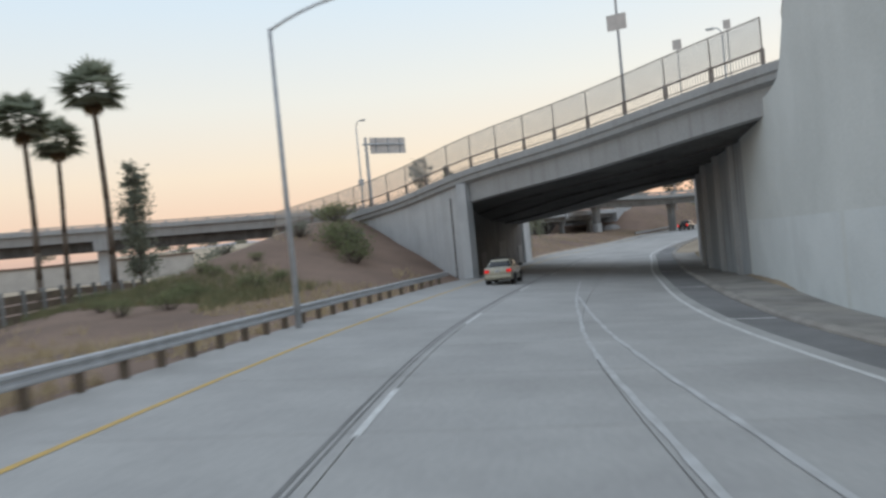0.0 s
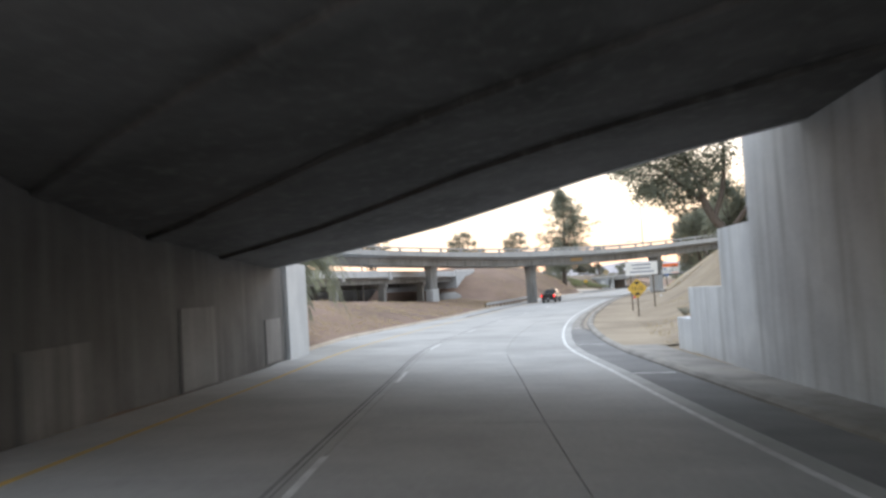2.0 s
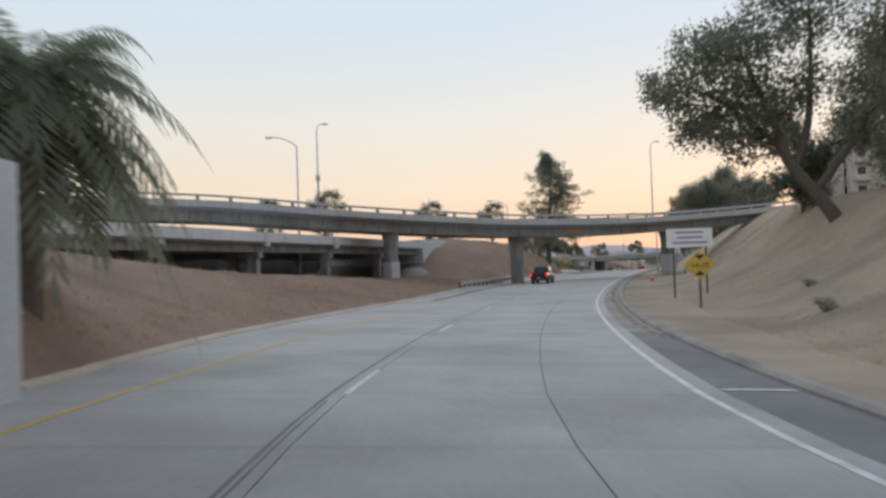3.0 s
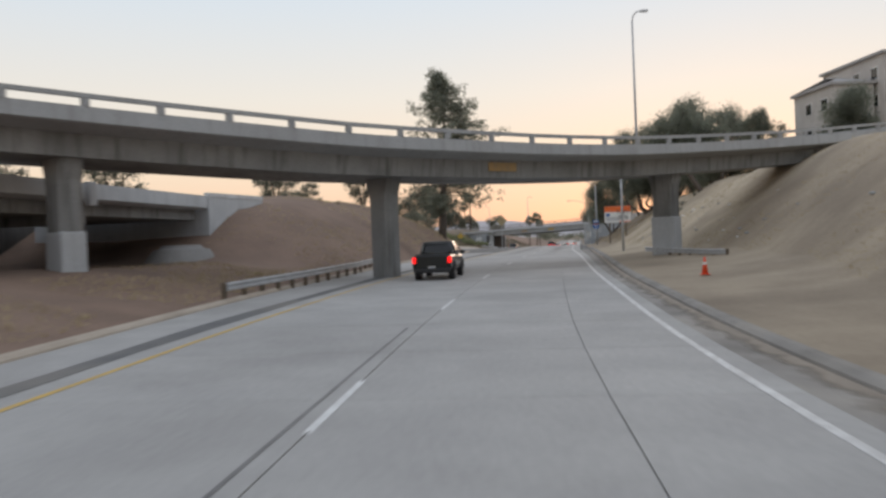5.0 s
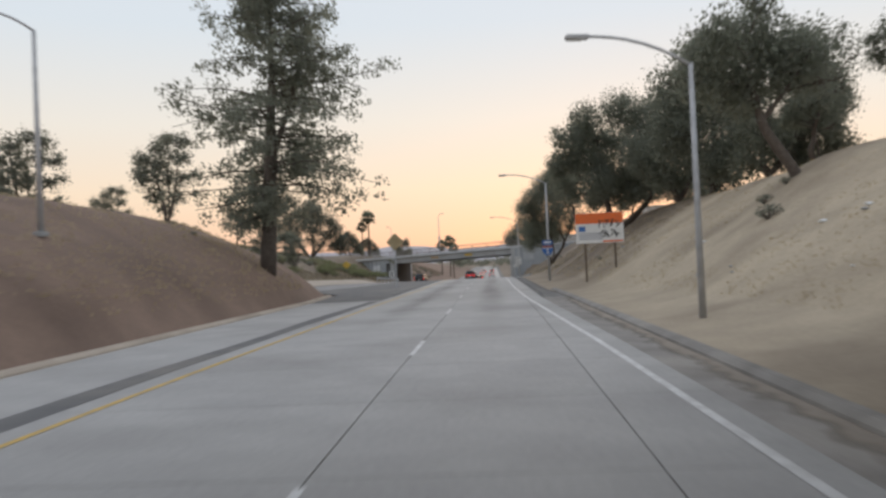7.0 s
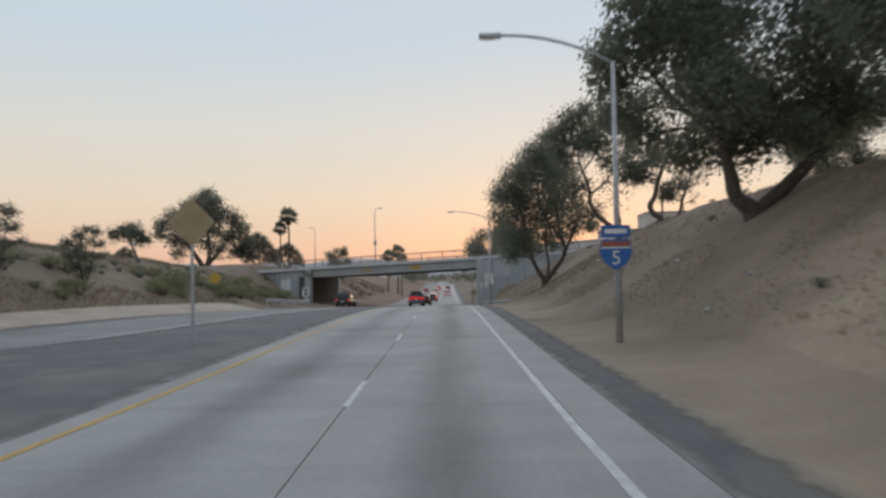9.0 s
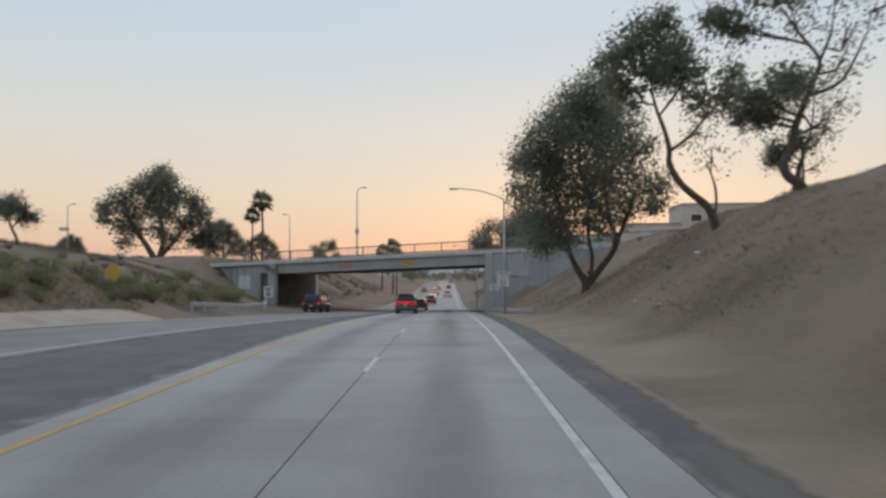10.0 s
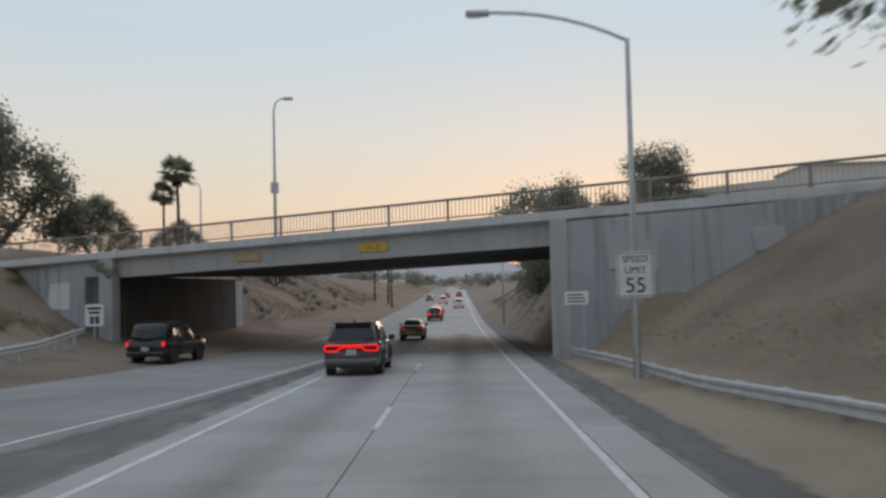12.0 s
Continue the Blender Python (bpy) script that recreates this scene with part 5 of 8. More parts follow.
guard_rail([on_ground(x, y, 0.05) for x, y in ((-18.6, 12), (-17.2, 20), (-16.9, 27), (-18.4, 35), (-20.3, 43.5))], 1, "guard rail below the shrubby bank", wood=False)

# ---- vehicles: x to the right, y ahead, the rear bumper at y = 0 ----
def loft(sections):
    """Joins rings of equal length, capped at both ends."""
    bm = bmesh.new()
    rings = [[bm.verts.new(p) for p in s] for s in sections]
    k = len(rings[0])
    for a, b in zip(rings, rings[1:]):
        for j in range(k):
            bm.faces.new((a[j], a[(j + 1) % k], b[(j + 1) % k], b[j]))
    bm.faces.new(rings[0][::-1])
    bm.faces.new(rings[-1])
    bmesh.ops.recalc_face_normals(bm, faces=bm.faces)
    return bm


def hull(sect, step=0.14):
    """The lower body: rows of y, half width, floor and top, joined smoothly, tucked in below and rounded at the shoulders."""
    ys, ws, lo, hi = zip(*sect)
    fw, fl, fh = spline(ys, ws), spline(ys, lo), spline(ys, hi)
    stops = sorted(set(steps(ys[0], ys[-1], step)) | {ys[0] + 0.03, ys[0] + 0.07, ys[-1] - 0.04, ys[-1] - 0.1})
    rings = []
    for y in stops:
        w, a, b = fw(y), fl(y), fh(y)
        h = b - a
        half = [(0.45 * w, a), (0.80 * w, a), (0.93 * w, a + 0.04), (0.975 * w, a + 0.14 * h), (0.99 * w, a + 0.34 * h), (w, a + 0.52 * h), (0.992 * w, a + 0.66 * h), (0.985 * w, a + 0.70 * h), (0.975 * w, a + 0.86 * h), (0.945 * w, b - 0.025), (0.89 * w, b), (0.5 * w, b + 0.02)]
        rings.append([(x, y, z) for x, z in half] + [(-x, y, z) for x, z in reversed(half)])
    return loft(rings)


def glasshouse(cab):
    """The skin of a cabin: a place on it for an angle round it (0: the right side, 90: ahead) and a height from 0 to 1."""
    y0b, y0t, y1t, y1b, zb, zt, wb, wt = cab
    e = 2 / 6.0

    def skin(turn, v, off=0.0):
        c, d = math.cos(turn), math.sin(turn)
        w = wb + (wt - wb) * (0.35 * v + 0.65 * v * v)
        ya, yb = y0b + (y0t - y0b) * (0.8 * v + 0.2 * v * v), y1b + (y1t - y1b) * (0.9 * v + 0.1 * v * v)
        px_, py_ = math.copysign(abs(c) ** e, c), math.copysign(abs(d) ** e, d)
        n = Vector((math.copysign(abs(px_) ** 5, c), math.copysign(abs(py_) ** 5, d), 0.25))
        n.normalize()
        bulge = 0.07 * py_ * max(0.0, 1 - px_ * px_)
        return Vector((w * px_, (ya + yb) / 2 + (yb - ya) / 2 * py_ + bulge, zb + (zt - 0.06 - zb) * v)) + n * off
    return skin


def cabin_mesh(cab, sides=64):
    skin, zt = glasshouse(cab), cab[5]
    mid = (cab[1] + cab[2]) / 2
    rings = [[skin(2 * math.pi * k / sides, v) for k in range(sides)] for v in (0.0, 0.2, 0.4, 0.6, 0.8, 0.93, 1.0)]
    for sx, sy, z in ((0.975, 0.985, zt - 0.035), (0.93, 0.955, zt - 0.012), (0.8, 0.88, zt), (0.45, 0.6, zt + 0.012)):
        rings.append([Vector((p.x * sx, mid + (p.y - mid) * sy, z)) for p in rings[6]])
    return loft(rings)


def pane_mesh(cab, t0, t1, v0, v1, off=0.008):
    """A window pane that follows the cabin's skin."""
    skin = glasshouse(cab)
    bm = bmesh.new()
    nu, nv = 10, 5
    grid = [[bm.verts.new(skin(t0 + (t1 - t0) * a / nu, v0 + (v1 - v0) * b / nv, off)) for a in range(nu + 1)] for b in range(nv + 1)]
    for b in range(nv):
        for a in range(nu):
            bm.faces.new((grid[b][a], grid[b][a + 1], grid[b + 1][a + 1], grid[b + 1][a]))
    rim = [grid[0][a] for a in range(nu + 1)] + [grid[b][nu] for b in range(1, nv + 1)] + [grid[nv][a] for a in range(nu - 1, -1, -1)] + [grid[b][0] for b in range(nv - 1, 0, -1)]
    inner = [bm.verts.new(v.co * 1.0 - Vector((v.co.x * 0.02, 0, 0.004))) for v in rim]
    for a in range(len(rim)):
        bm.faces.new((rim[a], rim[(a + 1) % len(rim)], inner[(a + 1) % len(rim)], inner[a]))
    bmesh.ops.recalc_face_normals(bm, faces=bm.faces)
    return bm


def wheel(parent, x, y, r, wide):
    bm = bmesh.new()
    s = 1 if x > 0 else -1
    prof = [(r * 0.62, -wide / 2), (r * 0.93, -wide / 2), (r, -wide * 0.32), (r, wide * 0.32), (r * 0.93, wide / 2), (r * 0.62, wide / 2)]
    n = 24
    rings = [[bm.verts.new((h, rad * math.cos(2 * math.pi * i / n), rad * math.sin(2 * math.pi * i / n))) for rad, h in prof] for i in range(n)]
    for i in range(n):
        a, b = rings[i], rings[(i + 1) % n]
        for j in range(len(prof) - 1):
            bm.faces.new((a[j], a[j + 1], b[j + 1], b[j]))
    bmesh.ops.recalc_face_normals(bm, faces=bm.faces)
    w = part("wheel", bm, M_TYRE, parent, smooth=True)
    w.location = (x, y, r)
    rim = bmesh.new()
    tube(rim, (-wide * 0.3, 0, 0), (wide * 0.36 * s, 0, 0), r * 0.62, sides=20)
    for k in range(5):
        a = 2 * math.pi * k / 5
        tube(rim, (s * wide * 0.38, 0.04 * math.cos(a), 0.04 * math.sin(a)), (s * wide * 0.42, r * 0.58 * math.cos(a), r * 0.58 * math.sin(a)), 0.035, sides=5)
    part("rim", rim, M_RIM, w)
    return w


def vehicle(name, m, label, paint, sect, cab, wheels, r=0.36, category="car", glass_split=(0.46,), roof_rack=False, rear_lamps=(), plate_z=0.85, bed=False, group="cars on the freeway"):
    """sect: rows of y, half width, floor, top of the lower body. cab: rear and front feet and heads of the glasshouse and its half widths."""
    e = thing(name, m, label, category, group)
    part("body", hull(sect), paint, e, smooth=True)
    y0b, y0t, y1t, y1b, zb, zt, wb, wt = cab
    part("cabin", cabin_mesh(cab), paint, e, smooth=True)
    ahead, back_ = math.pi / 2, -math.pi / 2
    part("rear_window", pane_mesh(cab, back_ - 0.62, back_ + 0.62, 0.16, 0.90), M_GLASS, e, smooth=True)
    part("windscreen", pane_mesh(cab, ahead - 0.66, ahead + 0.66, 0.06, 0.95), M_GLASS, e, smooth=True)
    turn_at = [math.asin(math.copysign(abs(q) ** 3.0, q)) for q in (-0.84 + 1.70 * u for u in (0.0, *glass_split, 1.0))]
    for t0_, t1_ in zip(turn_at, turn_at[1:]):
        part("side_window", pane_mesh(cab, t0_ + 0.012, t1_ - 0.012, 0.10, 0.88), M_GLASS, e, smooth=True)
        part("side_window", pane_mesh(cab, math.pi - t0_ - 0.012, math.pi - t1_ + 0.012, 0.10, 0.88), M_GLASS, e, smooth=True)
    hw = max(s[1] for s in sect)
    for s_ in (1, -1):
        for q in (0.36, 0.74):
            hy = y0b + (y1b - y0b) * q
            part("door_handle", box(bmesh.new(), min(s_ * (hw - 0.03), s_ * (hw + 0.015)), max(s_ * (hw - 0.03), s_ * (hw + 0.015)), hy, hy + 0.2, zb - 0.22, zb - 0.18, 0.012), paint, e)
        for q in (0.42, 0.80):
            hy = y0b + (y1b - y0b) * q + 0.2
            part("door_seam", box(bmesh.new(), min(s_ * (hw - 0.04), s_ * (hw + 0.002)), max(s_ * (hw - 0.04), s_ * (hw + 0.002)), hy, hy + 0.012, 0.42, zb - 0.06), M_TRIM, e)
    for y in wheels:
        for s_ in (1, -1):
            wheel(e, s_ * (hw - 0.13), y, r, 0.25)
            arch = bmesh.new()
            pts = [Vector((s_ * (hw + 0.004), y + (r + 0.06) * math.cos(a), r + (r + 0.06) * math.sin(a))) for a in [math.pi * i / 10 for i in range(11)]]
            pipe(arch, pts, 0.035, 5)
            part("wheel_arch", arch, M_TRIM, e)
            well = tube(bmesh.new(), (s_ * (hw - 0.26), y, r), (s_ * (hw + 0.002), y, r), r + 0.05, sides=20)
            part("wheel_well", well, M_TRIM, e)
    ym = y1b - (y1b - y1t) * 0.25 - 0.25
    for s_ in (1, -1):
        mr = part("mirror", box(bmesh.new(), min(s_ * (wb + 0.03), s_ * (wb + 0.25)), max(s_ * (wb + 0.03), s_ * (wb + 0.25)), ym, ym + 0.12, zb + 0.02, zb + 0.2, 0.03), M_TRIM, e)
    part("bumper", box(bmesh.new(), -hw * 0.93, hw * 0.93, sect[0][0] - 0.06, sect[0][0] + 0.22, 0.36, 0.60, 0.075), M_TRIM if bed else paint, e, smooth=True)
    np_ = part("number_plate", box(bmesh.new(), -0.16, 0.16, sect[0][0] - 0.035, sect[0][0] - 0.015, plate_z, plate_z + 0.16), M_PLATE, e)
    part("plate_bar", box(bmesh.new(), -0.12, 0.12, sect[0][0] - 0.041, sect[0][0] - 0.036, plate_z + 0.05, plate_z + 0.11), M_SIGN_TEXT, np_)
    for x0, x1, z0, z1, mm in rear_lamps:
        part("tail_lamp", box(bmesh.new(), x0, x1, sect[0][0] - 0.025, sect[0][0] + 0.16, z0, z1, 0.04), mm, e, smooth=True)
    if roof_rack:
        for s_ in (1, -1):
            part("roof_rail", pipe(bmesh.new(), [(s_ * (wt - 0.08), y0t + 0.15, zt - 0.02), (s_ * (wt - 0.08), y0t + 0.25, zt + 0.06), (s_ * (wt - 0.08), y1t - 0.25, zt + 0.06), (s_ * (wt - 0.08), y1t - 0.15, zt - 0.02)], 0.022, 6), M_TRIM, e)
        for y in (y0t + 0.6, y1t - 0.7):
            part("cross_bar", tube(bmesh.new(), (-(wt - 0.08), y, zt + 0.075), (wt - 0.08, y, zt + 0.075), 0.02, sides=6), M_TRIM, e)
    return e


def on_road(y, u, back=True):
    p = at(y, u, 0.0)
    slope = math.degrees(math.atan2(lane_z(y + 4) - lane_z(y - 0), 4.0))
    return pose(p.x, p.y, p.z, slope, 0, math.degrees(heading(y)))


SUV = [(0.0, 0.85, 0.46, 1.05), (0.08, 0.925, 0.36, 1.11), (0.5, 0.96, 0.28, 1.14), (2.4, 0.965, 0.24, 1.11), (3.9, 0.96, 0.26, 1.09), (4.7, 0.91, 0.30, 1.00), (5.08, 0.74, 0.40, 0.84)]
suv = vehicle("suv", on_road(27.4, -3.85), "dark grey three-row SUV with a lit full-width tail lamp", M_CAR_GREY, SUV, (0.06, 0.50, 3.05, 3.95, 1.07, 1.80, 0.925, 0.74),
              (1.02, 4.06), 0.39, "suv", (0.32, 0.62), plate_z=0.72)
for s_ in (1, -1):
    part("roof_rail", pipe(bmesh.new(), [(s_ * 0.62, 0.75, 1.78), (s_ * 0.62, 0.9, 1.82), (s_ * 0.62, 2.6, 1.82), (s_ * 0.62, 2.8, 1.78)], 0.018, 6), M_RIM, suv)
bar = bmesh.new()
pipe(bar, [Vector(p) for p in ((-0.86, -0.02, 1.03), (0.86, -0.02, 1.03))], 0.021, 6)
for s_ in (1, -1):
    pipe(bar, [Vector((s_ * a, -0.02, b)) for a, b in ((0.86, 1.03), (0.90, 0.98), (0.88, 0.86), (0.82, 0.845), (0.52, 0.845), (0.47, 0.87), (0.36, 0.955), (0.30, 0.97), (0.0, 0.97))], 0.021, 6)
part("tail_lamp", bar, M_LAMP_RED, suv, "lit red racetrack tail lamp")
part("lamp_housing", box(bmesh.new(), -0.87, 0.87, -0.012, 0.06, 0.84, 1.04, 0.01), M_LAMP_HOUSE, suv)
part("spoiler", box(bmesh.new(), -0.68, 0.68, 0.33, 0.66, 1.765, 1.80, 0.015), M_CAR_GREY, suv)
part("wiper", pipe(bmesh.new(), [(0.0, 0.05, 1.15), (-0.25, 0.075, 1.18), (-0.48, 0.09, 1.20)], 0.012, 5), M_TRIM, suv)
part("gate_trim", box(bmesh.new(), -0.30, 0.30, -0.025, 0.02, 0.70, 0.72, 0.006), M_RIM, suv)
part("lower_valance", box(bmesh.new(), -0.82, 0.82, -0.075, 0.1, 0.30, 0.42, 0.03), M_TRIM, suv)
part("antenna_fin", box(bmesh.new(), -0.04, 0.04, 0.85, 1.05, 1.78, 1.86, 0.02), M_TRIM, suv)
for s_ in (1, -1):
    part("exhaust_tip", tube(bmesh.new(), (s_ * 0.55, -0.07, 0.34), (s_ * 0.55, 0.1, 0.34), 0.05, sides=12), M_RIM, suv)
    part("sill_trim", box(bmesh.new(), min(s_ * 0.955, s_ * 0.985), max(s_ * 0.955, s_ * 0.985), 1.55, 3.5, 0.30, 0.36, 0.01), M_RIM, suv)

SEDAN = [(0.0, 0.76, 0.44, 0.95), (0.12, 0.84, 0.32, 1.02), (0.6, 0.865, 0.24, 1.04), (2.3, 0.875, 0.20, 0.98), (3.5, 0.865, 0.22, 0.93), (4.2, 0.80, 0.26, 0.82), (4.52, 0.62, 0.34, 0.68)]
sedan = vehicle("sedan", on_road(-243.0, -4.1), "champagne gold compact sedan with a roof rack and lit tail lamps", M_CAR_GOLD, SEDAN, (0.50, 1.15, 2.55, 3.45, 0.95, 1.47, 0.82, 0.63),
                (0.93, 3.53), 0.315, "sedan", (0.5,), True,
                [(-0.80, -0.50, 0.72, 0.93, M_LAMP_DIM), (0.50, 0.80, 0.72, 0.93, M_LAMP_DIM), (-0.78, -0.63, 0.76, 0.90, M_LAMP_RED), (0.63, 0.78, 0.76, 0.90, M_LAMP_RED), (-0.60, -0.52, 0.78, 0.86, M_LENS), (0.52, 0.60, 0.78, 0.86, M_LENS)], 0.74)
part("roof_box", box(bmesh.new(), -0.25, 0.3, 1.5, 2.1, 1.52, 1.60, 0.03), M_TRIM, sedan)

TRUCK = [(0.0, 0.91, 0.50, 1.15), (0.06, 0.94, 0.46, 1.18), (2.0, 0.95, 0.40, 1.18), (2.1, 0.95, 0.38, 1.14), (3.9, 0.95, 0.38, 1.12), (5.0, 0.92, 0.42, 1.08), (5.4, 0.80, 0.48, 0.98)]
pickup = vehicle("pickup_truck", on_road(-131.5, -4.5), "black crew-cab pickup truck with lit tail lamps", M_CAR_BLACK, TRUCK, (1.72, 1.92, 3.35, 4.15, 1.12, 1.82, 0.91, 0.76),
                 (1.1, 4.35), 0.40, "pickup truck", (0.5,), False,
                 [(-0.93, -0.76, 0.82, 1.12, M_LAMP_RED), (0.76, 0.93, 0.82, 1.12, M_LAMP_RED)], 0.52, True)
part("tailgate", box(bmesh.new(), -0.74, 0.74, -0.03, 0.03, 0.62, 1.16, 0.02), M_CAR_BLACK, pickup)
part("bed_liner", box(bmesh.new(), -0.78, 0.78, 0.12, 1.7, 1.14, 1.235, 0.01), M_TRIM, pickup)

BOXY = [(0.0, 0.86, 0.48, 1.05), (0.06, 0.90, 0.42, 1.09), (0.5, 0.92, 0.38, 1.10), (2.5, 0.925, 0.36, 1.06), (3.8, 0.92, 0.38, 1.05), (4.4, 0.86, 0.42, 1.0), (4.6, 0.78, 0.48, 0.86)]
vehicle("suv", pose(-14.0, 35.5, lane_z(36.5) + 0.05, -2, 0, -6), "boxy black off-road SUV with a roof rack", M_CAR_BLACK, BOXY, (0.05, 0.26, 2.75, 3.45, 1.04, 1.78, 0.895, 0.77),
        (0.95, 3.65), 0.39, "suv", (0.32, 0.62), True, [(-0.88, -0.78, 0.80, 1.0, M_LAMP_RED), (0.78, 0.88, 0.80, 1.0, M_LAMP_RED)], 0.62)
# the first two rows repeat the sedan and the pickup further along
for y, u, paint, lab, hot in ((58, -3.6, M_CAR_GOLD, "stand-in for the champagne sedan far along the road", M_LAMP_DIM), (104, -3.3, M_CAR_BLACK, "stand-in for the black pickup far along the road", M_LAMP_RED), (122, -3.4, M_CAR_RED, "dark red car far along the road", M_LAMP_RED),
                              (150, -0.2, M_CAR_WHITE, "white car far along the road", M_LAMP_RED), (176, -3.6, M_CAR_WHITE, "white van far along the road", M_LAMP_RED), (205, -7.5, M_CAR_GREY, "grey car far along the road", M_LAMP_RED), (232, -3.5, M_CAR_RED, "red car far along the road", M_LAMP_RED), (238, 0.0, M_CAR_BLACK, "black car far along the road", M_LAMP_RED)):
    vehicle("car", on_road(y, u), lab, paint, SUV if "white" in lab or "pickup" in lab else SEDAN, (0.10, 0.5, 3.0, 3.9, 1.05, 1.72, 0.88, 0.68) if "white" in lab or "pickup" in lab else (0.55, 1.25, 2.55, 3.45, 0.93, 1.46, 0.80, 0.58),
            (0.95, 3.7), 0.34, "car", (0.5,), False, [(-0.84, -0.5, 0.74, 0.94, hot), (0.5, 0.84, 0.74, 0.94, hot)], 0.72, group="far cars beyond the bridge")

# ---- trees ----
def leaf_mesh(rng, clumps, per, size, droop=0.0, slim=0.19, hang=0.72):
    """Many small two-triangle leaves in soft-edged sprays: arrays of corners."""
    vs = []
    for (cx, cy, cz), rad in clumps:
        n = max(8, int(per * min(1.8, (rad / 0.6) ** 1.5)))
        p = np.array((cx, cy, cz)) + np.clip(rng.normal(size=(n, 3)), -1.7, 1.7) * rad * 0.52 * np.array((1, 1, hang))
        a = rng.normal(size=(n, 3))
        a[:, 2] = a[:, 2] * 0.6 - droop
        a /= np.linalg.norm(a, axis=1)[:, None]
        b = np.cross(a, rng.normal(size=(n, 3)))
        b /= np.linalg.norm(b, axis=1)[:, None]
        s = size * (0.6 + 0.8 * rng.random((n, 1)))
        tip, w = a * s, b * s * slim
        vs.append(np.stack([p - tip * 0.5, p + w, p + tip * 0.5, p - w], 1))
    v = np.concatenate(vs).reshape(-1, 3)
    k = len(v) // 4
    f = np.arange(k * 4).reshape(k, 4)
    return v, f


def raw(name, v, f, material, parent, label="", kind=""):
    me = bpy.data.meshes.new(name)
    me.from_pydata(v.tolist(), [], f.tolist())
    me.materials.append(material)
    ob = new(name, me)
    if parent:
        ob.parent = parent
    return tagged(ob, label, kind=kind)


def limb(bm, a, b, r0, r1, sag, rng, n=4):
    a, b = np.array(a, float), np.array(b, float)
    mid = (a + b) / 2 + rng.normal(size=3) * np.linalg.norm(b - a) * 0.10 + (0, 0, sag)
    pts = [(1 - t) ** 2 * a + 2 * t * (1 - t) * mid + t * t * b for t in np.linspace(0, 1, n + 1)]
    for i in range(n):
        ra, rb = r0 + (r1 - r0) * i / n, r0 + (r1 - r0) * (i + 1) / n
        tube(bm, pts[i], pts[i + 1], ra, rb, 6)
    return pts


def bough(bm, pts, sides=8):
    """A round, bending stem through rows of x, y, z and radius."""
    p = np.array(pts, float)
    out = []
    for i in range(len(p) - 1):
        a, b, c, d = p[max(i - 1, 0)], p[i], p[i + 1], p[min(i + 2, len(p) - 1)]
        for t in (0.0, 0.25, 0.5, 0.75):
            out.append(0.5 * (2 * b + (c - a) * t + (2 * a - 5 * b + 4 * c - d) * t * t + (3 * b - a - 3 * c + d) * t ** 3))
    out.append(p[-1])
    rings = []
    for i, q in enumerate(out):
        w = Vector(out[min(i + 1, len(out) - 1)][:3]) - Vector(out[max(i - 1, 0)][:3])
        side = w.normalized().cross(Vector((0.31, 0.87, 0.38))).normalized()
        up = side.cross(w.normalized())
        r = max(0.008, q[3]) * (1 + 0.10 * noise.noise(Vector((q[0] * 2.0, q[1] * 2.0, q[2] * 2.0))))
        rings.append([bm.verts.new(Vector(q[:3]) + (side * math.cos(6.2832 * k / sides) + up * math.sin(6.2832 * k / sides)) * r) for k in range(sides)])
    for a, b in zip(rings, rings[1:]):
        for k in range(sides):
            bm.faces.new((a[k], a[(k + 1) % sides], b[(k + 1) % sides], b[k]))
    bm.faces.new(rings[-1])
    return out


def sprays(rng, centres, spread, count, size, slim, droop):
    """Leaves scattered round many centres: arrays of corners, four to a leaf."""
    c = centres[rng.integers(0, len(centres), count)]
    p = c + np.clip(rng.normal(size=(count, 3)), -1.9, 1.9) * spread
    a = rng.normal(size=(count, 3))
    a[:, 2] = a[:, 2] * 0.7 - droop
    a /= np.linalg.norm(a, axis=1)[:, None]
    b = np.cross(a, rng.normal(size=(count, 3)))
    b /= np.linalg.norm(b, axis=1)[:, None] + 1e-9
    n = size * (0.6 + 0.8 * rng.random((count, 1)))
    tip, w = a * n, b * n * slim
    return np.stack([p - tip * 0.5, p + w, p + tip * 0.5, p - w], 1).reshape(-1, 3)


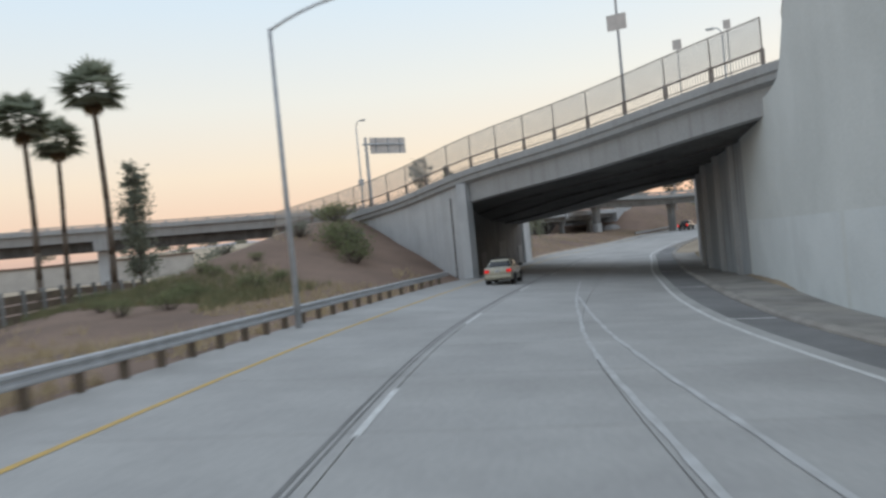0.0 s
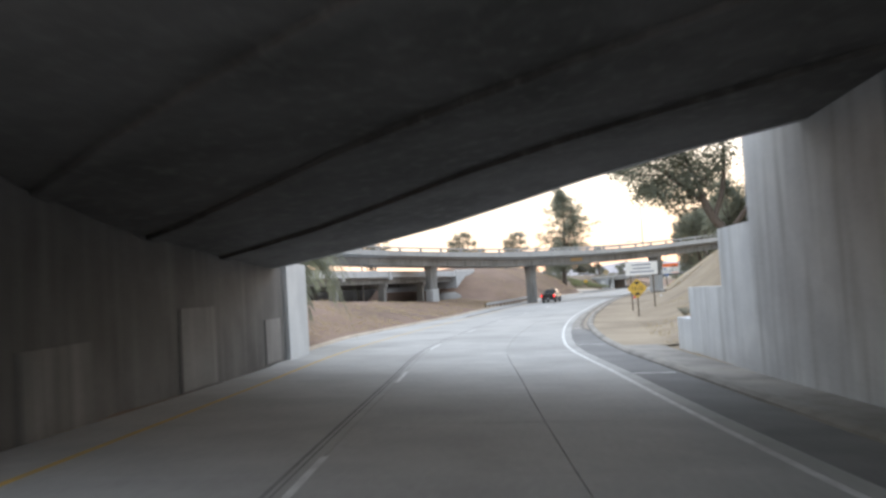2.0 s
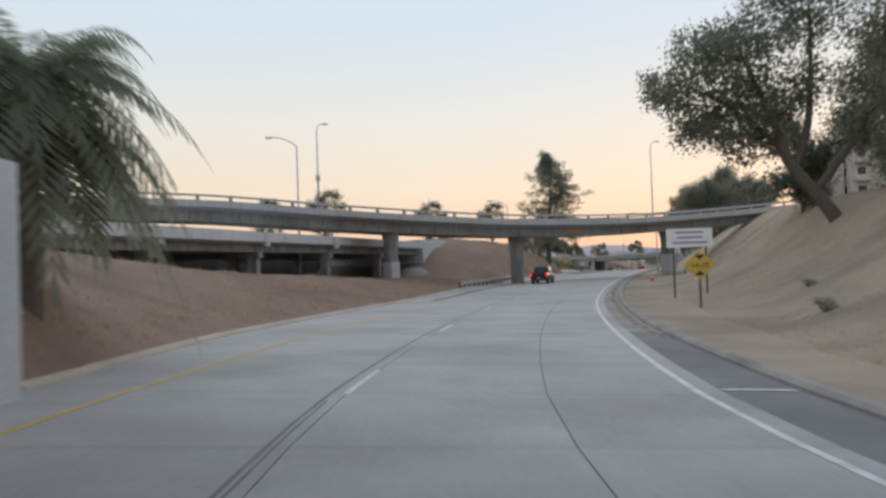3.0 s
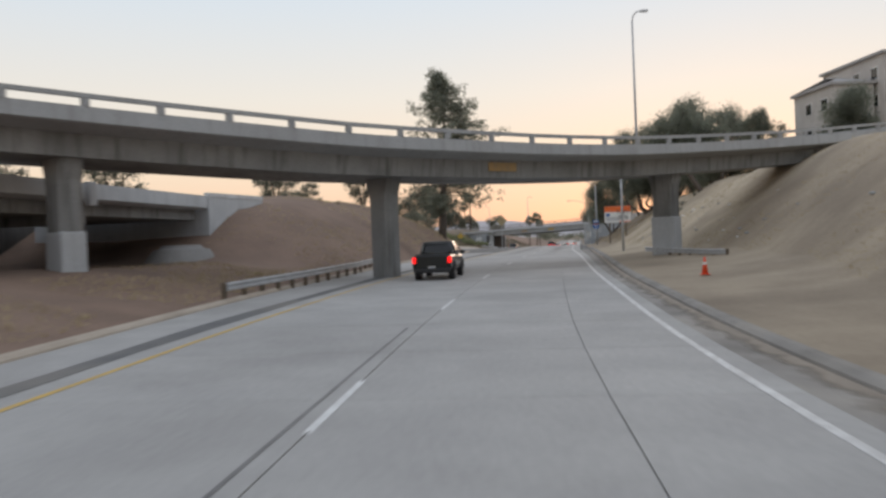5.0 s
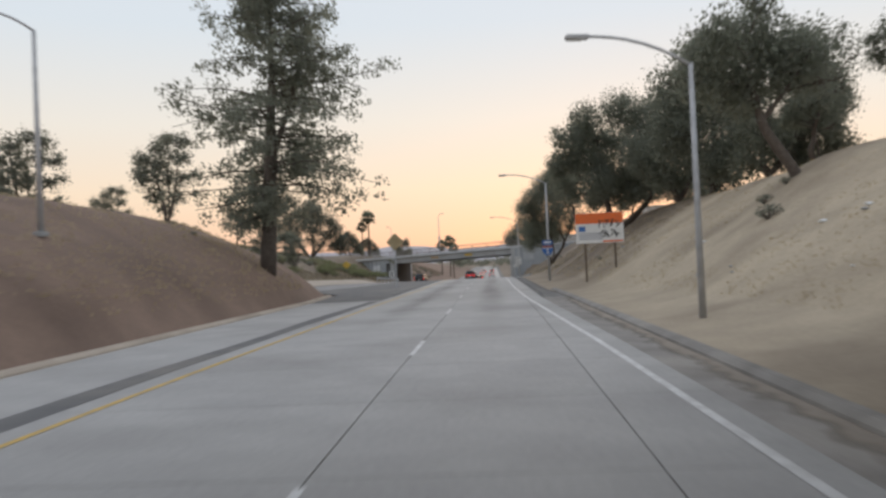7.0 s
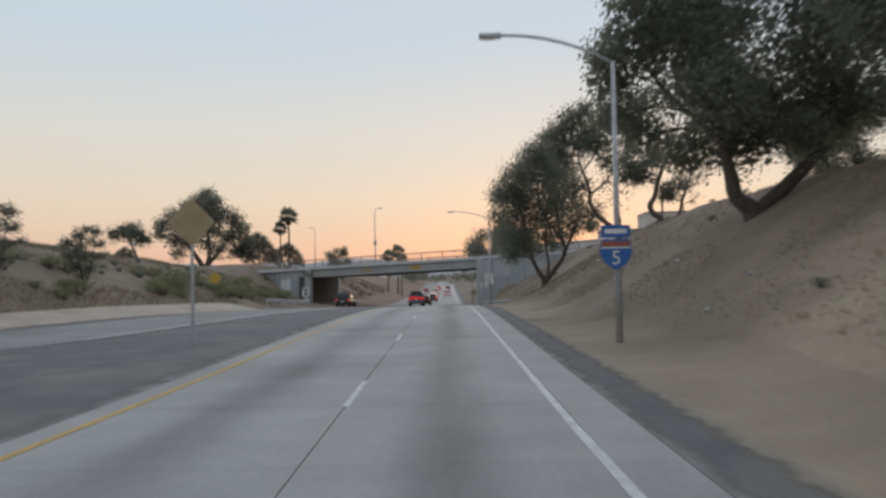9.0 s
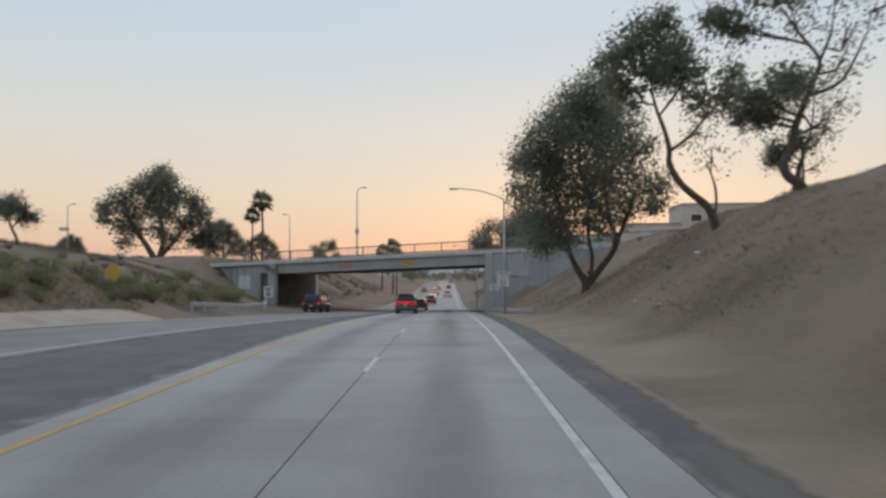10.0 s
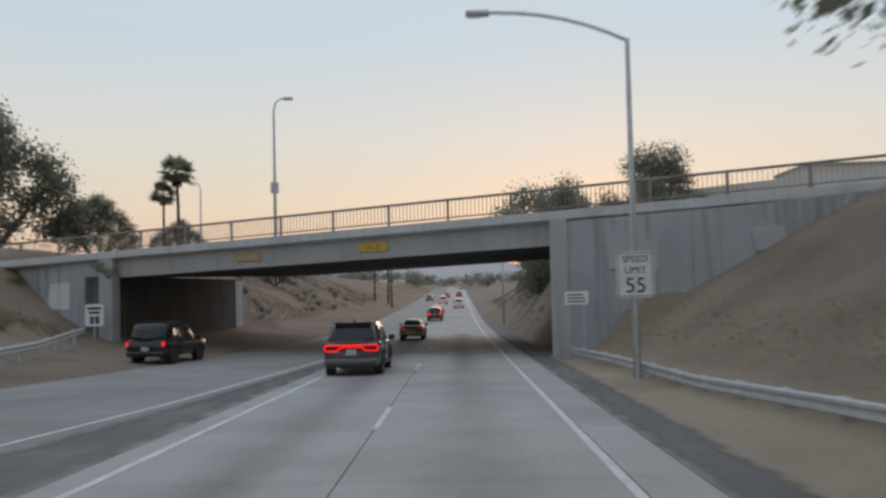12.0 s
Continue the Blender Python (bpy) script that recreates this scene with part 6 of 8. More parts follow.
def grown_tree(seed, stems, lobes, label, group, material=None, leaf=0.20, dense=1.0, droop=0.7, hang=1.25, rag=0.34, deep=1.0, core=0.38):
    """A tree of bending stems whose crown is many lobes of foliage that run together: x, z, radius and, for some, thinness.
    The inside of each lobe is filled with sprays of coarse leaves, its outside with ragged tufts of fine ones."""
    rng = np.random.default_rng(seed)
    e = thing("tree", Matrix.Identity(4), label, "tree", group)
    bm = bmesh.new()
    run = np.array([q for st in stems for q in bough(bm, st, 9 if st[0][3] > 0.2 else 7)])
    vs = []
    for x, z, r, *thin in lobes:
        k = thin[0] if thin else 1.0
        c = np.array((x, rng.uniform(-1, 1) * deep * 2.0 * (1 - 0.06 * r), z))
        below = run[run[:, 2] < z - 0.3] if (run[:, 2] < z - 0.3).any() else run
        q = below[np.argmin(np.linalg.norm(below[:, :3] - c, axis=1))]
        mid = (q[:3] + c) / 2 + rng.normal(size=3) * 0.25 + (0, 0, 0.1)
        bough(bm, [(*q[:3], min(0.09, q[3] * 0.7)), (*mid, 0.05), (*c, 0.03), (*(c + rng.normal(size=3) * r * 0.4 + (0, 0, r * 0.4)), 0.01)], 5)
        for _ in range(int(3 + 3 * (k < 0.6))):
            d = rng.normal(size=3)
            bough(bm, [(*mid, 0.03), (*(c + d * r * 0.25), 0.02), (*(c + d * r * 0.55), 0.008)], 4)
        area = math.pi * r * r
        m = max(6, int(7 * area))
        d = rng.normal(size=(m, 3))
        d /= np.linalg.norm(d, axis=1)[:, None]
        tufts = c + d * r * rng.uniform(0.55, 1.08, (m, 1)) * np.array((1.0, 1.0, 0.85))
        vs.append(sprays(rng, tufts, np.array((1, 1, hang)) * rag * (0.6 + 0.25 * r), int(1.9 * dense * k * area / (0.30 * leaf * leaf)), leaf, 0.30, droop))
        if k > 0.5:
            vs.append(sprays(rng, np.array([c]), np.array((1, 1, 0.85)) * r * 0.42, int(1.5 * dense * k * area / (0.36 * core * core)), core, 0.36, droop))
    part("trunk", bm, M_BARK, e, smooth=True)
    v = np.concatenate(vs)
    raw("crown", v, np.arange(len(v)).reshape(-1, 4), material or M_LEAF, e)
    return e


def dome(seed, wide, hem, high, n, flat=1.0):
    """Lobes that fill a rounded crown between two heights."""
    rng = np.random.default_rng(seed)
    rows = []
    for i in range(n):
        f = (i + 0.5) / n
        z = hem + (high - hem) * f
        w = wide * math.sqrt(max(0.06, 1 - ((f - 0.42) / 0.66) ** 2)) * flat
        r = (high - hem) * rng.uniform(0.14, 0.22)
        rows.append((rng.uniform(-1, 1) * max(0.2, w - r * 0.7), z, r))
    return rows


def at_ground(x, y, turn=0.0, s=1.0, dz=0.0):
    return Matrix.Translation((x, y, ground_z(x, y) + dz)) @ Matrix.Rotation(turn, 4, "Z") @ Matrix.Diagonal((s, s, s, 1))


def plant(ob, x, y, turn=0.0, s=1.0, dz=0.0):
    """A copy at another place and size."""
    c = copy_thing(ob, Matrix.Translation((x, y, ground_z(x, y) + dz)) @ Matrix.Rotation(turn, 4, "Z"))
    c.scale = (s, s, s)
    return c


BANK = "trees on the freeway bank"
G_PEPPER = "dark broad-crowned pepper tree with leaning stems on the bank"
front = grown_tree(11, [
    [(0, 0, -1.2, 0.4), (0, 0, 0.2, 0.31), (-0.5, 0, 1.0, 0.22), (-1.15, 0, 2.4, 0.18), (-1.3, 0.3, 4.0, 0.15), (-2.0, 0.5, 6.5, 0.13), (-2.6, 0.5, 9.0, 0.05)],
    [(0.1, 0, 0.1, 0.3), (0.9, -0.2, 1.1, 0.23), (1.8, -0.3, 2.3, 0.2), (2.15, 0, 3.3, 0.18), (1.7, 0.2, 4.6, 0.15), (1.4, 0.3, 7.0, 0.14), (0.6, 0.2, 10.0, 0.08), (0.3, 0, 12.6, 0.02)],
    [(2.1, -0.1, 3.0, 0.17), (3.0, 0.5, 4.8, 0.12), (4.0, 0.8, 7.4, 0.04)],
    [(1.7, 0.2, 4.4, 0.16), (-0.3, -0.7, 7.3, 0.11), (-0.6, -1.0, 10.6, 0.03)], [(0.3, 0.1, 0.4, 0.16), (0.5, 0.3, 2.0, 0.13), (0.2, 0.4, 4.2, 0.09), (0.4, 0.5, 7.0, 0.04)]],
    [(0.8, 13.2, 1.7), (-0.6, 12.6, 1.5), (1.9, 12.4, 1.4), (-0.8, 11.4, 2.1), (-2.6, 10.3, 1.9), (-3.6, 8.7, 1.8), (-4.3, 8.9, 1.0), (1.8, 10.6, 2.1), (-0.2, 9.0, 2.5), (2.3, 8.0, 2.3), (3.6, 9.3, 1.5, 0.7), (4.3, 6.6, 1.5),
     (4.9, 5.4, 0.9), (-2.4, 6.6, 2.2), (0.2, 6.2, 2.1), (-4.2, 6.6, 1.3), (-3.2, 4.4, 1.8), (-1.6, 4.2, 1.5), (-3.5, 2.7, 1.1), (3.2, 5.8, 1.4), (0.8, 4.6, 1.3), (-2.6, 8.4, 1.7), (1.0, 11.8, 1.8), (4.0, 11.6, 1.1, 0.4), (3.4, 12.9, 0.9, 0.35), (-0.5, 3.2, 0.9, 0.6), (-2.2, 3.2, 1.0), (0.7, 3.6, 0.8, 0.6), (2.6, 4.6, 0.9, 0.6), (-4.0, 4.8, 1.1)],
    G_PEPPER, BANK, leaf=0.15, dense=0.8, core=0.3, deep=1.9)
front.matrix_world = at_ground(9.5, 9.0, 0.0, 1.0, 0.35)
bent = grown_tree(22, [
    [(0.2, 0, -1.2, 0.288), (0, 0, 0, 0.245), (-0.4, 0, 1.0, 0.216), (-1.2, 0, 1.7, 0.202), (-1.9, 0.1, 2.4, 0.187), (-2.4, 0.2, 3.4, 0.166), (-2.4, 0.2, 4.2, 0.144), (-2.7, 0.1, 5.3, 0.115), (-3.2, 0, 6.6, 0.0792), (-3.5, 0, 8.2, 0.04)],
    [(-2.4, 0.2, 4.1, 0.101), (-1.2, 0.4, 5.0, 0.0792), (0.2, 0.6, 6.6, 0.05)], [(0, 0, 0.6, 0.072), (0.1, 0.2, 2.0, 0.07), (-0.4, 0.2, 3.6, 0.03)],
    [(-3.0, 0, 6.0, 0.0648), (-1.9, -0.4, 7.6, 0.07), (-1.5, -0.6, 9.4, 0.03)]],
    [(-3.9, 10.3, 1.4), (-4.9, 9.2, 1.2), (-5.7, 9.2, 0.8), (-1.9, 10.1, 1.2), (-1.5, 8.6, 1.3), (-3.6, 8.2, 1.2), (-2.4, 8.9, 1.2), (-1.0, 6.7, 1.1, 0.7), (1.0, 8.3, 1.0, 0.7), (0.6, 6.9, 1.1, 0.7), (-4.4, 6.9, 1.0, 0.6),
     (-0.5, 5.2, 1.0, 0.35), (0.0, 3.6, 0.9, 0.22), (-4.8, 8.0, 1.0), (-2.9, 10.9, 0.9), (1.6, 7.4, 0.8, 0.4)],
    "leaning pepper tree with a bent bare stem on the bank", BANK, leaf=0.18, dense=0.95, deep=0.7)
bent.matrix_world = at_ground(14.5, -3.3, 0.0, 1.0, 0.15)
twisted = grown_tree(23, [
    [(0, 0, -1.2, 0.306), (0, 0, 0, 0.255), (-0.6, 0, 0.5, 0.221), (-0.8, 0, 1.1, 0.204), (-0.4, 0.1, 1.8, 0.187), (-0.2, 0.1, 2.75, 0.17), (0.1, 0, 3.6, 0.153), (0.5, 0, 4.6, 0.128), (0.9, -0.1, 5.8, 0.0935), (0.1, 0, 7.0, 0.08), (-1.0, 0, 8.6, 0.03)],
    [(0.3, 0, 4.2, 0.0935), (2.1, 0.3, 5.0, 0.08), (3.4, 0.4, 7.4, 0.03)], [(0.0, 0, 3.2, 0.0765), (-1.9, -0.3, 4.1, 0.04)], [(0.1, 0, 0.2, 0.08), (0.2, 0.3, 1.8, 0.06), (0.0, 0.3, 2.8, 0.02)],
    [(0.9, -0.1, 5.8, 0.08), (1.7, 0.4, 7.4, 0.05), (2.0, 0.6, 9.4, 0.02)], [(0.4, 0, 6.6, 0.07), (-1.6, 0.2, 7.2, 0.05), (-3.4, 0.2, 7.8, 0.02)]],
    [(-3.2, 7.9, 0.9), (-4.0, 7.8, 0.7), (-2.3, 7.3, 0.8), (-0.7, 4.5, 1.2), (-1.9, 4.1, 1.1), (-2.3, 3.3, 0.8), (-1.1, 3.5, 0.9), (1.7, 5.7, 1.1, 0.3), (2.1, 7.2, 1.2, 0.3), (1.1, 2.9, 0.8, 0.3), (0.1, 7.8, 1.1, 0.3),
     (0.0, 9.2, 1.3, 0.6), (-1.5, 9.4, 1.2, 0.8), (2.0, 9.3, 1.2, 0.4), (3.4, 7.9, 1.0, 0.35)],
    "thin-crowned tree with a twisting bare trunk on the bank", BANK, leaf=0.17, dense=0.85, deep=0.6)
twisted.matrix_world = at_ground(16.2, -10.2, 0.0, 1.0, 0.1)
broad = grown_tree(12, [
    [(0, 0, -1.3, 0.5), (0, 0, 0.1, 0.42), (-0.7, 0, 0.8, 0.33), (-0.9, 0, 1.8, 0.3), (-1.3, 0.2, 4.0, 0.22), (-1.6, 0.3, 7.0, 0.12), (-1.8, 0.3, 9.6, 0.04)],
    [(0.1, 0, 0, 0.38), (1.0, 0, 0.8, 0.33), (2.2, -0.2, 2.0, 0.28), (3.2, -0.2, 3.2, 0.22), (3.8, 0, 6.0, 0.12), (4.0, 0, 8.6, 0.04)], [(-1.2, 0.2, 3.4, 0.16), (-3.2, 0.3, 5.2, 0.1), (-5.0, 0.3, 7.4, 0.03)]],
    [(-4.8, 9.2, 1.8), (-2.6, 9.8, 2.1), (-0.2, 9.3, 2.2), (2.2, 9.6, 2.2), (4.8, 9.2, 2.1), (-5.1, 7.4, 1.6), (-5.8, 6.2, 1.2), (-6.3, 7.0, 0.8), (-5.0, 5.0, 1.3), (-4.3, 3.9, 1.1), (-2.6, 6.9, 2.1), (-2.2, 4.8, 2.0), (-1.9, 3.2, 1.3),
     (-0.2, 5.6, 2.3), (0.3, 3.8, 1.7), (2.2, 4.8, 2.1), (2.2, 7.0, 2.3), (4.6, 5.6, 2.1), (5.8, 7.4, 1.8), (1.5, 3.2, 1.2), (-3.0, 11.4, 1.8), (0.0, 11.8, 2.1), (3.0, 11.5, 2.0), (3.6, 3.9, 1.4), (6.0, 4.6, 1.4)],
    G_PEPPER, BANK, leaf=0.17, dense=1.05, deep=1.6)
broad.matrix_world = at_ground(13.3, -36.6, 0.0, 1.0, 0.1)
leaner = grown_tree(24, [[(0.3, 0, -1.2, 0.36), (0, 0, 0, 0.3), (-0.8, 0, 1.3, 0.27), (-1.5, 0, 2.6, 0.22), (-2.0, 0, 5.0, 0.1), (-2.1, 0, 6.6, 0.03)], [(-1.5, 0, 2.6, 0.15), (0.2, 0.3, 4.6, 0.09), (1.4, 0.4, 6.4, 0.03)]],
    [(-3.6, 6.6, 1.7), (-2.0, 7.2, 1.7), (-0.4, 7.0, 1.6), (-4.6, 5.0, 1.4), (-3.0, 4.8, 1.6), (-1.2, 5.0, 1.6), (0.6, 5.2, 1.5), (2.0, 6.3, 1.6, 0.7), (-2.4, 3.6, 1.0, 0.6), (1.8, 4.4, 1.0, 0.5), (-1.4, 8.4, 1.1, 0.7)],
    "pepper tree leaning out from the upper bank", BANK, leaf=0.19, dense=0.9)
leaner.matrix_world = at_ground(15.6, -79.0, 0.0, 1.0, 0.2)
pep = [grown_tree(13, [[(0, 0, -1.2, 0.4), (0, 0, 0.2, 0.32), (-0.6, 0.2, 2.0, 0.26), (-1.4, 0.3, 5.0, 0.15), (-1.6, 0.2, 8.5, 0.04)], [(0, 0, 0.1, 0.3), (1.0, -0.2, 1.6, 0.24), (2.0, -0.2, 4.6, 0.14), (1.8, 0, 8.4, 0.04)]],
                  dome(131, 5.4, 1.5, 11.0, 22), G_PEPPER, BANK, leaf=0.22, dense=0.72, rag=0.42, deep=1.6),
       grown_tree(14, [[(0, 0, -1.2, 0.42), (0, 0, 0.2, 0.34), (0.7, 0.2, 2.4, 0.28), (0.6, 0.3, 6.0, 0.16), (0.2, 0.2, 10.0, 0.04)], [(0.2, 0, 0.6, 0.26), (-1.2, -0.2, 2.2, 0.2), (-2.6, -0.2, 5.4, 0.1)]],
                  dome(141, 5.2, 1.3, 12.6, 24), G_PEPPER, BANK, leaf=0.22, dense=0.72, rag=0.42, deep=1.6),
       grown_tree(15, [[(0, 0, -1.2, 0.36), (0, 0, 0.2, 0.3), (-0.4, 0.2, 1.8, 0.25), (0.4, 0.3, 4.6, 0.14), (0.6, 0.2, 7.4, 0.04)], [(0, 0, 0.4, 0.24), (1.3, -0.2, 1.8, 0.18), (2.6, 0.2, 4.2, 0.08)]],
                  dome(151, 5.6, 1.2, 9.6, 20), G_PEPPER, BANK, leaf=0.22, dense=0.72, rag=0.42, deep=1.6)]
for ob, (x, y, t, s) in zip(pep, ((17.2, -46.0, 0.2, 0.88), (17.8, -55.5, 0.5, 0.92), (19.2, -64.5, 0.1, 0.9))):
    ob.matrix_world = at_ground(x, y, t, s)
big_lean = grown_tree(27, [
    [(0.6, 0, -1.5, 0.7), (0, 0, 0, 0.5), (-1.2, 0, 1.8, 0.44), (-2.4, 0, 3.4, 0.4), (-3.1, 0, 4.9, 0.36), (-3.6, 0.2, 6.8, 0.28), (-4.6, 0.3, 9.4, 0.18), (-5.6, 0.3, 12.0, 0.06)],
    [(-3.1, 0, 4.8, 0.22), (-5.0, 0.3, 6.8, 0.17), (-7.6, 0.3, 9.0, 0.1), (-10.6, 0.3, 10.2, 0.03)], [(-2.4, 0, 3.4, 0.3), (-1.4, 0.5, 6.4, 0.24), (-1.0, 0.8, 11.0, 0.15), (-1.0, 0.8, 16.0, 0.04)], [(-1.2, 0, 1.8, 0.3), (1.2, 0.3, 5.0, 0.24), (3.2, 0.5, 9.0, 0.16), (3.6, 0.5, 14.0, 0.05)],
    [(4.8, 1.0, -0.6, 0.36), (4.6, 1.0, 2.0, 0.3), (5.0, 1.0, 7.0, 0.2), (5.4, 1.0, 12.0, 0.06)]],
    [(-8.2, 12.2, 2.2), (-9.9, 10.3, 1.7), (-11.1, 8.9, 1.1), (-9.0, 7.2, 1.8), (-7.2, 9.6, 2.2), (-5.7, 13.0, 2.1), (-6.5, 5.6, 1.0), (-3.3, 15.4, 2.3), (-3.9, 11.6, 2.1), (-1.4, 17.0, 2.2), (-0.8, 13.6, 2.4), (2.6, 16.2, 2.5),
     (-1.4, 9.6, 1.8, 0.8), (-2.8, 7.2, 1.3, 0.5), (3.3, 12.2, 2.5), (5.8, 14.5, 2.5), (4.0, 7.9, 2.3), (4.0, 4.8, 2.0), (5.4, 10.2, 2.4), (1.2, 6.2, 1.2, 0.6), (6.8, 6.2, 1.9), (-7.7, 7.4, 1.4), (-4.9, 9.4, 1.5, 0.8), (7.4, 12.4, 2.2), (-9.9, 8.4, 1.3), (-6.9, 11.4, 1.8), (-9.1, 6.4, 1.0), (-7.4, 6.2, 1.3), (-6.3, 4.9, 1.0, 0.7), (-5.0, 6.6, 1.7), (-5.2, 4.3, 0.9, 0.6), (-3.4, 7.0, 1.8), (-4.2, 8.6, 1.9), (-2.0, 8.4, 1.6), (-4.4, 5.6, 0.9, 0.7), (-6.0, 8.0, 1.8), (-11.6, 10.4, 0.8)],
    "large pepper tree leaning out from the bank", BANK, leaf=0.21, dense=0.62)
big_lean.matrix_world = at_ground(21.2, -159.4, 0.0, 1.0)
round_bush = grown_tree(28, [[(0, 0, -0.6, 0.16), (0, 0, 0.4, 0.12), (-0.4, 0, 2.0, 0.06)], [(0, 0, 0.2, 0.1), (0.6, 0.2, 1.8, 0.04)]], dome(281, 2.3, 0.6, 5.2, 14), "dense dark bush at the top of the bank", BANK, leaf=0.19, dense=1.2, deep=0.7)
round_bush.matrix_world = at_ground(20.6, -147.0, 0.0, 1.32)
for k, x, y, t, s in ((0, 23.0, -62.0, 0.3, 0.68),
                      (1, 27, -150, 0.6, 0.9), (2, 27.5, -168, 0.1, 0.9), (0, 25, -20, 0.0, 0.6),
                      (0, 13.0, 136, 0.4, 0.6), (2, 16, 160, 0.2, 0.8), (2, -30, 150, 0.6, 0.7), (1, 18.0, 118, 0.0, 0.8)):
    plant(pep[k], x, y, t, s)
plant(pep[2], 8.4, 84.0, 0.0, 1.12, -1.2)
plant(pep[0], 11.0, 100.0, 0.5, 0.95, -1.0)
plant(pep[1], 29.6, -84.0, 0.8, 0.58)
plant(twisted, 21.5, 2.0, 0.4, 0.8)
plant(twisted, 19.6, -72.0, 0.5, 0.8)
plant(bent, 24.0, -77.0, 0.2, 0.6)

# the tall feathery tree on the left and its neighbours
def feather_tree(seed, high, half, label, group):
    """A straight trunk with a second leader and level boughs that end in hanging sprays."""
    rng = np.random.default_rng(seed)
    e = thing("tree", Matrix.Identity(4), label, "tree", group)
    bm = bmesh.new()
    stems = [[(0, 0, -0.8), (0.25, 0, 3), (0.5, 0.05, 7.5), (0.75, 0, 12), (0.9, 0, high)], [(0.4, 0, 6.0), (1.6, 0.3, 9.5), (2.5, 0.3, 12.5), (2.9, 0.2, high * 0.83)]]
    radii = ((0.50, 0.43, 0.32, 0.18, 0.03), (0.2, 0.15, 0.09, 0.03))
    for st, rr in zip(stems, radii):
        for k in range(len(st) - 1):
            tube(bm, st[k], st[k + 1], rr[k], rr[k + 1], 9)
    cl = []
    for i in range(150):
        f = (i + rng.random()) / 150
        z = high * (0.16 + 0.84 * f)
        st = stems[1] if (i % 4 == 0 and 6.5 < z < high * 0.8) else stems[0]
        x0, y0 = np.interp(z, [p[2] for p in st], [p[0] for p in st]), np.interp(z, [p[2] for p in st], [p[1] for p in st])
        reach = half * (0.30 + 0.70 * rng.random() ** 0.8) * min(1.0, 0.5 + f * 2.2) * min(1.0, (1.12 - f) * 1.7) * (0.6 if st is stems[1] else 1.0)
        a = rng.random() * 6.283
        tip = np.array((x0 + math.cos(a) * reach, y0 + math.sin(a) * reach, z + reach * rng.uniform(-0.30, 0.22)))
        pts = limb(bm, (x0, y0, z), tip, 0.06, 0.015, 0.10 * reach, rng, 5)
        for p in pts[2:]:
            for _ in range(2):
                cl.append((tuple(p + rng.normal(size=3) * 0.35 + (0, 0, -0.15)), 0.5 * (0.5 + rng.random())))
    part("trunk", bm, M_BARK, e, smooth=True)
    v, f = leaf_mesh(rng, cl, 40, 0.22, 1.0, 0.26)
    raw("crown", v, f, M_LEAF, e)
    return e


tall = feather_tree(31, 18.5, 7.2, "tall feathery dark tree with a straight trunk on the soil bank", "trees on the planted bank")
tall.matrix_world = at_ground(-13.7, -71.5, 0.0, 1.05)
LEFT = "trees on the planted bank"
gum = grown_tree(41, [[(0, 0, -0.8, 0.22), (0, 0, 0.4, 0.18), (-0.3, 0.1, 2.6, 0.14), (-0.9, 0.1, 5.2, 0.08), (-1.0, 0.1, 8.0, 0.02)], [(0, 0, 0.3, 0.16), (0.7, -0.1, 2.4, 0.12), (1.2, 0, 5.4, 0.07), (1.5, 0, 8.4, 0.02)], [(0.3, 0, 1.6, 0.08), (0.2, 0.4, 5.0, 0.05), (0.3, 0.3, 8.8, 0.02)]],
    [(-1.0, 8.0, 1.0), (0.4, 8.7, 0.8), (1.6, 8.4, 0.9), (-2.2, 6.8, 1.0), (-0.6, 6.4, 1.2), (1.0, 6.9, 0.9, 0.7), (2.4, 6.6, 0.8), (-1.6, 5.0, 1.2), (0.2, 4.8, 1.1), (1.9, 4.9, 0.9, 0.7), (-1.4, 3.4, 1.1), (0.6, 3.2, 1.0, 0.8), (-2.6, 5.4, 0.7), (2.9, 5.2, 0.6, 0.7), (-0.4, 2.0, 0.8), (2.6, 3.4, 0.6, 0.6)],
    "grey-green eucalyptus with an open crown", LEFT, M_LEAF_GREY, leaf=0.2, dense=0.9, deep=0.6)
gum.matrix_world = at_ground(-30.6, -45.0, 0, 1.0, 0.3)
slender = grown_tree(42, [[(0, 0, -0.6, 0.12), (0, 0, 1.0, 0.1), (0.2, 0, 4.0, 0.06), (0.1, 0, 8.2, 0.015)]],
    [(0.1, 8.2, 0.5, 0.6), (0.4, 7.2, 0.6, 0.6), (-0.3, 6.4, 0.6, 0.6), (0.6, 5.6, 0.7, 0.6), (-0.5, 4.8, 0.7, 0.6), (0.7, 4.0, 0.6, 0.5), (-0.4, 3.2, 0.7, 0.6), (0.5, 2.4, 0.6, 0.5)],
    "slender thin-leaved sapling on the bank", LEFT, M_LEAF_GREY, leaf=0.18, dense=0.8, deep=0.2)
slender.matrix_world = at_ground(-30.5, -24.0, 0.0, 1.0)
for x, y, t, s in ((-44.4, -45.0, 0.6, 1.15), (-27.0, -24.0, 0.3, 0.55), (-26.0, -14.0, 0.3, 0.5), (-59, -68, 0.5, 1.3), (-64, -84, 0.2, 1.0), (-48, -20, 0.1, 0.8), (-36.5, -62.0, 0.4, 0.35)):
    plant(gum, x, y, t, s)
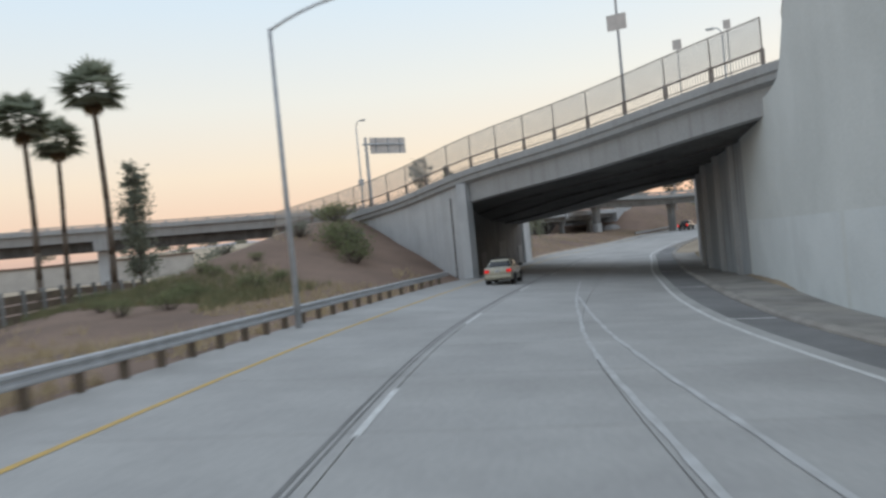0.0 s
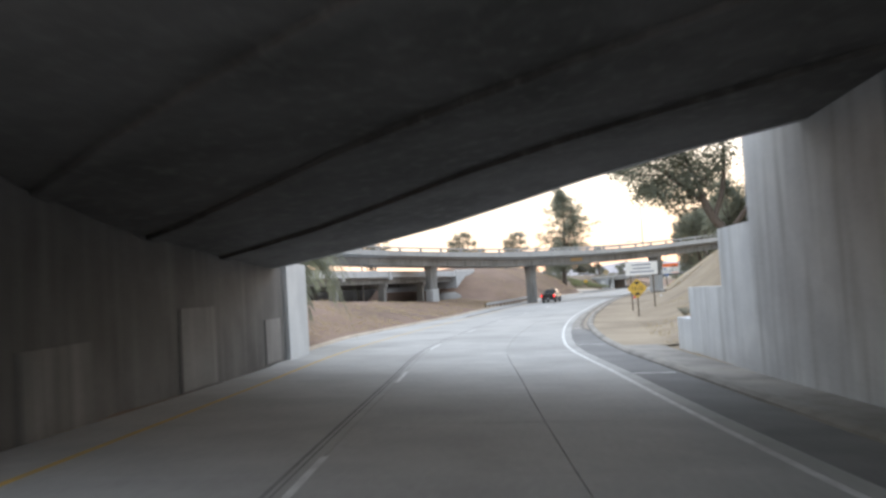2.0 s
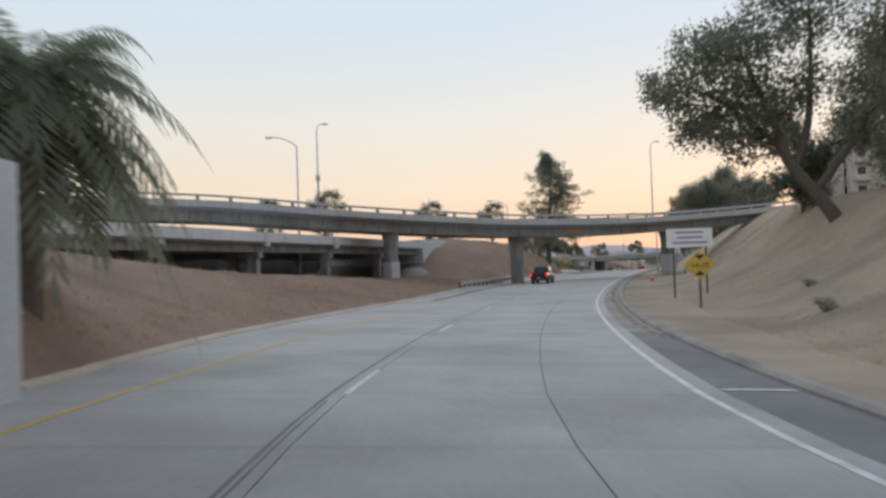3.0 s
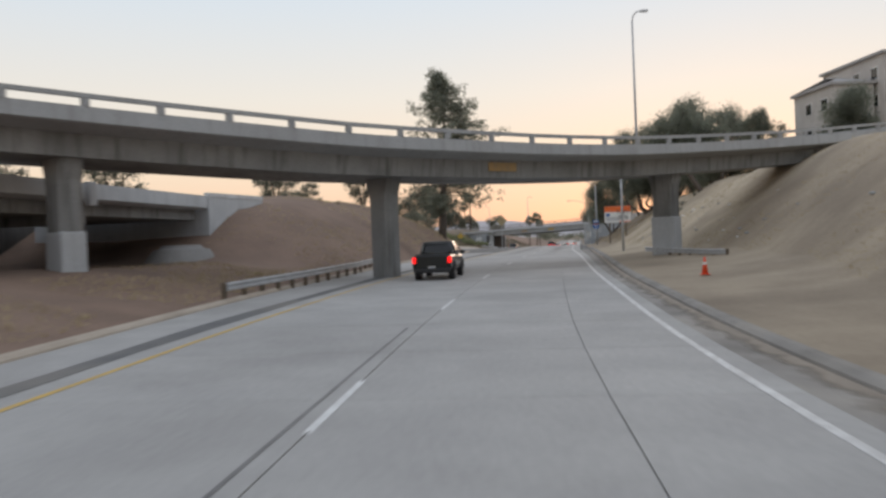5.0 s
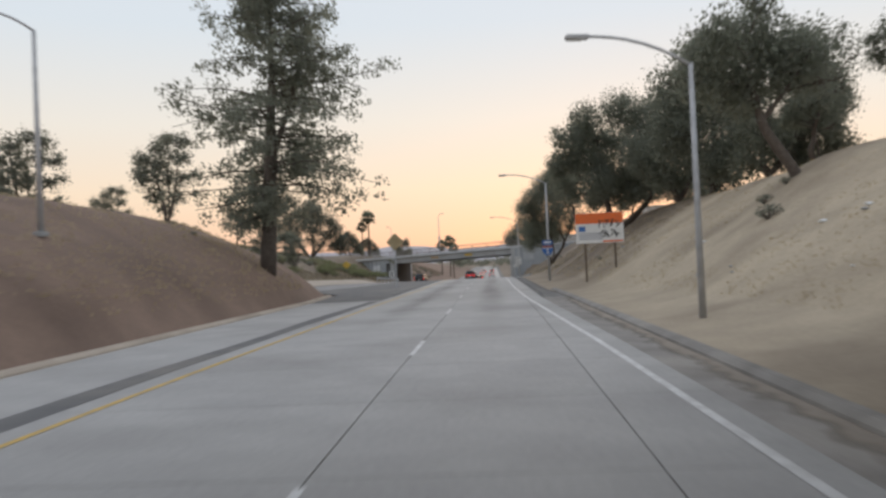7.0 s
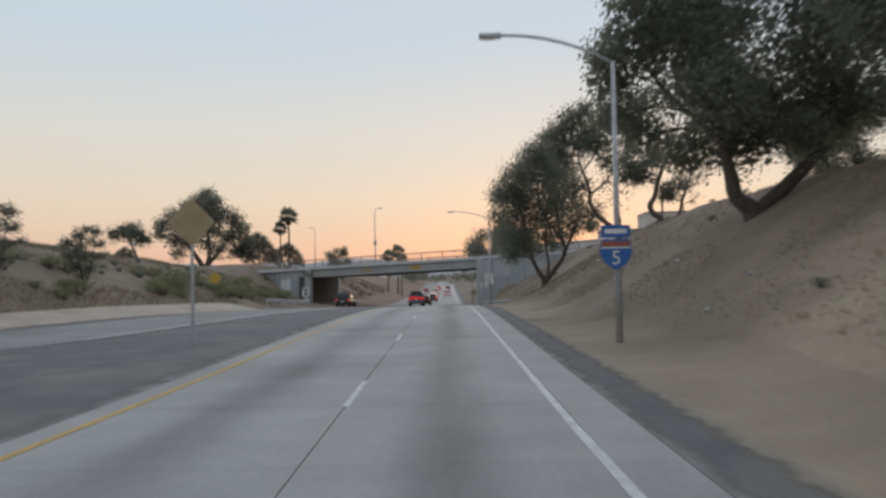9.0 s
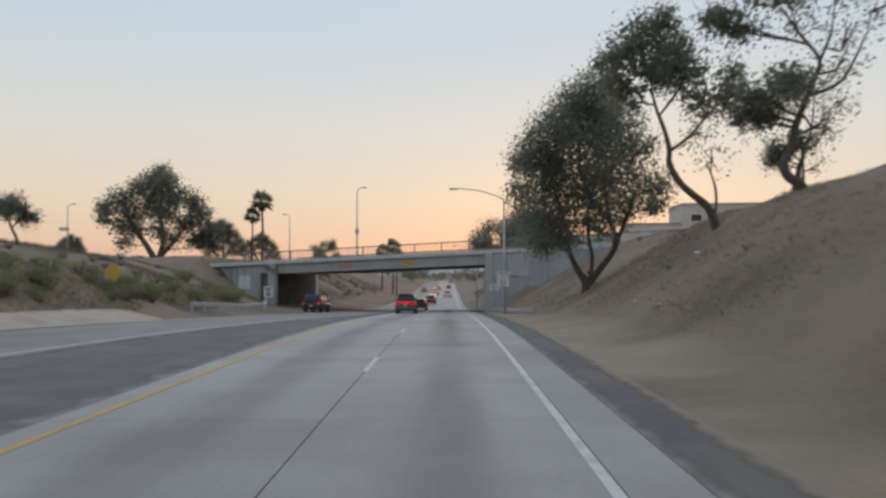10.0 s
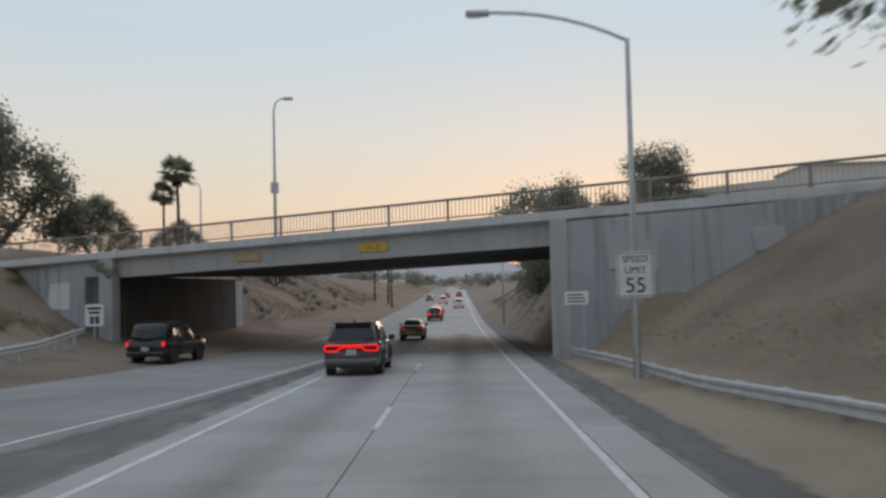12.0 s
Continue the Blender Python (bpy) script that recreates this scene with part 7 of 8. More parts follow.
big = grown_tree(43, [[(0, 0, -1.4, 0.6), (0, 0, 0.8, 0.5), (-1.4, 0, 3.4, 0.36), (-3.4, 0, 6.4, 0.22), (-4.4, 0, 9.4, 0.06)], [(0, 0, 0.6, 0.44), (0.8, 0.3, 4.0, 0.34), (0.4, 0.3, 8.0, 0.2), (0.8, 0.2, 12.4, 0.05)], [(0.3, 0, 1.6, 0.34), (2.8, -0.2, 4.4, 0.24), (5.0, 0, 7.4, 0.08)], [(-2.2, 0, 4.6, 0.16), (-5.6, 0.2, 7.0, 0.05)]],
    [(0.6, 13.2, 1.5), (-0.8, 12.4, 1.6), (2.0, 12.0, 1.6), (-2.6, 11.0, 1.9), (-4.6, 9.8, 1.7), (-6.4, 8.4, 1.5), (-7.6, 7.0, 1.1), (0.2, 10.4, 1.9), (2.6, 10.0, 2.0), (4.6, 9.2, 1.7), (5.8, 7.4, 1.7), (-3.6, 7.8, 1.9), (-5.4, 6.0, 1.6), (-1.2, 8.4, 1.8), (1.6, 7.6, 1.9), (3.8, 6.4, 1.9),
     (6.8, 5.4, 1.5), (-2.8, 5.4, 1.6, 0.7), (0.2, 5.4, 1.5, 0.6), (2.4, 4.2, 1.5, 0.8), (5.0, 4.0, 1.5), (-4.2, 3.8, 1.3, 0.7), (7.2, 3.4, 1.2)],
    "large spreading eucalyptus behind the bank", LEFT, M_LEAF_GREY, leaf=0.3, dense=1.0, rag=0.42)
big.matrix_world = at_ground(-43.5, 74.0, 0.0, 1.1, -1.6)
for x, y, t, s in ((-35.0, 78.0, 0.4, 0.5), (-33, 96, 0.2, 0.42), (-66, 95, 0.9, 0.4), (-25, 110, 0.9, 0.4)):
    plant(big, x, y, t, s, -1.5 * s)
umbrella = grown_tree(45, [[(0.1, 0, -0.5, 0.13), (0, 0, 0.2, 0.11), (-0.35, 0, 0.9, 0.09), (-0.7, 0, 1.7, 0.05), (-1.4, 0, 2.4, 0.02)], [(-0.35, 0, 0.9, 0.06), (0.3, 0.2, 1.7, 0.03), (1.0, 0.2, 2.0, 0.01)]],
    [(-2.4, 2.5, 0.55), (-1.7, 2.8, 0.7), (-0.9, 2.9, 0.7), (-0.1, 2.6, 0.7), (0.6, 2.2, 0.65), (1.1, 1.7, 0.5), (-1.3, 2.2, 0.6), (-0.4, 2.0, 0.6), (0.5, 1.6, 0.5), (-2.1, 2.0, 0.5)],
    "small leaning tree with a flat umbrella crown on the bank", LEFT, leaf=0.14, dense=1.1, deep=0.5)
umbrella.matrix_world = at_ground(-33.5, 15.5, 0.0, 1.05, 0.3)
plant(pep[0], 10.2, 45.0, 0.2, 0.52, -2.0)
plant(pep[2], 12.6, 45.5, 1.2, 0.26, -1.0)
for x, y, t, s in ((13.8, -222.0, 0.0, 0.28), (3.5, -231.5, 1.0, 0.3), (5.0, -229.8, 2.0, 0.22)):
    c_ = plant(gum, x, y, t, s)
    c_.location.z = 7.2


# ---- fan palms ----
def fan_leaf(rng, base, way, size):
    """A stalk's end fan of folded fingers."""
    way = way / np.linalg.norm(way)
    side = np.cross(way, (0, 0, 1.0))
    side /= np.linalg.norm(side) + 1e-6
    up = np.cross(side, way)
    hub = base + way * size * 0.55
    vs, fs = [], []
    n = 11
    for i in range(n):
        a = (i / (n - 1) - 0.5) * 2.6
        d = way * math.cos(a) + side * math.sin(a)
        p = np.cross(d, up)
        tip = hub + d * size * (0.75 - 0.12 * abs(a)) - np.array((0, 0, 0.18 + 0.1 * rng.random())) * size * (0.6 + 0.3 * abs(a))
        w = p * size * 0.055
        k = len(vs)
        vs += [hub, hub + (tip - hub) * 0.55 + w, tip, hub + (tip - hub) * 0.55 - w]
        fs.append((k, k + 1, k + 2, k + 3))
    k = len(vs)
    vs += [base - side * 0.02, base + side * 0.02, hub + side * 0.012, hub - side * 0.012]
    fs.append((k, k + 1, k + 2, k + 3))
    return vs, fs


def palm(seed, high, label, group, size=1.15, n=46):
    rng = np.random.default_rng(seed)
    e = thing("palm_tree", Matrix.Identity(4), label, "palm tree", group)
    bm = bmesh.new()
    pts = [(0.12 * math.sin(z * 0.3), 0.1 * math.cos(z * 0.25), z) for z in np.linspace(-0.5, high, 9)]
    for i, (a, b) in enumerate(zip(pts, pts[1:])):
        tube(bm, a, b, 0.24 - 0.012 * i, 0.24 - 0.012 * (i + 1), 9)
    part("trunk", bm, M_BARK_PALM, e, smooth=True)
    top = np.array(pts[-1])
    for nm, mm, k, lo, hi in (("crown", M_LEAF_PALM, n, -0.55, 1.0), ("dead_skirt", M_LEAF_DEAD, 9, -1.0, -0.9)):
        vs, fs = [], []
        for i in range(k):
            a = rng.random() * 6.283
            el_ = lo + (hi - lo) * ((i + 0.5) / k)
            d = np.array((math.cos(a) * math.sqrt(max(0.02, 1 - el_ * el_)), math.sin(a) * math.sqrt(max(0.02, 1 - el_ * el_)), el_))
            v, f = fan_leaf(rng, top + (0, 0, -0.1 if nm == "crown" else -0.35), d, size * (1.0 if nm == "crown" else 0.6) * (0.85 + 0.3 * rng.random()))
            o = len(vs)
            vs += v
            fs += [tuple(q + o for q in r) for r in f]
        raw(nm, np.array(vs), np.array(fs), mm, e)
    return e


PG = "tall fan palms"
p0 = palm(51, 13.6, "tall fan palm with a full round crown", PG, 1.8, 70)
p0.matrix_world = at_ground(-9.0, -251.5, 0.6, 1.07)
for x, y, t, s in ((-10.1, -256.1, 1.6, 0.97), (-12.8, -252.2, 2.6, 0.92)):
    plant(p0, x, y, t, s)
p1 = palm(52, 10.7, "tall fan palm beyond the street bridge", PG, 1.9, 64)
p1.matrix_world = at_ground(-31.9, 92.0)
for x, y, t, s in ((-33.7, 92.5, 1.0, 0.74), (-14.7, 168, 0.3, 1.15), (-17.8, 172, 1.3, 1.0), (-12.6, 152, 2.3, 0.92)):
    plant(p1, x, y, t, s)
cypress = grown_tree(44, [[(0, 0, -0.6, 0.14), (0, 0, 1.0, 0.1), (0.1, 0, 6.6, 0.02)]], [(0.1, 7.8, 0.5), (-0.4, 7.0, 0.6), (0.5, 6.9, 0.6), (-0.1, 6.0, 0.8), (0.8, 5.7, 0.6), (-0.7, 5.2, 0.6), (0.2, 4.8, 0.8), (-0.3, 3.8, 0.8), (0.6, 3.5, 0.7), (-0.2, 2.6, 0.9), (0.4, 1.6, 0.8), (-0.6, 1.4, 0.6)], "dense upright dark tree beside the fence", LEFT, M_LEAF, leaf=0.18, dense=0.9, deep=0.2)
cypress.matrix_world = at_ground(-4.6, -252.6, 0.0, 1.0)


# ---- the feather-leaved palm beside the first overpass ----
def date_palm(seed, trunk_h, reach, label):
    rng = np.random.default_rng(seed)
    e = thing("palm_tree", Matrix.Identity(4), label, "palm tree")
    bm = bmesh.new()
    for k in range(6):
        tube(bm, (0, 0, -0.6 + k * (trunk_h + 0.6) / 6), (0, 0, -0.6 + (k + 1) * (trunk_h + 0.6) / 6), 0.36 - 0.01 * k, 0.40 - 0.01 * k, 10)
    part("trunk", bm, M_BARK_PALM, e)
    vs, fs = [], []
    for i in range(110):
        a, rise = rng.random() * 6.283, -0.5 + 1.7 * rng.random()
        ln = reach * (0.8 + 0.35 * rng.random())
        out = np.array((math.cos(a), math.sin(a), 0.0))
        side = np.array((-math.sin(a), math.cos(a), 0.0))
        spine = [np.array((0, 0, trunk_h)) + out * ln * t * math.cos(rise * 0.8) * (1 - 0.2 * t) + np.array((0, 0, ln * (math.sin(rise) * t - 0.75 * t * t))) for t in np.linspace(0, 1, 13)]
        for k in range(1, 12):
            d = spine[k + 1] - spine[k]
            w = ln * 0.17 * math.sin(math.pi * min(1, 0.18 + k / 13))
            for sgn in (-1, 1):
                for q in (0.0, 0.5):
                    b0 = spine[k] + d * q
                    tip = b0 + side * sgn * w + d * 0.9 + np.array((0, 0, -0.35 * w - 0.1 * rng.random()))
                    o = len(vs)
                    vs += [b0, b0 + (tip - b0) * 0.5 + d * 0.2, tip, b0 + (tip - b0) * 0.5 - d * 0.2]
                    fs.append((o, o + 1, o + 2, o + 3))
            o = len(vs)
            vs += [spine[k - 1] + side * 0.025, spine[k] + side * 0.02, spine[k] - side * 0.02, spine[k - 1] - side * 0.025]
            fs.append((o, o + 1, o + 2, o + 3))
    raw("crown", np.array(vs), np.array(fs), M_LEAF_PALM, e)
    return e


dp = date_palm(57, 5.0, 4.8, "squat feather palm with drooping fronds beside the overpass")
dp.matrix_world = at_ground(-2.9, -203.1, 0.0, 1.06)


# ---- shrubs, dry grass and litter on the banks ----
def shrub(seed, w, h, label, group, material=None, per=64):
    rng = np.random.default_rng(seed)
    e = thing("shrub", Matrix.Identity(4), label, "shrub", group)
    cl = [((rng.uniform(-w, w) * 0.6, rng.uniform(-w, w) * 0.6, h * (0.25 + 0.5 * rng.random())), h * 0.35) for _ in range(22)]
    bm = bmesh.new()
    for c, _ in cl:
        tube(bm, (c[0] * 0.15, c[1] * 0.15, -0.1), c, 0.025, 0.01, 5)
    part("stem", bm, M_BARK, e)
    v, f = leaf_mesh(rng, cl, per, 0.12, 0.1, 0.24)
    raw("foliage", v, f, material or M_SHRUB, e)
    return e


SG = "scrub on the banks"
sh_green = shrub(61, 1.3, 1.2, "green scrub on the soil bank", SG)
sh_green.matrix_world = at_ground(-25.0, -2.0)
sh_dry = shrub(62, 0.9, 0.7, "dark dry scrub on the soil bank", SG, M_LEAF_GREY)
sh_dry.matrix_world = at_ground(12.6, -84.0)
rs = random.Random(9)
for i in range(76):
    y = rs.uniform(-34, 42)
    x = L_FOOT(y) - 2.2 - rs.uniform(0, 6.0)
    plant(sh_green, lane_x(y) + x, y, rs.uniform(0, 6), rs.uniform(0.45, 1.1))
for x, y, s in ((13.6, -80.5, 0.7), (15.0, -79.5, 0.5), (4.8, -231.0, 1.3), (1.2, -238.0, 1.5), (-1.5, -241.0, 1.7), (-4.0, -246.0, 1.2), (14.5, -215, 0.4), (17, -185, 0.8), (20, -190, 0.7), (17.5, -176, 0.6), (9.2, -52, 0.4), (16, -28, 0.6), (-18, -72, 0.4), (-21, -90, 0.5), (-24, -60, 0.5), (-16.5, -58, 0.4)):
    plant(sh_dry, x, y, rs.uniform(0, 6), s)
for x, y, s in ((3.4, -241.0, 1.5), (1.8, -240.0, 1.7), (4.6, -242.4, 1.2), (-3.5, -233.8, 1.5), (-5.2, -233.0, 1.3), (0.2, -238.6, 1.3)):
    plant(sh_green, x, y, rs.uniform(0, 6), s)
for i in range(14):
    plant(sh_green, rs.uniform(-6, 6), rs.uniform(-262, -246), rs.uniform(0, 6), rs.uniform(0.5, 0.9))


for i in range(34):
    y = rs.uniform(62, 150)
    plant(sh_dry, -17 - rs.uniform(0, 13), y, rs.uniform(0, 6), rs.uniform(0.6, 1.3))
for s0, dz in ((0.3, -1.5), (-0.4, -1.1), (-7.2, -1.6)):
    c_ = plant(sh_green, 0, 0, s0, 0.55)
    c_.location = b3_at(s0, -0.1, dz)


def grass(name, seed, n, pick, label, tall_=0.28, material=None):
    rng = np.random.default_rng(seed)
    vs = []
    while len(vs) < n:
        x, y = pick(rng)
        if noise.noise(Vector((x * 0.12, y * 0.12, 5))) < -0.12:
            continue
        z = ground_z(x, y) - 0.02
        for _ in range(4):
            a = rng.random() * 6.283
            h = tall_ * (0.4 + rng.random())
            bx, by = x + rng.normal() * 0.12, y + rng.normal() * 0.12
            w = 0.012 + 0.012 * rng.random()
            lx, ly = rng.normal() * h * 0.35, rng.normal() * h * 0.35
            vs.append(((bx - w * math.cos(a), by - w * math.sin(a), z), (bx + w * math.cos(a), by + w * math.sin(a), z), (bx + lx, by + ly, z + h)))
    v = np.array(vs).reshape(-1, 3)
    f = np.arange(len(v)).reshape(-1, 3)
    ob = raw(name, v, f, material or M_STRAW, None)
    return tagged(ob, label, "grass", kind="stuff")


def right_bank(rng):
    y = rng.uniform(-210, 33)
    return lane_x(y) + R_FOOT(y) + 0.4 + abs(rng.normal()) * 6.0, y


def left_bank(rng):
    y = rng.uniform(-206, 44)
    return lane_x(y) + L_FOOT(y) - 0.5 - abs(rng.normal()) * 6.0, y


def verge_left(rng):
    y = rng.uniform(-300, -240)
    return lane_x(y) - 10 - abs(rng.normal()) * 7, y


def crest_left(rng):
    y = rng.uniform(-60, 46)
    return lane_x(y) + L_FOOT(y) - rng.uniform(0.5, 20), y


def crest_right(rng):
    y = rng.uniform(-60, 33)
    return lane_x(y) + R_FOOT(y) + 1.5 + rng.uniform(0, 14), y


grass("weeds", 75, 60000, crest_left, "dull weeds over the grass bank", 0.3, M_WEED)
grass("weeds", 76, 24000, crest_right, "dull weeds on the upper freeway bank", 0.12, M_WEED)
grass("dry_grass", 71, 36000, right_bank, "sparse straw-coloured grass on the freeway bank", 0.10)
for i in range(40):
    y = rs.uniform(-42, 44)
    plant(sh_dry, lane_x(y) + L_FOOT(y) - rs.uniform(4, 15), y, rs.uniform(0, 6), rs.uniform(0.5, 1.0))
for i in range(9):
    y = rs.uniform(-30, 32)
    plant(sh_dry, lane_x(y) + R_FOOT(y) + rs.uniform(4, 13), y, rs.uniform(0, 6), rs.uniform(0.3, 0.6))
def far_banks(rng):
    y = rng.uniform(62, 190)
    if rng.random() < 0.7:
        return lane_x(y) + L_FOOT(y) - rng.uniform(0.2, 16), y
    return lane_x(y) + R_FOOT(y) + rng.uniform(0.5, 9), y


grass("weeds", 77, 26000, far_banks, "dull weeds on the banks beyond the street bridge", 0.4, M_WEED)
for i in range(34):
    y = rs.uniform(62, 150)
    plant(sh_dry, lane_x(y) + L_FOOT(y) - rs.uniform(0.5, 13), y, rs.uniform(0, 6), rs.uniform(0.5, 1.1))
grass("dry_grass", 72, 40000, left_bank, "sparse straw-coloured grass below the planted bank", 0.16)
grass("dry_grass", 73, 9000, verge_left, "dry grass beside the guard rail", 0.4)

def green_foot(rng):
    return rng.uniform(-14, 8.5), -255 + 3.2 * rng.normal()


grass("green_grass", 78, 22000, green_foot, "rank green grass at the foot of the overpass approach", 0.45, M_GREEN)

# litter and stones along the foot of the right-hand bank
rl = random.Random(4)
for i in range(52):
    y = rl.uniform(-150, 15) if i < 30 else rl.uniform(-118, -78)
    x = lane_x(y) + R_FOOT(y) + rl.uniform(0.9, 6.0)
    s_ = rl.uniform(0.06, 0.2)
    bm = bmesh.new()
    bmesh.ops.create_icosphere(bm, subdivisions=1, radius=1.0)
    for v_ in bm.verts:
        v_.co = Vector((v_.co.x * s_ * rl.uniform(0.8, 1.3), v_.co.y * s_ * rl.uniform(0.8, 1.3), v_.co.z * s_ * 0.45))
    pale = i % 3 == 0
    st = link("litter" if pale else "stone", bm, M_SIGN_W if pale else M_CONC)
    st.matrix_world = Matrix.Translation((x, y, ground_z(x, y) + s_ * 0.2))
    tagged(st, "crumpled white litter on the soil" if pale else "loose grey stone on the soil", "litter" if pale else "stone", "litter and stones on the bank")

# ---- buildings ----
def apartment(x, y, z, w, d, floors, yaw, label):
    """A pale stucco block with real window recesses, balconies and a hipped roof edge."""
    e = thing("apartment_building", pose(x, y, z, 0, 0, yaw), label, "building", "buildings over the bank")
    h = floors * 3.0 + 0.6
    part("wall", box(bmesh.new(), -w / 2, w / 2, -d / 2, d / 2, -3, h), M_STUCCO, e)
    rf = bmesh.new()
    box(rf, -w / 2 - 0.35, w / 2 + 0.35, -d / 2 - 0.35, d / 2 + 0.35, h, h + 0.3)
    part("roof", rf, M_ROOF_GREY, e)
    hip = bmesh.new()
    lo = [hip.verts.new(p) for p in ((-w / 2 - 0.35, -d / 2 - 0.35, h + 0.3), (w / 2 + 0.35, -d / 2 - 0.35, h + 0.3), (w / 2 + 0.35, d / 2 + 0.35, h + 0.3), (-w / 2 - 0.35, d / 2 + 0.35, h + 0.3))]
    hi = [hip.verts.new(p) for p in ((-w / 2 + 3, 0, h + 1.5), (w / 2 - 3, 0, h + 1.5))]
    for f_ in ((lo[0], lo[1], hi[1], hi[0]), (lo[2], lo[3], hi[0], hi[1]), (lo[1], lo[2], hi[1]), (lo[3], lo[0], hi[0])):
        hip.faces.new(f_)
    part("roof", hip, M_ROOF_GREY, e)
    for fl in range(floors):
        for i in range(int(w // 3.4)):
            cx, cz = -w / 2 + 1.8 + 3.4 * i, 1.0 + 3.0 * fl
            wd = part("window", box(bmesh.new(), cx - 0.75, cx + 0.75, -d / 2 - 0.05, -d / 2 + 0.05, cz, cz + 1.4), M_SIGN_W, e)
            part("pane", box(bmesh.new(), cx - 0.67, cx + 0.67, -d / 2 - 0.06, -d / 2 - 0.03, cz + 0.08, cz + 1.32), M_GLASS, wd)
            if i % 2 == 0:
                part("balcony", box(bmesh.new(), cx - 1.2, cx + 1.2, -d / 2 - 1.3, -d / 2 - 0.06, cz - 0.95, cz - 0.02, 0.03), M_STUCCO, e)
        for i in range(int(d // 3.6)):
            cy, cz = -d / 2 + 1.9 + 3.6 * i, 1.0 + 3.0 * fl
            wd = part("window", box(bmesh.new(), -w / 2 - 0.05, -w / 2 + 0.05, cy - 0.7, cy + 0.7, cz, cz + 1.4), M_SIGN_W, e)
            part("pane", box(bmesh.new(), -w / 2 - 0.06, -w / 2 - 0.03, cy - 0.62, cy + 0.62, cz + 0.08, cz + 1.32), M_GLASS, wd)
    return e


apartment(42.0, -66, 7.6, 15, 13, 4, 12, "pale stucco apartment block over the tree-lined bank")
apartment(32.2, -68.5, 7.6, 4.6, 9, 3, 12, "narrow stucco wing stepping down beside the apartment block")
apartment(60, -82, 9.5, 16, 14, 4, 14, "cream stucco apartment block over the bank")
low1 = thing("low_building", pose(46, 104, 5.0, 0, 0, -4), "long pale grey hall stepping up over the far bank", "building", "buildings over the bank")
part("wall", box(bmesh.new(), -4, 18, -6, 6, -4, 9.4), M_STUCCO, low1)
part("parapet", box(bmesh.new(), -4.15, 18.15, -6.15, 6.15, 9.4, 9.7), M_ROOF_GREY, low1)
part("wing", box(bmesh.new(), -13, -4.01, -5, 5, -4, 6.0), M_STUCCO, low1)
part("parapet", box(bmesh.new(), -13.15, -4.16, -5.15, 5.15, 6.0, 6.3), M_ROOF_GREY, low1)
for x_ in (-1.5, 3.0, 7.5, 12.0):
    wd_ = part("window", box(bmesh.new(), x_ - 1.0, x_ + 1.0, -6.05, -5.95, 6.4, 7.8), M_SIGN_W, low1)
    part("pane", box(bmesh.new(), x_ - 0.9, x_ + 0.9, -6.07, -6.04, 6.5, 7.7), M_GLASS, wd_)
wall_b = thing("yard_wall", pose(0, 0, 0), "long pale block wall along the street", "wall")
part("wall", sweep(bmesh.new(), [b3_at(30, 12, 0), b3_at(60, 12, 0.6)], [(0, -1.5), (0, 1.6), (0.3, 1.6), (0.3, -1.5)]), M_STUCCO, wall_b)
for i, (x, y, w, h) in enumerate(((-70, -120, 40, 6), (-120, -60, 50, 7), (-95, -250, 34, 5), (-130, -180, 60, 5))):
    fb = thing("warehouse", pose(x, y, -0.5, 0, 0, 20 + 12 * i), "far low pale warehouse beyond the viaduct", "building", "far warehouses")
    part("wall", box(bmesh.new(), -w / 2, w / 2, -9, 9, -2, h), M_STUCCO, fb)
    part("roof", box(bmesh.new(), -w / 2 - 0.3, w / 2 + 0.3, -9.3, 9.3, h, h + 0.4), M_ROOF, fb)

# a low block fence on the flat ground past the median
bf_ = thing("boundary_fence", Matrix.Identity(4), "dark boarded fence on posts beyond the verge", "fence")
fp = [on_ground(x, y) for x, y in ((2.0, -272), (-3, -264), (-8, -256), (-13, -248), (-18, -240))]
for a, b in zip(fp, fp[1:]):
    n_ = 4
    for i in range(n_):
        q = a.lerp(b, i / n_)
        part("post", box(bmesh.new(), q.x - 0.12, q.x + 0.12, q.y - 0.12, q.y + 0.12, q.z - 0.3, q.z + 2.0, 0.02), M_CONC_MID, bf_)
    for k in range(3):
        part("board", sweep(bmesh.new(), [a, b], [(-0.04, 0.2 + 0.55 * k), (-0.04, 0.65 + 0.55 * k), (0.04, 0.65 + 0.55 * k), (0.04, 0.2 + 0.55 * k)]), M_WOOD, bf_)

# far woods and low hills close the view
def far_woods(seed, n, pick, label):
    rng = np.random.default_rng(seed)
    cl = []
    for _ in range(n):
        x, y, r = pick(rng)
        z = ground_z(x, y) if abs(y) < 700 else 0
        for _ in range(5):
            cl.append(((x + rng.normal() * r * 0.5, y + rng.normal() * r * 0.5, z + r * (0.4 + 0.7 * rng.random())), r * 0.5))
    v, f = leaf_mesh(rng, cl, 24, 0.95, 0.2, 0.3)
    return tagged(raw("far_trees", v, f, M_LEAF_GREY, None), label, "trees", kind="stuff")


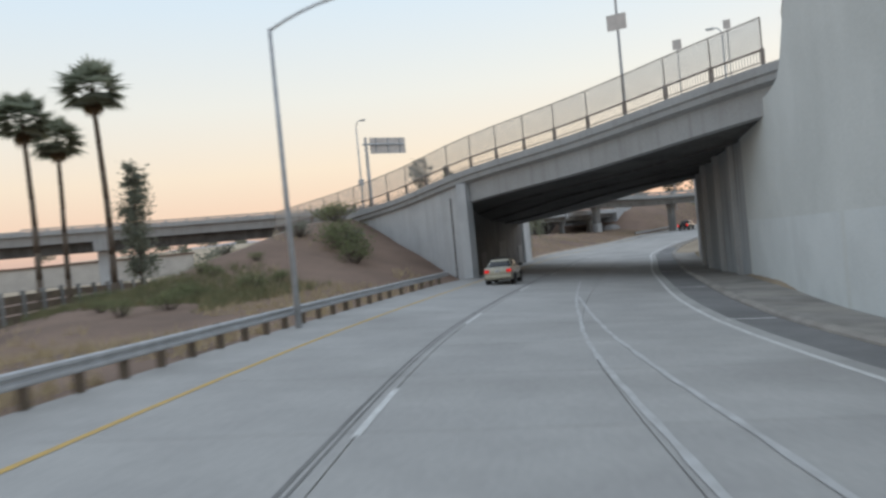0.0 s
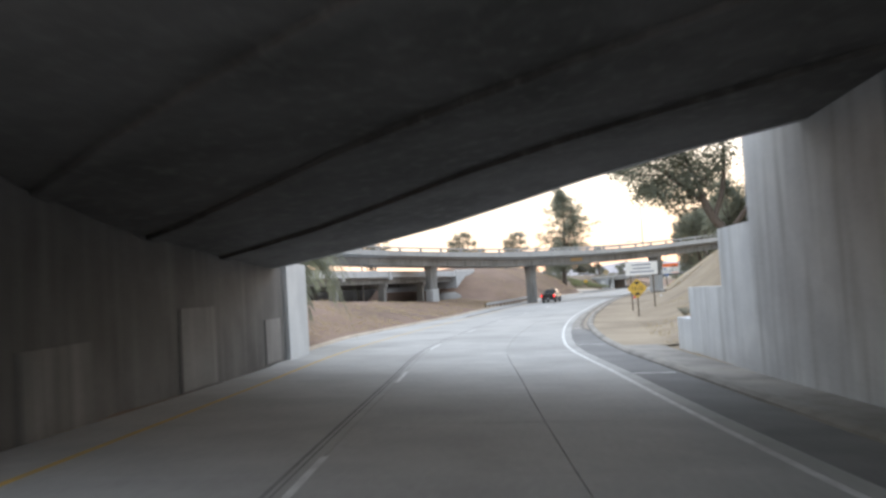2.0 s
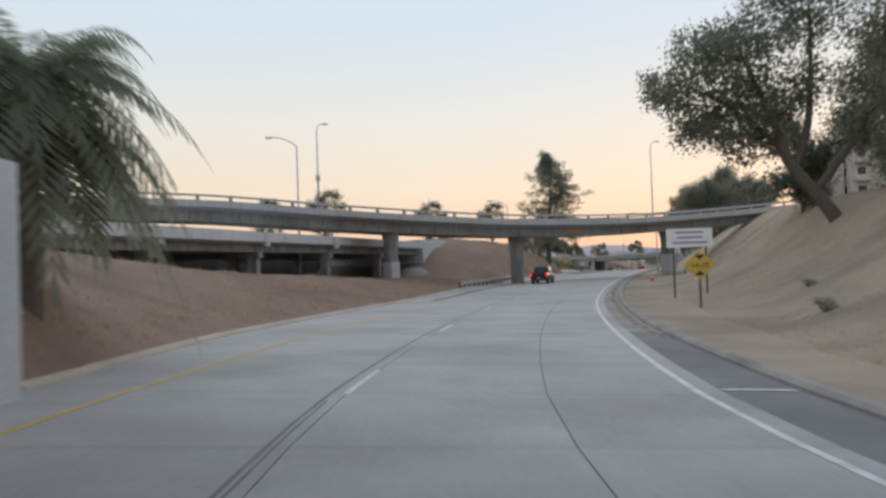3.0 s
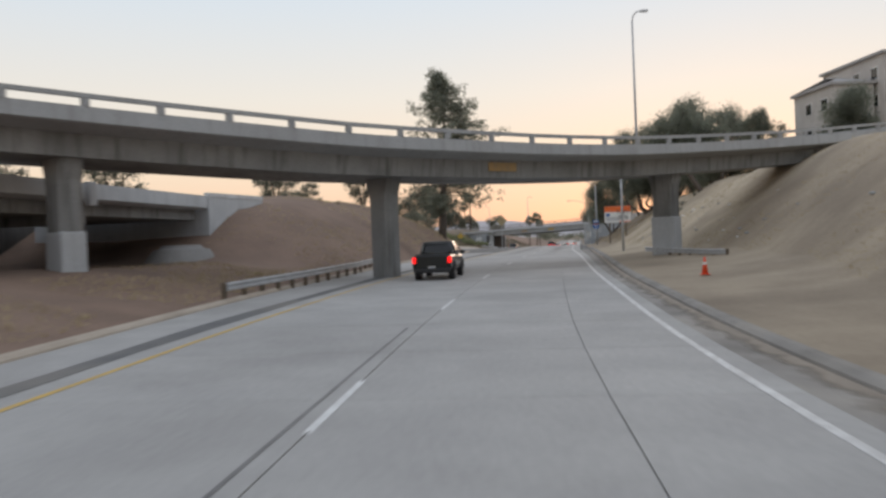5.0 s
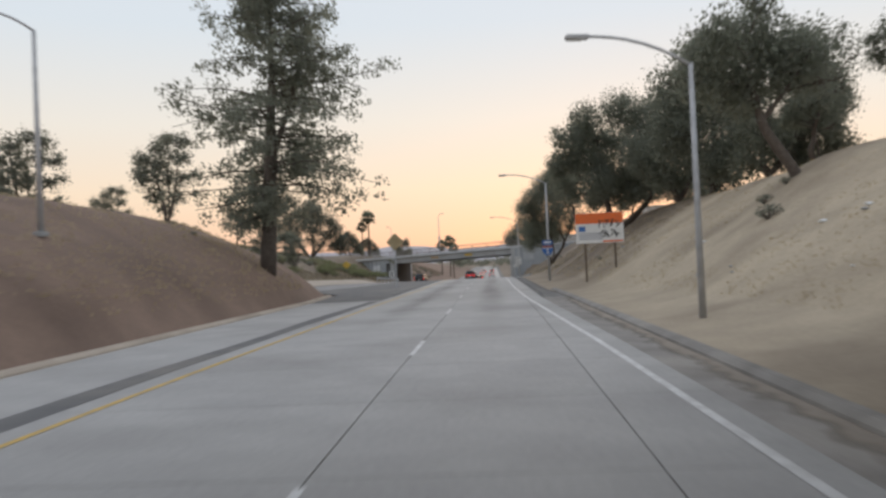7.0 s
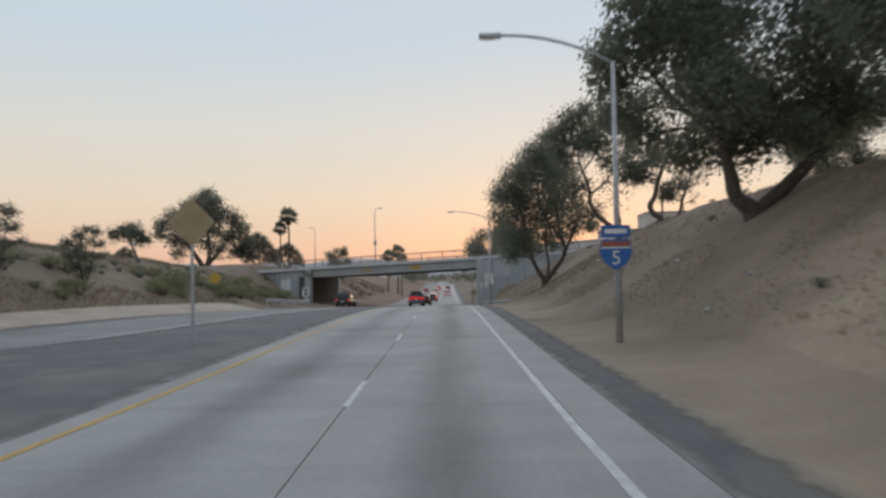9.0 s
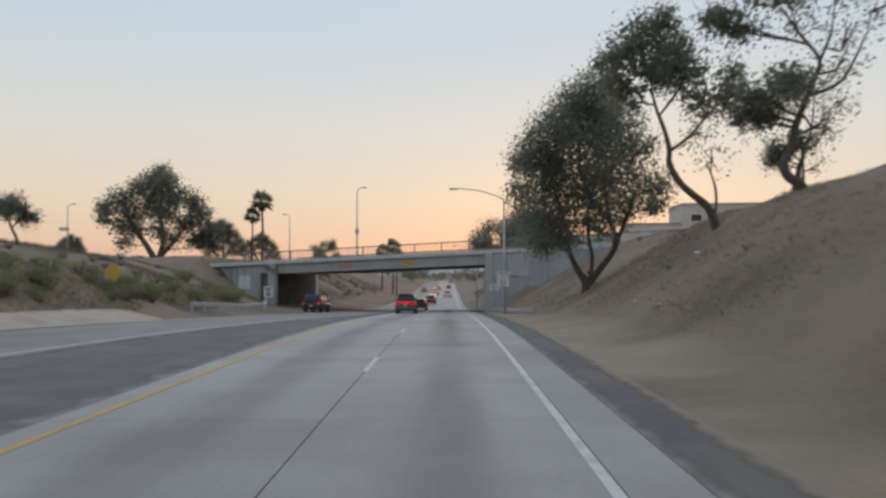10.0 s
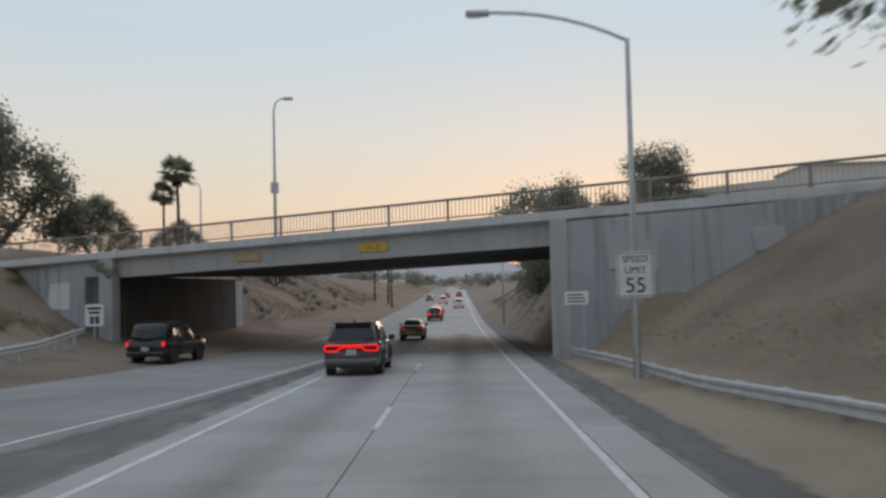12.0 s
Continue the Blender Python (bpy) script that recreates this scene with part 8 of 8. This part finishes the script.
far_woods(81, 150, lambda g_: (g_.uniform(-140, 130), g_.uniform(330, 520), g_.uniform(3, 6)), "hazy belt of far trees down the road")
far_woods(82, 90, lambda g_: (g_.uniform(-260, -90), g_.uniform(-160, 260), g_.uniform(2.5, 4.5)), "far trees beyond the planted bank")
hill = bmesh.new()
hx = steps(-2600, 2600, 100)
rows = []
for k, (yy_, hh) in enumerate(((1500, 0), (1900, 0.7), (2300, 1.0), (2900, 0.0))):
    rows.append([hill.verts.new((x, yy_, -2 + hh * (44 + 40 * noise.noise(Vector((x * 0.0017, 2.0, 0))) + 25 * noise.noise(Vector((x * 0.006, 5.0, 0)))))) for x in hx])
for a, b in zip(rows, rows[1:]):
    for i in range(len(hx) - 1):
        hill.faces.new((a[i], a[i + 1], b[i + 1], b[i]))
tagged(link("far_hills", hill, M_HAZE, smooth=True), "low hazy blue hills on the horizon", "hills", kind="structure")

# ---- concrete slabs of the two lanes, with open joints ----
gap_ = 0.012
for k, y0 in enumerate(steps(SLAB_Y[0], SLAB_Y[1], 4.57)[:-1]):
    y1 = y0 + (SLAB_Y[1] - SLAB_Y[0]) / (len(steps(SLAB_Y[0], SLAB_Y[1], 4.57)) - 1)
    cols = [(lambda y: YELLOW(min(60, y)) - 0.6, DASH), (DASH, lambda y: min(DASH(y) + 3.75, PAVE_R(y))), (lambda y: DASH(y) + 3.75, lambda y: PAVE_R(y))]
    for f0, f1 in cols:
        if f1(y0) - f0(y0) < 0.45 or f1(y1) - f0(y1) < 0.45:
            continue
        bm = bmesh.new()
        top = [bm.verts.new(at(y, u, 0.0)) for y, u in ((y0 + gap_, f0(y0) + gap_), (y0 + gap_, f1(y0) - gap_), (y1 - gap_, f1(y1) - gap_), (y1 - gap_, f0(y1) + gap_))]
        bot = [bm.verts.new(v.co - Vector((0, 0, 0.06))) for v in top]
        bm.faces.new(top)
        for i in range(4):
            bm.faces.new((bot[i], bot[(i + 1) % 4], top[(i + 1) % 4], top[i]))
        part("slab", bm, M_SLAB, road)
